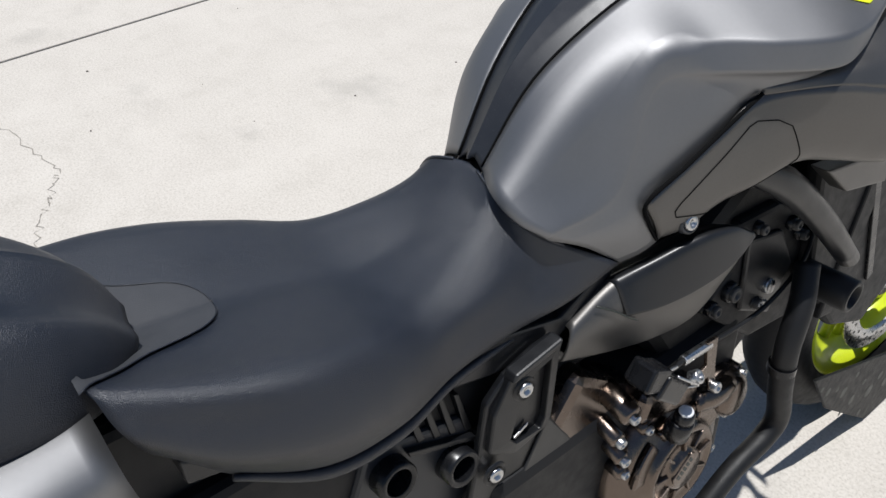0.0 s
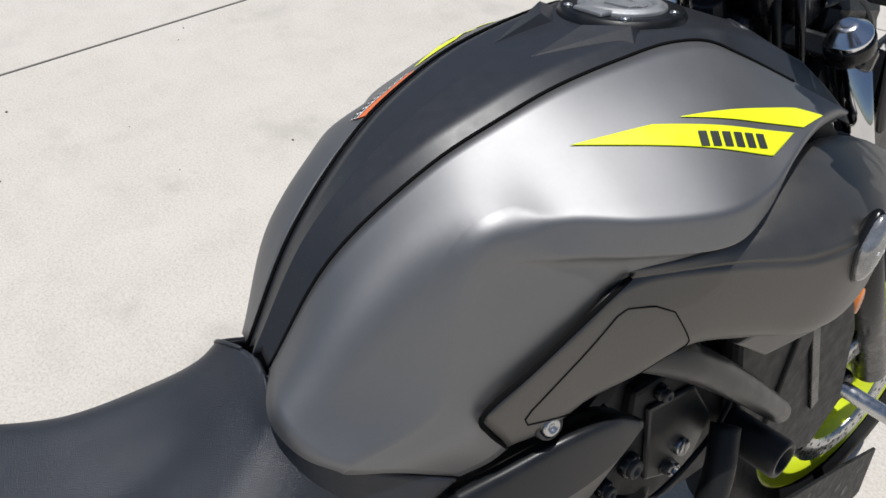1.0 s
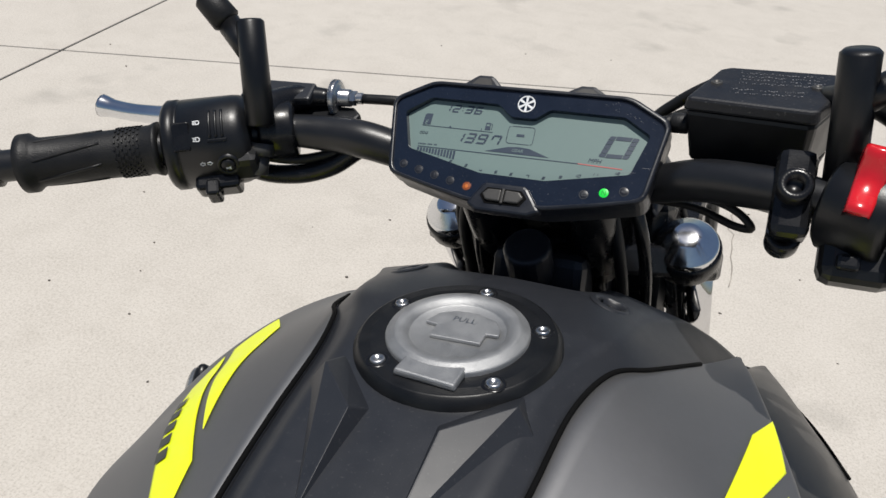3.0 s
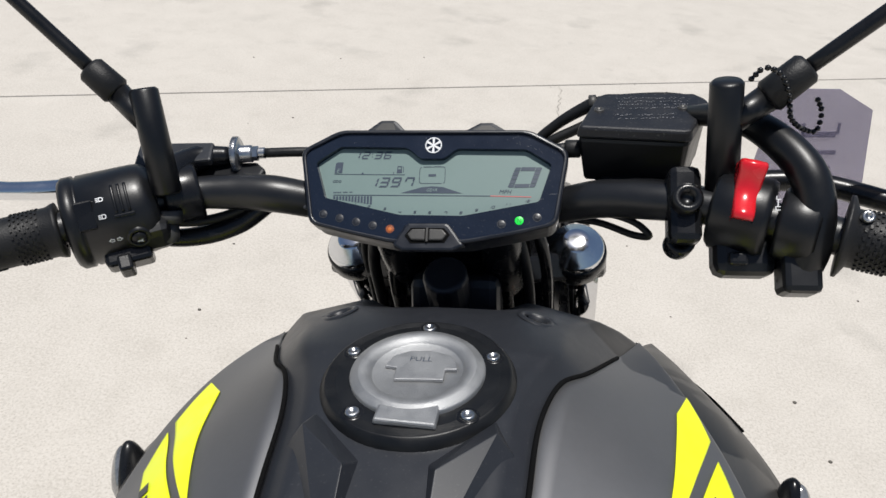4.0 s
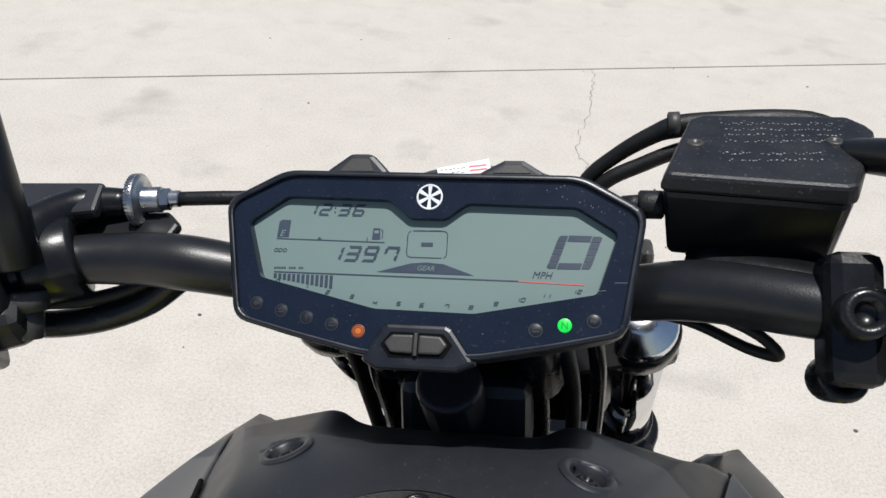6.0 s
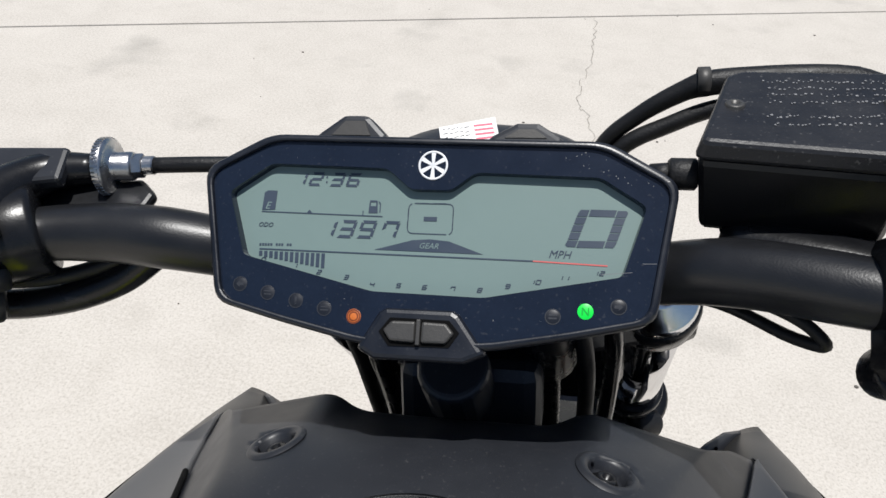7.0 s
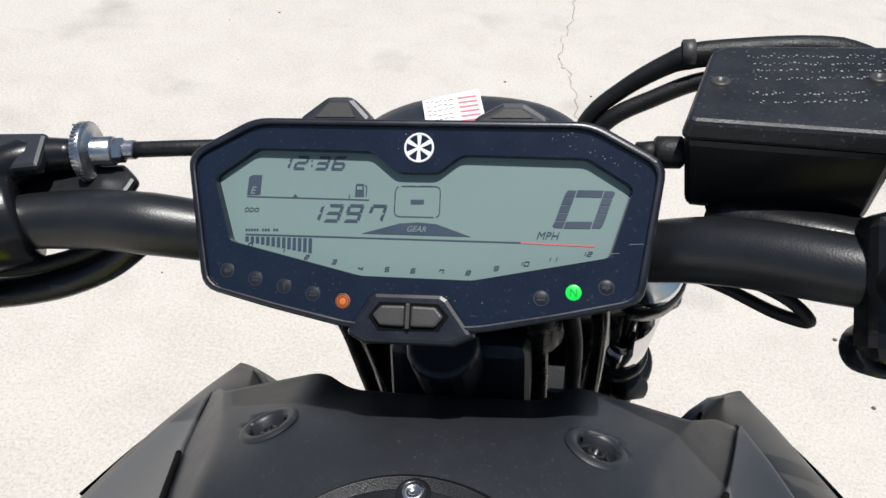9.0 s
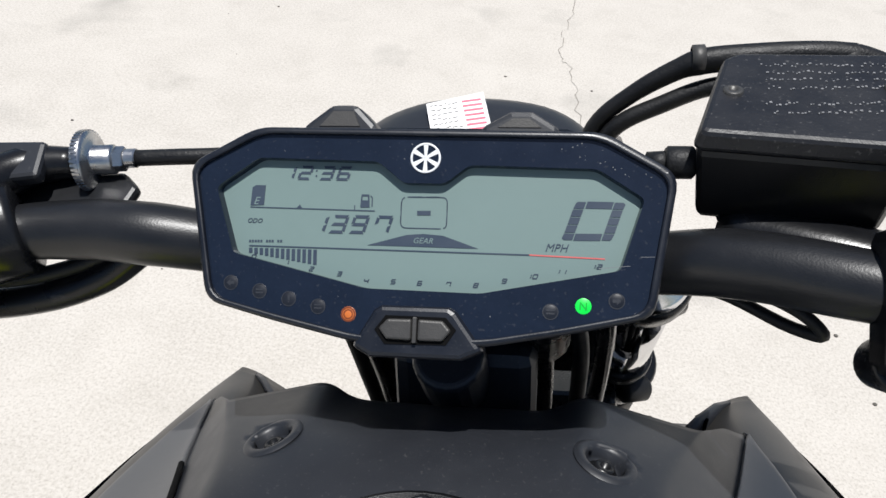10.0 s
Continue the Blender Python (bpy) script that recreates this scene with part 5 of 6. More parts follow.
ACROSS = Matrix(((0, 0, 1, 0), (1, 0, 0, 0), (0, 1, 0, 0), (0, 0, 0, 1)))


def flat(outline, x, thick):
    """A plate standing along the bike, its outline in y and z."""
    return plate_bm(outline, thick, Matrix.Translation((x, 0, 0)) @ ACROSS)


# ---- front end ----
yoke_m = Matrix.Translation((0, 1.090, 0.958)) @ pose(0, 0, 0, -24.5, 0, 0)
ring_pts = []
for s, base in ((1, -100), (-1, 80)):
    for k in range(9):
        a = radians(base + 200 * k / 8)
        ring_pts.append((0.0985 * s + 0.0272 * math.cos(a), 0.004 + 0.0272 * math.sin(a)))
part("top_yoke", plate_bm([(0.050, -0.052), *ring_pts[:9], (0.045, 0.010), (-0.045, 0.010), *ring_pts[9:], (-0.050, -0.052)], 0.024, yoke_m), M_GLOSS, bike, "gloss black top fork yoke", smooth=False, bevel=0.004)
for s in (1, -1):
    top = Vector((0.0985 * s, 1.086, 0.990))
    axis = Vector((-0.020, -math.sin(radians(29)), math.cos(radians(29)))).normalized()
    fork = part("fork_leg", cyl_bm(top - axis * 0.36, top, 0.0208, n=40), M_FORK, bike, "dark chrome front fork leg")
    part("fork_slider", cyl_bm(top - axis * 0.76, top - axis * 0.33, 0.0270, n=36, edge=0.004), M_GLOSS, fork, "black lower fork slider")
    part("fork_cap", lathe_bm([(0.0240, -0.006), (0.0240, 0.0005), (0.0236, 0.0020), (0.0222, 0.0032), (0.0208, 0.0044), (0.0120, 0.0128), (0.0104, 0.0140), (0.0060, 0.0146), (0, 0.0147)], frame_of(top, axis), 36), M_CHROME, fork, "bright chrome fork cap")
    part("pinch_clamp", lathe_bm([(0.0210, -0.022), (0.0252, -0.022), (0.0264, -0.019), (0.0264, -0.006), (0.0256, -0.003), (0.0236, -0.002)], frame_of(top, axis), 32), M_GLOSS, fork)
    part("collar", lathe_bm([(0.0206, -0.228), (0.0236, -0.228), (0.0244, -0.224), (0.0244, -0.214), (0.0236, -0.210), (0.0206, -0.210)], frame_of(top, axis), 36), M_GLOSS, fork, "black collar on the fork tube")
    part("lower_clamp", lathe_bm([(0.0210, -0.290), (0.0310, -0.288), (0.0320, -0.280), (0.0320, -0.250), (0.0300, -0.245), (0.0210, -0.245)], frame_of(top, axis), 32), M_GLOSS, fork)
for s in (1, -1):
    part("headlamp_stay", flat([(1.172, 0.984), (1.196, 0.982), (1.222, 0.952), (1.234, 0.905), (1.234, 0.862), (1.205, 0.846), (1.192, 0.880), (1.180, 0.930)], 0.104 * s if s > 0 else -0.114, 0.010), M_DARKGREY, bike, "dark grey headlamp stay", smooth=False, bevel=0.0045)
    part("headlamp_side", flat([(1.190, 0.950), (1.250, 0.962), (1.320, 0.935), (1.352, 0.880), (1.345, 0.812), (1.290, 0.785), (1.225, 0.800), (1.195, 0.850)], 0.076 * s if s > 0 else -0.100, 0.024), M_GLOSS, bike, "black headlamp side housing", smooth=False, bevel=0.010)
part("lower_yoke", box_bm((0.20, 0.055, 0.040), Matrix.Translation((0, 1.175, 0.755)) @ pose(0, 0, 0, -24.5, 0, 0)), M_GLOSS, bike, "black lower fork yoke", smooth=False, bevel=0.006)
part("fork_guide", cyl_bm((0.104, 1.180, 0.768), (0.127, 1.190, 0.760), 0.0118, 0.0110, edge=0.003), M_RUBBER, bike, "round black rubber stop")
part("steering_head", joined(box_bm((0.086, 0.080, 0.27), Matrix.Translation((0, 1.055, 0.84)) @ pose(0, 0, 0, -24.5, 0, 0)), cyl_bm((0, 1.000, 0.992), (0, 0.985, 1.030), 0.017, edge=0.002)), M_BLACK, bike, "black steering head and ignition lock", smooth=False, bevel=0.004)
for k, (x, y0, r) in enumerate(((-0.066, 1.05, 0.005), (-0.045, 1.03, 0.0058), (-0.034, 1.04, 0.004), (0.040, 1.035, 0.0055), (0.058, 1.03, 0.0045), (0.071, 1.05, 0.005), (-0.078, 1.07, 0.0035))):
    part("control_cable", tube_bm([(x * 0.8, y0 - 0.005, 1.06), (x, y0 - 0.014, 1.02), (x * 1.05, y0 + 0.004, 0.95), (x * 0.9, y0 + 0.02, 0.80)], r, 10, 6), M_GLOSS if k % 2 else M_RUBBER, bike, "black control cable")
part("ignition_cover", box_bm((0.070, 0.045, 0.050), Matrix.Translation((0.004, 1.012, 0.985)) @ pose(0, 0, 0, -20, 0, 0)), M_BLACK, bike, smooth=False, bevel=0.008)
part("bar_riser", joined(*[cyl_bm((0.040 * s, 1.040, 0.985), (0.040 * s, 0.996, 1.074), 0.016, edge=0.003) for s in (1, -1)]), M_GLOSS, bike, "black handlebar risers")
part("cluster_bracket", box_bm((0.10, 0.05, 0.03), Matrix.Translation((-0.004, 1.012, 1.075)) @ pose(0, 0, 0, 43, 0, 0)), M_BLACK, bike, smooth=False, bevel=0.004)

# dark boxes added to fill the space between cluster and yoke
part("front_filler", joined(box_bm((0.17, 0.10, 0.12), Matrix.Translation((0, 1.135, 0.955)) @ pose(0, 0, 0, -12, 0, 0)), box_bm((0.13, 0.06, 0.10), Matrix.Translation((0, 1.075, 1.035)) @ pose(0, 0, 0, 20, 0, 0))), M_GLOSS, bike, "black filler boxes for headlamp back and cable bundle", smooth=False, bevel=0.015)
# headlamp cowl
C_TOP = [(-0.092, 1.135, 1.008), (-0.074, 1.162, 1.035), (-0.042, 1.172, 1.0478), (0.002, 1.176, 1.0500), (0.044, 1.172, 1.0440), (0.067, 1.160, 1.032), (0.082, 1.135, 1.010)]
C_MID = [(x * 1.15, y + 0.035, z - 0.06) for x, y, z in C_TOP]
C_LOW = [(x * 1.10, y + 0.015, z - 0.15) for x, y, z in C_TOP]
C_BACK = [(x * 0.9, y - 0.055, z + 0.004) for x, y, z in C_TOP]
part("headlamp_cowl", sheet_bm(rail_grid([C_BACK, C_TOP, C_MID, C_LOW], 5, 6)), M_BLACK, bike, "black plastic headlamp cowl", solid=0.004)

# front wheel
AXLE = Matrix.Translation((0.052, 1.398, 0.312)) @ pose(0, 0, 0, 0, 0, -5) @ pose(0, 0, 0, 0, 90, 0)


def wheel(name, m, label):
    w = part(name, lathe_bm([(0.206, -0.050), (0.218, -0.047), (0.216, -0.040), (0.196, -0.034), (0.168, -0.016), (0.168, 0.016), (0.196, 0.034), (0.216, 0.040), (0.218, 0.047), (0.206, 0.050), (0.190, 0.040), (0.152, 0.012), (0.152, -0.012), (0.190, -0.040), (0.206, -0.050)], m, 72), M_RIM, bike, label)
    part("tyre", lathe_bm([(0.214, -0.050), (0.232, -0.060), (0.258, -0.060), (0.288, -0.044), (0.304, -0.018), (0.307, 0.0), (0.304, 0.018), (0.288, 0.044), (0.258, 0.060), (0.232, 0.060), (0.214, 0.050)], m, 72), M_DEEP, w, "black rubber tyre")
    for k in range(10):
        a = 2 * math.pi * k / 10 + (0.16 if k % 2 else -0.16)
        b = 2 * math.pi * (k // 2 * 2 + 0.5) / 10
        p0 = m @ Vector((0.035 * math.cos(b), 0.035 * math.sin(b), 0))
        p1 = m @ Vector((0.184 * math.cos(a), 0.184 * math.sin(a), 0))
        part("spoke", cyl_bm(p0, p1, 0.013, 0.0095, 12), M_RIM, w)
    part("hub", lathe_bm([(0, -0.052), (0.028, -0.052), (0.032, -0.046), (0.036, 0), (0.032, 0.046), (0.028, 0.052), (0, 0.052)], m, 28), M_GLOSS, w)
    for s in (1, -1):
        zz = 0.062 * s
        part("brake_disc", lathe_bm([(0.098, zz - 0.0022), (0.141, zz - 0.0022), (0.141, zz + 0.0022), (0.098, zz + 0.0022), (0.098, zz - 0.0022)], m, 72), M_STEEL, w, "drilled steel brake disc")
        holes = []
        for k in range(40):
            a = 2 * math.pi * k / 40
            for r in ((0.108, 0.126) if k % 2 else (0.117, 0.134)):
                holes.append(lathe_bm([(0, zz + 0.0024 * s), (0.0036, zz + 0.0024 * s)], m @ Matrix.Translation((r * math.cos(a), r * math.sin(a), 0)), 8))
        part("disc_hole", joined(*holes), M_INK, w)
    return w


wheel("front_wheel", AXLE, "yellow cast front wheel with drilled discs")
wheel("rear_wheel", Matrix.Translation((0, 0.015, 0.298)) @ pose(0, 0, 0, 0, 90, 0), "yellow cast rear wheel")
part("axle", cyl_bm((-0.10, 1.411, 0.312), (0.19, 1.386, 0.312), 0.014), M_STEEL, bike)
part("swingarm", joined(*[tube_bm([(0.10 * s, 0.46, 0.42), (0.12 * s, 0.25, 0.38), (0.115 * s, 0.0, 0.30)], [0.030, 0.026, 0.022], 14, 5) for s in (1, -1)]), M_GLOSS, bike, "black swingarm")
part("side_stand", tube_bm([(-0.12, 0.55, 0.32), (-0.18, 0.52, 0.20), (-0.245, 0.50, 0.048)], 0.011, 12, 4), M_GLOSS, bike, "black side stand")
FEN = []
for k in range(13):
    a = radians(48 + 100 * k / 12)
    FEN.append([tuple(AXLE @ Vector((0, 0, 0)) + Vector((x * 0.054 - 0.008, math.cos(a) * 0.325, math.sin(a) * (0.325 - 0.03 * x * x)))) for x in (-1, -0.8, -0.4, 0, 0.4, 0.8, 1)])
part("mudguard", sheet_bm(FEN), M_BLACK, bike, "black front mudguard", solid=0.003)

# ---- shrouds, both sides ----
SH_TOP = [(0.150, 0.690, 0.920), (0.178, 0.760, 0.930), (0.176, 0.830, 0.946), (0.166, 0.895, 0.950), (0.158, 0.970, 0.938), (0.157, 1.040, 0.912), (0.161, 1.085, 0.884)]
SH_CREASE = [(0.164, 0.690, 0.918), (0.205, 0.762, 0.919), (0.231, 0.832, 0.904), (0.243, 0.890, 0.905), (0.226, 0.968, 0.898), (0.196, 1.044, 0.882), (0.168, 1.086, 0.878)]
SH_LOW = [(0.1675, 0.702, 0.814), (0.183, 0.750, 0.832), (0.204, 0.805, 0.823), (0.226, 0.872, 0.806), (0.222, 0.955, 0.800), (0.194, 1.040, 0.820), (0.167, 1.085, 0.858)]
SH_MID = [tuple((Vector(a) * 0.5 + Vector(b) * 0.5 + Vector((0.007, 0, 0)))) for a, b in zip(SH_CREASE, SH_LOW)]
SH_IN = [(x - 0.05, y, z - 0.004) for x, y, z in SH_LOW]
PN_TOP = [(0.1335, 0.572, 0.830), (0.1445, 0.611, 0.860), (0.155, 0.650, 0.890), (0.1655, 0.690, 0.920)]
PN_LOW = [(0.132, 0.598, 0.779), (0.1425, 0.630, 0.783), (0.156, 0.668, 0.806), (0.169, 0.704, 0.834)]
INSET = [(0.1395, 0.609, 0.806), (0.1400, 0.606, 0.814), (0.1405, 0.611, 0.822), (0.1665, 0.680, 0.889), (0.170, 0.688, 0.893), (0.1735, 0.708, 0.891), (0.181, 0.722, 0.883), (0.1835, 0.741, 0.847), (0.183, 0.742, 0.840), (0.179, 0.734, 0.832), (0.149, 0.655, 0.797), (0.1395, 0.609, 0.806)]
PN_MID = [tuple(Vector(a) * 0.5 + Vector(b) * 0.5 + Vector((0.005, 0, 0))) for a, b in zip(PN_TOP, PN_LOW)]
PN_IN = [(x - 0.03, y, z - 0.003) for x, y, z in PN_LOW]
SKIN = rail_grid([PN_TOP[:3] + SH_CREASE, PN_MID[:3] + SH_MID, PN_LOW[:3] + SH_LOW, PN_IN[:3] + SH_IN], 6, 5)
for s in (1, -1):
    def side(g):
        return np.array(g) if s > 0 else mirrored(g)

    shroud = part("intake_shroud", sheet_bm(side(SKIN), flip=s > 0), M_SHROUD, bike, "satin dark grey intake shroud and panel below the tank", solid=0.003)
    part("shroud_top", sheet_bm(side(rail_grid([[(x - 0.02, y, z - 0.02) for x, y, z in SH_TOP], SH_TOP, [tuple(Vector(a) * 0.5 + Vector(b) * 0.5 + Vector((0.006, 0, 0.006))) for a, b in zip(SH_TOP, SH_CREASE)], SH_CREASE], 6, 5)), flip=s > 0),
         M_SHROUD, shroud, "satin dark grey upper shroud", solid=0.003)
    # black plate added to close the open gap between tank tip and shroud
    part("shroud_filler", flat([(0.860, 0.900), (0.880, 0.962), (0.950, 0.956), (1.005, 0.936), (1.035, 0.908), (1.030, 0.870), (0.90, 0.860)], 0.136 * s, 0.004), M_DEEP, shroud, "dull black filler plate inside the shroud", smooth=False, bevel=0.001)
    crest = [(0.2262, 0.968, 0.8995), (0.2105, 1.008, 0.8935), (0.1965, 1.044, 0.8832), (0.1740, 1.0790, 0.8782)]
    # near-black bead put in for the shade of the crest gap
    part("crest_gap", tube_bm([tuple(q) for q in side(crest)], 0.0011, 8, 5), M_GAP, shroud)
    part("inner_fin", sheet_bm(side([[(0.160, 1.0845, 0.8835), (0.158, 1.0825, 0.858)], [(0.146, 1.070, 0.8975), (0.146, 1.068, 0.868)], [(0.132, 1.052, 0.9075), (0.134, 1.050, 0.875)], [(0.120, 1.036, 0.9120), (0.124, 1.034, 0.880)]]), flip=s > 0), M_BLACK, shroud, "black inner fin with a narrow slit", solid=0.003)
    # near-black bead painted as the shaded slit
    part("fin_slit", tube_bm([tuple(q) for q in side([(0.1400, 1.0560, 0.9000), (0.1392, 1.0535, 0.8920), (0.1420, 1.0560, 0.8860)])], 0.0011, 8, 4), M_GAP, shroud)
    rim = [(x + 0.0004, y - 0.001, z + 0.001) for x, y, z in PN_TOP]
    # near-black bead for the shade between panel and tank
    part("panel_gap", tube_bm([tuple(q) for q in side([PN_LOW[0], (0.1325, 0.580, 0.808), *rim])], 0.0022, 8, 5), M_GAP, shroud)
    skin = tree_of(SKIN)
    edge = []
    for q in [tuple(Vector(a).lerp(Vector(b), k / 8)) for a, b in zip(INSET, INSET[1:]) for k in range(8)] + [INSET[0]]:
        hit = skin.ray_cast(Vector((0.4, q[1], q[2])), Vector((-1, 0, 0)))[0]
        edge.append(((hit.x if hit else q[0]) * s + 0.0003 * s, q[1], q[2]))
    # thin near-black bead for the shaded groove of the inset
    part("inset_gap", tube_bm(edge, 0.0006, 6, 1), M_GAP, shroud)
    part("screw_cup", lathe_bm([(0.0085, 0.0), (0.0105, 0.004), (0.013, 0.003), (0.014, -0.004)], frame_of((0.1445 * s, 0.631, 0.792), (s, -0.15, 0.25)), 24), M_BLACK, shroud)
    bolt(shroud, (0.1470 * s, 0.631, 0.792), (s, -0.15, 0.25), 0.0085, 0.004, M_STEEL, label="bright socket screw")
    lens_m = Matrix.Translation((0.2455 * s, 0.889, 0.896)) @ pose(0, 0, 0, -14, 0, 0)
    pod = bmesh.new()
    bmesh.ops.create_uvsphere(pod, u_segments=24, v_segments=14, radius=1)
    for v in pod.verts:
        k = 1 - 0.35 * abs(v.co.z)
        v.co = Vector((v.co.x * 0.010, v.co.y * 0.0165 * k, v.co.z * 0.030))
    glass = pod.copy()
    pod.transform(lens_m @ Matrix.Translation((-0.004 * s, 0.002, 0)) @ Matrix.Diagonal((1.1, 1.14, 1.10, 1)))
    glass.transform(lens_m)
    lamp = part("indicator", pod, M_GLOSS, shroud, "black indicator surround")
    part("indicator_lens", glass, M_LENS, shroud, "clear indicator lens")
    for k in range(3):
        part("lens_bar", box_bm((0.0022, 0.013 - 0.003 * abs(k - 1), 0.0035), lens_m @ Matrix.Translation((0.0086 * s - 0.0012 * s * abs(k - 1), 0, -0.0115 + 0.0115 * k))), M_WHITE, shroud, smooth=False, bevel=0.0006)

# ---- masses below the tank ----
# plain dark blocks added to stop the view through the bike
part("core_filler", joined(box_bm((0.15, 0.34, 0.16), Matrix.Translation((0, 0.80, 0.83))), box_bm((0.19, 0.50, 0.12), Matrix.Translation((0, 0.32, 0.675))), box_bm((0.15, 0.42, 0.10), Matrix.Translation((0, -0.08, 0.775)))), M_DEEP, bike, "black filler blocks for the frame inside the bike", smooth=False, bevel=0.01)
part("radiator", box_bm((0.30, 0.045, 0.30), Matrix.Translation((0, 1.06, 0.60)) @ pose(0, 0, 0, -12, 0, 0)), M_DEEP, bike, "black radiator", smooth=False, bevel=0.004)
part("under_seat_strip", plate_bm([(0.315, 0.753), (0.374, 0.751), (0.486, 0.722), (0.555, 0.760), (0.560, 0.735), (0.479, 0.695), (0.394, 0.700), (0.300, 0.725), (0.10, 0.775), (0.10, 0.800)], 0.22, Matrix.Translation((-0.11, 0, 0)) @ Matrix(((0, 0, 1, 0), (1, 0, 0, 0), (0, 1, 0, 0), (0, 0, 0, 1)))), M_SATIN, bike, "black strip below the seat", smooth=False, bevel=0.003)


for s in (1, -1):
    T_TOP = [(0.100, -0.30, 0.890), (0.102, -0.12, 0.878), (0.102, -0.02, 0.868), (0.098, 0.062, 0.858)]
    T_MID = [(0.150, -0.30, 0.868), (0.150, -0.12, 0.856), (0.146, -0.02, 0.846), (0.128, 0.064, 0.832)]
    T_LOW = [(0.140, -0.30, 0.800), (0.140, -0.12, 0.785), (0.136, -0.02, 0.775), (0.118, 0.070, 0.780)]
    g = np.array(rail_grid([[(x - 0.03, y, z) for x, y, z in T_TOP], T_TOP, T_MID, T_LOW], 5, 5))
    part("tail_cover", sheet_bm(g if s > 0 else mirrored(g), flip=s > 0), M_SILVER, bike, "satin grey tail side cover", solid=0.003)
    C_UP = [(0.118, 0.492, 0.712), (0.122, 0.550, 0.742), (0.138, 0.592, 0.756), (0.156, 0.650, 0.771), (0.164, 0.700, 0.765), (0.166, 0.728, 0.747)]
    C_RIM = [(0.124, 0.484, 0.690), (0.138, 0.553, 0.706), (0.152, 0.600, 0.704), (0.164, 0.655, 0.712), (0.169, 0.695, 0.725), (0.168, 0.727, 0.742)]
    C_DOWN = [(0.118, 0.479, 0.668), (0.128, 0.545, 0.650), (0.140, 0.606, 0.643), (0.150, 0.662, 0.650), (0.160, 0.697, 0.694), (0.166, 0.724, 0.735)]
    g = facet_grid([[(x - 0.035, y, z - 0.012) for x, y, z in C_UP], C_UP, C_RIM, C_DOWN, [(x - 0.04, y, z + 0.004) for x, y, z in C_DOWN]], (0, 0.012, 0.02, 0.008, 0), 8)
    cov = part("side_cover", sheet_bm(g if s > 0 else mirrored(g), flip=s > 0), M_SHROUD, bike, "satin black side cover", solid=0.003)
    # a thin black overlay makes the facet above the crease darker than the rest
    up, rim_line = C_UP[1:], C_RIM[1:]
    pad = facet_grid([[(x - 0.016, y, z - 0.004) for x, y, z in up], [(x + 0.0008, y, z + 0.0016) for x, y, z in up], [(x + 0.0016, y, z + 0.0006) for x, y, z in rim_line], [(x + 0.0008, y, z - 0.0015) for x, y, z in rim_line]], (0, 0.014, 0.0015, 0), 8)
    part("cover_overlay", sheet_bm(pad if s > 0 else mirrored(pad), flip=s > 0), M_SATIN, cov, "black overlay on the upper facet of the side cover", solid=0.0012)
    part("cover_seam", tube_bm([(0.1255 * s, 0.520, 0.728), (0.1345 * s, 0.540, 0.716), (0.1400 * s, 0.556, 0.703), (0.1435 * s, 0.568, 0.694)], 0.0010, 6, 4), M_INK, cov)
    spar = part("frame_spar", tube_bm([(0.150 * s, 0.700, 0.835), (0.165 * s, 0.775, 0.790), (0.176 * s, 0.870, 0.705), (0.180 * s, 0.965, 0.610)], [0.016, 0.019, 0.017, 0.015], 16, 5), M_SATIN, bike, "black frame spar")
    part("frame_plug", lathe_bm([(0.0155, 0.004), (0.017, 0.022), (0.0225, 0.022), (0.024, 0.019), (0.024, -0.05)], frame_of((0.190 * s, 0.940, 0.572), (s, 0, 0)), 32), M_RUBBER, spar, "open black frame plug")
    part("plug_floor", lathe_bm([(0, 0.004), (0.016, 0.004)], frame_of((0.190 * s, 0.940, 0.572), (s, 0, 0)), 32), M_INK, spar)
    part("shroud_bracket", flat([(0.818, 0.798), (0.93, 0.780), (0.985, 0.752), (0.985, 0.722), (0.88, 0.748)], 0.165 * s if s > 0 else -0.19, 0.025), M_SHROUD, spar, smooth=False, bevel=0.003)

# footpeg bracket, right
plate = part("footpeg_bracket", flat([(0.468, 0.718), (0.440, 0.716), (0.400, 0.703), (0.374, 0.680), (0.360, 0.610), (0.345, 0.545), (0.330, 0.440), (0.560, 0.360), (0.531, 0.472), (0.490, 0.560), (0.457, 0.615)], 0.112, 0.010), M_CONTROL, bike, "satin black footpeg bracket plate", smooth=False, bevel=0.003)
frame_out = [(0.468, 0.718), (0.400, 0.704), (0.378, 0.668), (0.370, 0.620), (0.404, 0.596), (0.452, 0.606), (0.457, 0.617)]
frame_in = [(0.453, 0.700), (0.430, 0.694), (0.412, 0.664), (0.398, 0.622), (0.406, 0.612), (0.440, 0.610), (0.446, 0.622)]
raised = bmesh.new()
rings = [[raised.verts.new((x, y, z)) for y, z in pts] for x, pts in ((0.120, frame_out), (0.1290, frame_out), (0.1305, frame_in), (0.1225, frame_in))]
for r0, r1 in zip(rings, rings[1:]):
    for k in range(len(r0)):
        raised.faces.new((r0[k - 1], r0[k], r1[k], r1[k - 1]))
bmesh.ops.recalc_face_normals(raised, faces=raised.faces)
part("raised_frame", raised, M_CONTROL, plate, "raised cast frame round a slot", smooth=False, bevel=0.0022)
part("bracket_rib", flat([(0.464, 0.724), (0.402, 0.712), (0.398, 0.702), (0.462, 0.714)], 0.118, 0.017), M_SATIN, plate, smooth=False, bevel=0.0025)
part("slot_lip", flat([(0.405, 0.617), (0.426, 0.626), (0.425, 0.622), (0.407, 0.613)], 0.1235, 0.003), M_STEEL, plate, smooth=False, bevel=0.0008)
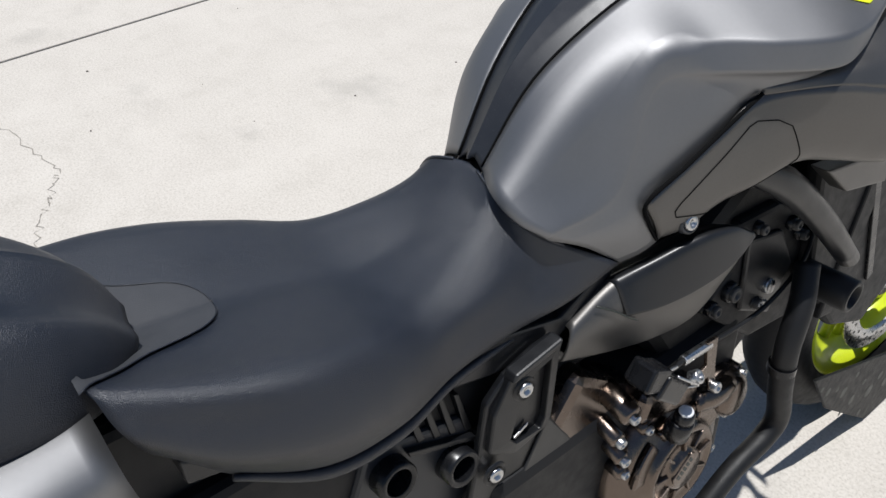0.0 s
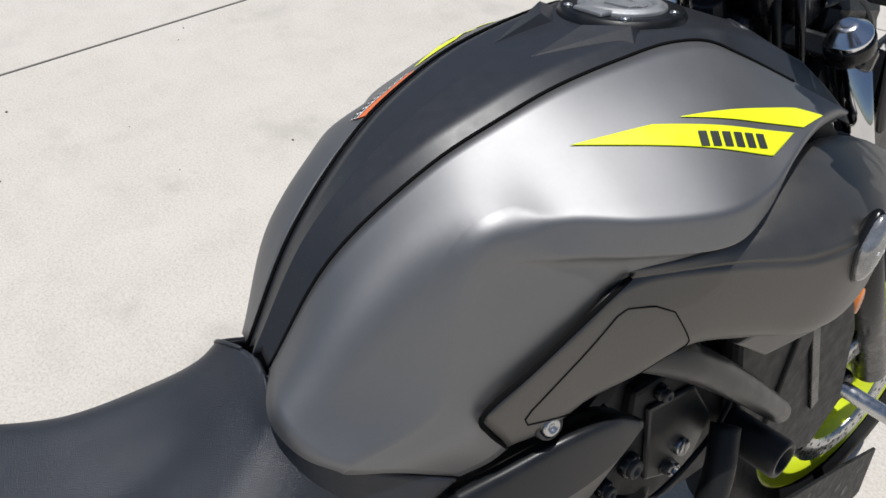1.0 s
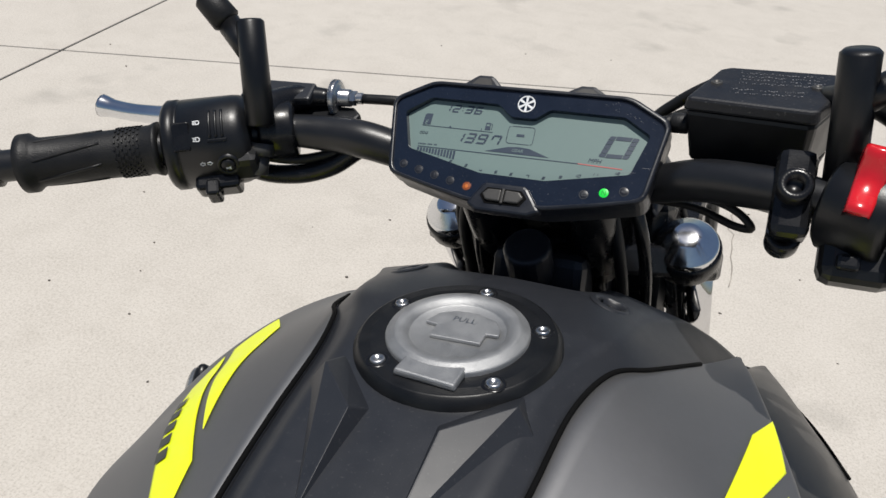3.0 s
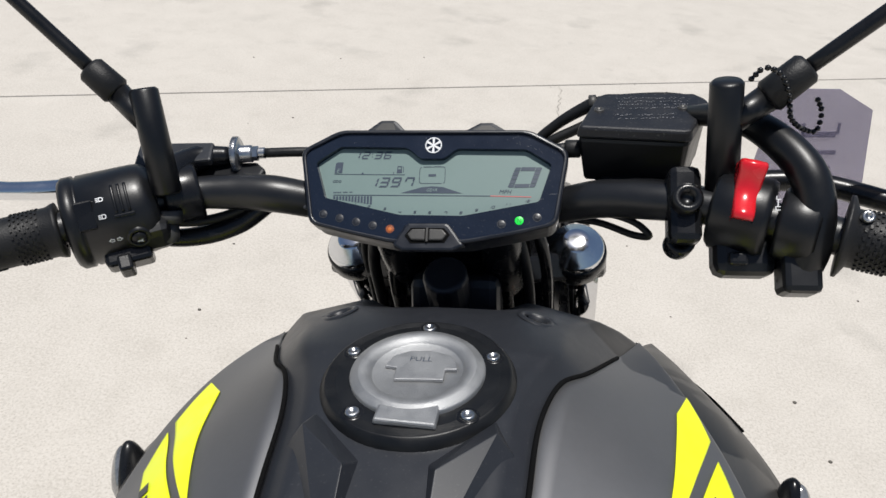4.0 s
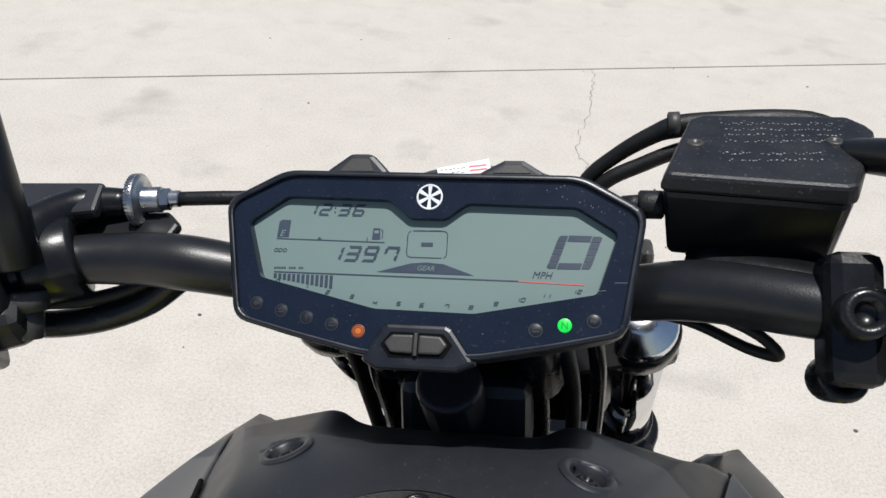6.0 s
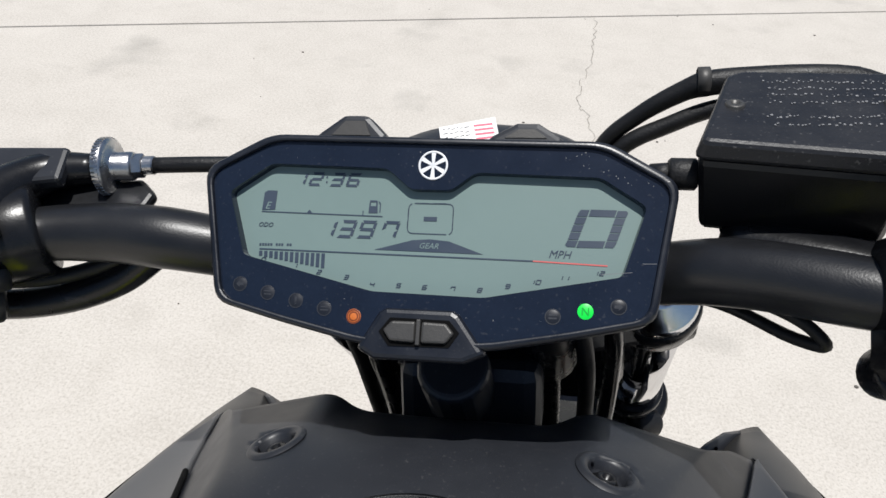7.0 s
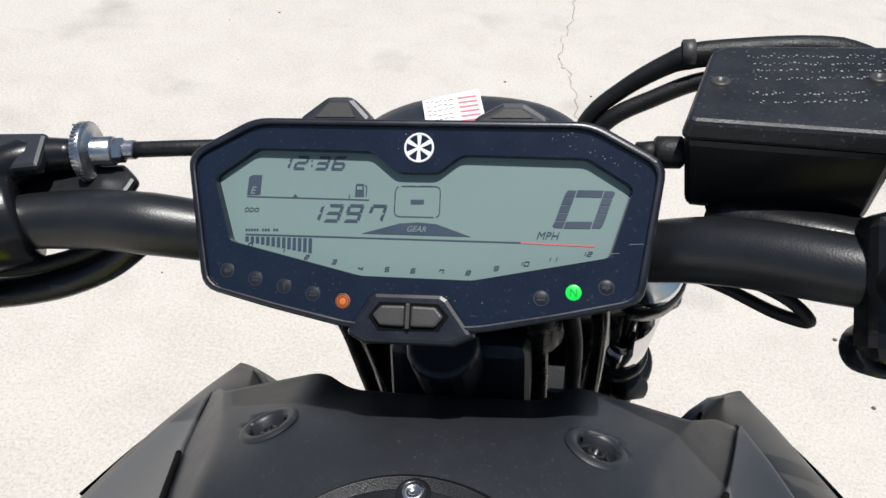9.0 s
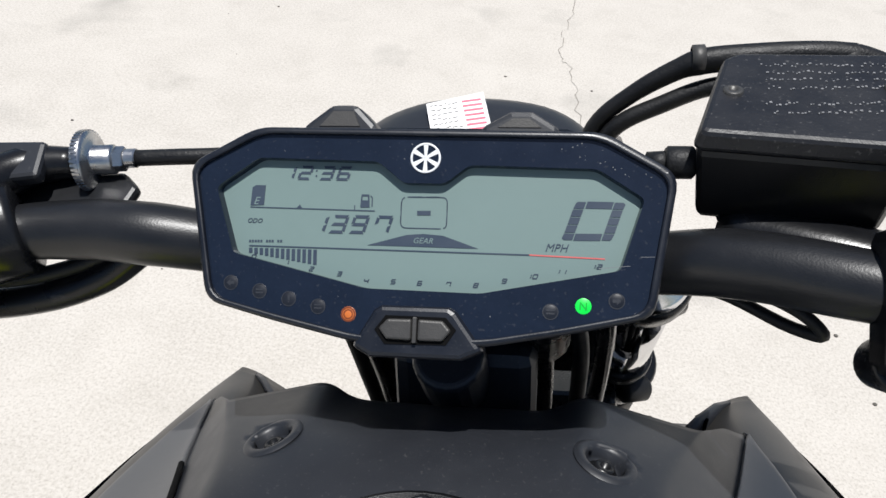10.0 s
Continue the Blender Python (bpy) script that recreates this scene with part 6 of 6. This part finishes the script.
part("lower_web", flat([(0.456, 0.612), (0.490, 0.560), (0.531, 0.472), (0.548, 0.400), (0.44, 0.44), (0.42, 0.55)], 0.1215, 0.004), M_SATIN, plate, smooth=False, bevel=0.003)
for y, z in ((0.416, 0.683), (0.376, 0.588)):
    part("bolt_seat", lathe_bm([(0.009, 0.0), (0.0125, 0.0045), (0.0150, 0.0005)], frame_of((0.1285, y, z), (1, 0, 0)), 24), M_CONTROL, plate)
    bolt(plate, (0.1300, y, z), (1, -0.1, 0.1), 0.0088, 0.0050, M_STEEL)
for y, z in ((0.343, 0.610), (0.268, 0.650)):
    part("mount_ring", lathe_bm([(0.0145, 0.016), (0.0185, 0.018), (0.021, 0.016), (0.022, -0.03), (0.014, -0.03), (0.0145, 0.016)], frame_of((0.105, y, z), (1, 0.05, 0.1)), 28), M_GLOSS, plate, "bare metal-rimmed mount ring")
part("mount_web", flat([(0.25, 0.69), (0.36, 0.66), (0.40, 0.56), (0.33, 0.53), (0.22, 0.62)], 0.080, 0.022), M_BLACK, plate, smooth=False, bevel=0.005)
for k in range(4):
    y = 0.292 + 0.019 * k
    part("frame_fin", flat([(y, 0.722 - 0.008 * k), (y + 0.006, 0.720 - 0.008 * k), (y + 0.020, 0.664 - 0.008 * k), (y + 0.012, 0.664 - 0.008 * k)], 0.088, 0.016), M_CONTROL, plate, smooth=False, bevel=0.001)
part("fin_shelf", flat([(0.288, 0.668), (0.368, 0.634), (0.372, 0.626), (0.290, 0.660)], 0.080, 0.030), M_CONTROL, plate, smooth=False, bevel=0.001)

# ---- engine ----
engine = part("engine_case", joined(box_bm((0.26, 0.46, 0.28), Matrix.Translation((0, 0.60, 0.42))), box_bm((0.22, 0.30, 0.30), Matrix.Translation((0, 0.82, 0.60)) @ pose(0, 0, 0, 35, 0, 0))), M_DEEP, bike, "black engine block", smooth=False, bevel=0.02)
head = part("cylinder_head", flat([(0.775, 0.718), (0.860, 0.712), (0.912, 0.690), (0.985, 0.590), (0.955, 0.480), (0.854, 0.496), (0.800, 0.540), (0.715, 0.614), (0.770, 0.648)], 0.095, 0.030), M_DEEP, engine, "black cylinder head cover", smooth=False, bevel=0.006)
part("head_plate", flat([(0.79, 0.690), (0.87, 0.672), (0.915, 0.60), (0.88, 0.53), (0.80, 0.575)], 0.124, 0.008), M_SATIN, engine, smooth=False, bevel=0.004)
for y, z, r in ((0.772, 0.620, 0.011), (0.835, 0.572, 0.008), (0.894, 0.671, 0.008), (0.922, 0.644, 0.008), (0.735, 0.612, 0.008), (0.81, 0.70, 0.007)):
    part("head_boss", cyl_bm((0.110, y, z), (0.134, y, z), r * 1.3, edge=0.002), M_GLOSS, engine)
    bolt(engine, (0.135, y, z), (1, 0, 0.1), r, 0.005, M_DARKGREY)
part("bright_plug", lathe_bm([(0, 0.002), (0.010, 0.002), (0.011, 0.0), (0.011, -0.01)], frame_of((0.136, 0.858, 0.590), (1, 0, 0.2)), 20), M_STEEL, engine, "bright round plug")
bolt(engine, (0.136, 0.842, 0.568), (1, -0.3, 0.2), 0.0095, 0.006, M_STEEL)

CL = frame_of((0.130, 0.655, 0.418), (1, 0, 0.06)) @ Matrix.Diagonal((0.88, 0.88, 1, 1))
clutch = part("clutch_cover", lathe_bm([(0, 0.052), (0.030, 0.052), (0.034, 0.049), (0.037, 0.044), (0.060, 0.044), (0.064, 0.047), (0.070, 0.047), (0.074, 0.043), (0.078, 0.036), (0.090, 0.034), (0.094, 0.030), (0.106, 0.028), (0.115, 0.020), (0.121, 0.008), (0.124, -0.03)], CL, 72), M_BRONZE, bike, "dark bronze painted clutch cover")
for k in range(10):
    a = 2 * math.pi * k / 10 + 0.2
    p = CL @ Vector((0.114 * math.cos(a), 0.114 * math.sin(a), 0.014))
    part("bolt_lug", cyl_bm(p - Vector((0.02, 0, 0)), p + Vector((0.012, 0, 0)), 0.0105, edge=0.003), M_BRONZE, clutch)
    bolt(clutch, p + Vector((0.012, 0, 0)), (1, 0, 0.06), 0.0066, 0.005, M_STEEL)
for k in range(9):
    a = radians(10 + 40 * k)
    m = CL @ Matrix.Rotation(a, 4, "Z") @ Matrix.Translation((0.050, 0, 0.045))
    part("cover_rib", box_bm((0.028, 0.0055, 0.008), m), M_BRONZE, clutch, smooth=False, bevel=0.002)
# swept raised panels on the cover
for a0, a1, r0, r1 in ((20, 62, 0.076, 0.102), (70, 118, 0.076, 0.102), (126, 170, 0.076, 0.102)):
    pts = [(r1 * math.cos(radians(a0 + (a1 - a0) * j / 8)), r1 * math.sin(radians(a0 + (a1 - a0) * j / 8))) for j in range(9)]
    pts += [(r0 * math.cos(radians(a1 - (a1 - a0) * j / 8)), r0 * math.sin(radians(a1 - (a1 - a0) * j / 8))) for j in range(9)]
    part("cover_panel", plate_bm(pts, 0.009, CL @ Matrix.Translation((0, 0, 0.030)), 0.97), M_BRONZE, clutch, smooth=False, bevel=0.003)
part("cover_badge", plate_bm([(-0.024, -0.010), (0.024, -0.010), (0.028, 0), (0.024, 0.010), (-0.024, 0.010), (-0.028, 0)], 0.004, CL @ Matrix.Rotation(radians(35), 4, "Z") @ Matrix.Translation((0, 0.014, 0.050))), M_BRONZE, clutch, smooth=False, bevel=0.001)
for k in range(5):
    part("cast_mark", box_bm((0.0055, 0.008, 0.0010), CL @ Matrix.Rotation(radians(35), 4, "Z") @ Matrix.Translation((-0.016 + 0.008 * k, 0.014, 0.0542))), M_INK, clutch, smooth=False)
pump = part("pump_cover", lathe_bm([(0, 0.044), (0.022, 0.044), (0.028, 0.041), (0.034, 0.032), (0.038, 0.012), (0.040, -0.03)], frame_of((0.124, 0.775, 0.455), (1, 0.1, 0.1)), 40), M_BRONZE, bike, "bronze water pump cover")
for k in range(3):
    a = 2 * math.pi * k / 3 + 0.6
    p = Vector((0.148, 0.775 + 0.037 * math.cos(a), 0.455 + 0.037 * math.sin(a)))
    part("bolt_lug", cyl_bm(p - Vector((0.03, 0, 0)), p, 0.010, edge=0.003), M_BRONZE, pump)
    bolt(pump, p, (1, 0.1, 0.1), 0.0072, 0.008, M_STEEL)
part("cast_bridge", tube_bm([(0.150, 0.690, 0.500), (0.160, 0.725, 0.492), (0.156, 0.765, 0.486)], [0.018, 0.014, 0.013], 14, 4), M_BRONZE, clutch)
for q, rad in (((0.162, 0.555, 0.571), 0.0160), ((0.158, 0.552, 0.498), 0.0110), ((0.156, 0.543, 0.535), 0.0120)):
    p = Vector(q) - Vector((0.050, -0.004, -0.010))
    part("case_boss", cyl_bm(p, q, rad, rad * 0.92, 24, 0.003), M_BRONZE, clutch)
    bolt(clutch, Vector(q) + Vector((0.002, 0, 0)), (1, 0, -0.1), 0.0070, 0.005, M_STEEL)
part("case_shelf", box_bm((0.06, 0.19, 0.12), Matrix.Translation((0.095, 0.545, 0.535)) @ pose(0, 0, 0, -38, 0, 0)), M_BRONZE, clutch, smooth=False, bevel=0.014)
part("cover_step", box_bm((0.055, 0.12, 0.045), Matrix.Translation((0.128, 0.640, 0.532)) @ pose(0, 0, 0, -20, 0, 0)), M_BRONZE, clutch, smooth=False, bevel=0.012)
sensor = part("clutch_actuator", joined(box_bm((0.050, 0.055, 0.030), Matrix.Translation((0.165, 0.585, 0.612)) @ pose(0, 0, 0, -42, 0, 0)), box_bm((0.030, 0.035, 0.030), Matrix.Translation((0.172, 0.560, 0.640)) @ pose(0, 0, 0, -30, 0, 0))), M_GLOSS, bike, "black clutch actuator and connector", smooth=False, bevel=0.004)
part("bright_clip", tube_bm([(0.190, 0.585, 0.636), (0.198, 0.602, 0.622), (0.196, 0.618, 0.606), (0.186, 0.612, 0.600)], 0.0016, 8, 4), M_STEEL, sensor)
bolt(sensor, (0.190, 0.622, 0.612), (0.7, 0.3, 0.6), 0.0085, 0.006, M_STEEL)
filler = part("oil_plug", joined(cyl_bm((0.172, 0.630, 0.500), (0.180, 0.628, 0.532), 0.0165, 0.0150, 24, 0.002), cyl_bm((0.180, 0.628, 0.530), (0.183, 0.627, 0.548), 0.0125, 0.0115, 24, 0.002)), M_GLOSS, bike, "black plug with a bright cap")
part("plug_top", cyl_bm((0.183, 0.627, 0.547), (0.1835, 0.6268, 0.551), 0.0088, edge=0.001), M_WHITE, filler)
part("actuator_cable", tube_bm([(0.172, 0.570, 0.632), (0.168, 0.600, 0.6165), (0.163, 0.640, 0.611), (0.160, 0.690, 0.602), (0.158, 0.745, 0.593), (0.158, 0.816, 0.594), (0.150, 0.909, 0.626), (0.13, 0.95, 0.68)], 0.0031, 10, 6), M_RUBBER, bike, "black cable with bright ferrule")
part("cable_ferrule", joined(cyl_bm((0.1715, 0.575, 0.629), (0.1665, 0.618, 0.6135), 0.0022), cyl_bm((0.164, 0.632, 0.612), (0.160, 0.690, 0.602), 0.0062, n=10, edge=0.001)), M_STEEL, bike, smooth=False)
part("cable_stay", flat([(0.678, 0.612), (0.700, 0.610), (0.706, 0.560), (0.716, 0.520), (0.702, 0.520), (0.694, 0.548), (0.660, 0.548), (0.662, 0.560), (0.686, 0.572)], 0.160, 0.005), M_BRONZE, bike, "bronze cable stay", smooth=False, bevel=0.001)
bolt(bike, (0.167, 0.710, 0.524), (1, 0, 0.2), 0.008, 0.006, M_STEEL)
hose = part("coolant_hose", tube_bm([(0.165, 0.885, 0.630), (0.182, 0.858, 0.590), (0.190, 0.832, 0.530), (0.192, 0.838, 0.460), (0.192, 0.854, 0.385), (0.190, 0.832, 0.360), (0.188, 0.770, 0.342), (0.186, 0.700, 0.300)], [0.016, 0.0165, 0.0165, 0.0165, 0.0165, 0.016, 0.015, 0.015], 20, 7), M_RUBBER, bike, "thick black coolant hose")
part("hose_clamp", joined(lathe_bm([(0.0172, -0.006), (0.0188, -0.006), (0.0188, 0.006), (0.0172, 0.006)], frame_of((0.1905, 0.830, 0.500), (0, -0.05, 1)), 28), box_bm((0.010, 0.012, 0.014), Matrix.Translation((0.190, 0.852, 0.502)))), M_GLOSS, hose, "black hose clamp", smooth=False)
part("second_hose", tube_bm([(0.160, 0.90, 0.60), (0.165, 0.885, 0.54), (0.168, 0.868, 0.50)], 0.011, 14, 5), M_RUBBER, bike)
# radiator side shroud, lower fork parts
for s in (1, -1):
    side_shield = part("radiator_shroud", flat([(0.905, 0.760), (1.02, 0.800), (1.13, 0.760), (1.235, 0.560), (1.27, 0.400), (1.20, 0.345), (1.08, 0.402), (0.955, 0.545)], 0.120 * s if s > 0 else -0.145, 0.025), M_DEEP, bike, "black radiator side shroud", smooth=False, bevel=0.008)
    part("shield_rib", flat([(1.03, 0.770), (1.045, 0.775), (1.165, 0.470), (1.150, 0.462)], 0.1452 * s if s > 0 else -0.150, 0.005), M_GLOSS, side_shield, smooth=False, bevel=0.001)
    part("reflector", lathe_bm([(0, 0.004), (0.016, 0.004), (0.018, 0)], frame_of((0.134 * s, 1.235, 0.60), (s, 0, 0)) @ Matrix.Diagonal((0.6, 1.3, 1, 1)), 28), M_AMBER_GLASS, bike, "amber side reflector")

# ---- loose things on the bike ----
def on_bike(ob):
    ob.matrix_world = BIKE
    return ob


# wheel chock at the front tyre
SQUARE = [(1.066, 0.295), (1.196, 0.243), (1.373, 0.174), (1.52, 0.110), (1.52, -0.014), (1.38, -0.014), (1.151, 0.172)]
chock = on_bike(new("wheel_chock"))
tagged(chock, "rough black drilled steel chock beside the front tyre", "wheel chock")
part("chock_plate", flat(SQUARE, 0.146, 0.006), M_DEEP, chock, "drilled black side plate", smooth=False, bevel=0.001)
for y, z, rad in ((1.105, 0.250, 0.006), (1.135, 0.225, 0.009), (1.175, 0.205, 0.006), (1.21, 0.175, 0.012), (1.25, 0.195, 0.007), (1.263, 0.121, 0.011), (1.225, 0.110, 0.006), (1.30, 0.145, 0.007), (1.343, 0.093, 0.015), (1.38, 0.112, 0.010), (1.33, 0.040, 0.008), (1.42, 0.070, 0.012), (1.46, 0.095, 0.007)):
    part("drill_hole", lathe_bm([(0, 0), (rad, 0)], frame_of((0.1525, y, z), (1, 0, 0)), 16), M_INK, chock)
tag = on_bike(link("paper_tag", plate_bm([(-0.0175, -0.026), (0.0175, -0.024), (0.0180, 0.010), (-0.0170, 0.006)], 0.0005, Matrix.Translation((-0.0145, 1.150, 1.0590)) @ pose(0, 0, 0, 12, 0, 15)), M_PAPER, smooth=False))
tagged(tag, "white paper tag with red and black writing on the cowl", "paper tag")
rnd = random.Random(3)
tm = Matrix.Translation((-0.0145, 1.150, 1.0590)) @ pose(0, 0, 0, 12, 0, 15)
for r in range(7):
    x, y = 0.003, 0.003 - 0.0040 * r
    part("print_bar", plate_bm([(x + 0.001, y), (x + 0.0125, y), (x + 0.0125, y + 0.0016), (x + 0.001, y + 0.0016)], 0.0002, tm @ Matrix.Translation((0, 0, 0.0005))), M_PINK, tag, smooth=False)
    pieces, x = [], -0.015
    while x < 0.000:
        w = rnd.uniform(0.0012, 0.0030)
        y0 = y + rnd.uniform(-0.0006, 0.0006)
        pieces.append(plate_bm([(x, y0), (x + w, y0 + 0.0004), (x + w, y0 + 0.0009), (x, y0 + 0.0005)], 0.0002, tm @ Matrix.Translation((0, 0, 0.0005))))
        x += w + 0.0009
    part("pen_line", joined(*pieces), M_INK, tag, smooth=False)

sleeve = on_bike(link("plastic_card", plate_bm([(-0.037, -0.046), (0.044, -0.050), (0.040, 0.030), (0.018, 0.044), (-0.020, 0.045)], 0.0012, Matrix.Translation((0.2435, 1.020, 1.110)) @ pose(0, 0, 0, 84, 0, 0)), M_FILM, smooth=False))
tagged(sleeve, "clear tinted plastic card hanging from a bead chain", "plastic card")
for x0, y0, x1, y1 in ((-0.002, 0.012, 0.020, 0.016), (-0.002, 0.012, 0.000, 0.022), (0.020, 0.014, 0.022, 0.022), (0.004, 0.000, 0.022, 0.003), (0.004, -0.010, 0.020, -0.008)):
    part("print_bar", plate_bm([(x0, y0), (x1, y0), (x1, y1), (x0, y1)], 0.0003, Matrix.Translation((0.2435, 1.0185, 1.110)) @ pose(0, 0, 0, 84, 0, 0)), M_FILM, sleeve, smooth=False)
beads = bmesh.new()
path = curve_through([(0.188, 0.955, 1.187), (0.193, 0.950, 1.195), (0.203, 0.952, 1.190), (0.210, 0.955, 1.176), (0.214, 0.958, 1.162), (0.224, 0.965, 1.152), (0.234, 0.972, 1.148), (0.236, 0.975, 1.158), (0.231, 0.972, 1.168)], 12)
last = None
for p in path:
    p = Vector(p)
    if last is None or (p - last).length > 0.0036:
        bmesh.ops.create_icosphere(beads, subdivisions=1, radius=0.0019, matrix=Matrix.Translation(p))
        last = p
tagged(on_bike(link("bead_chain", beads, M_GLOSS)), "black bead chain looped round the mirror stem", "chain")
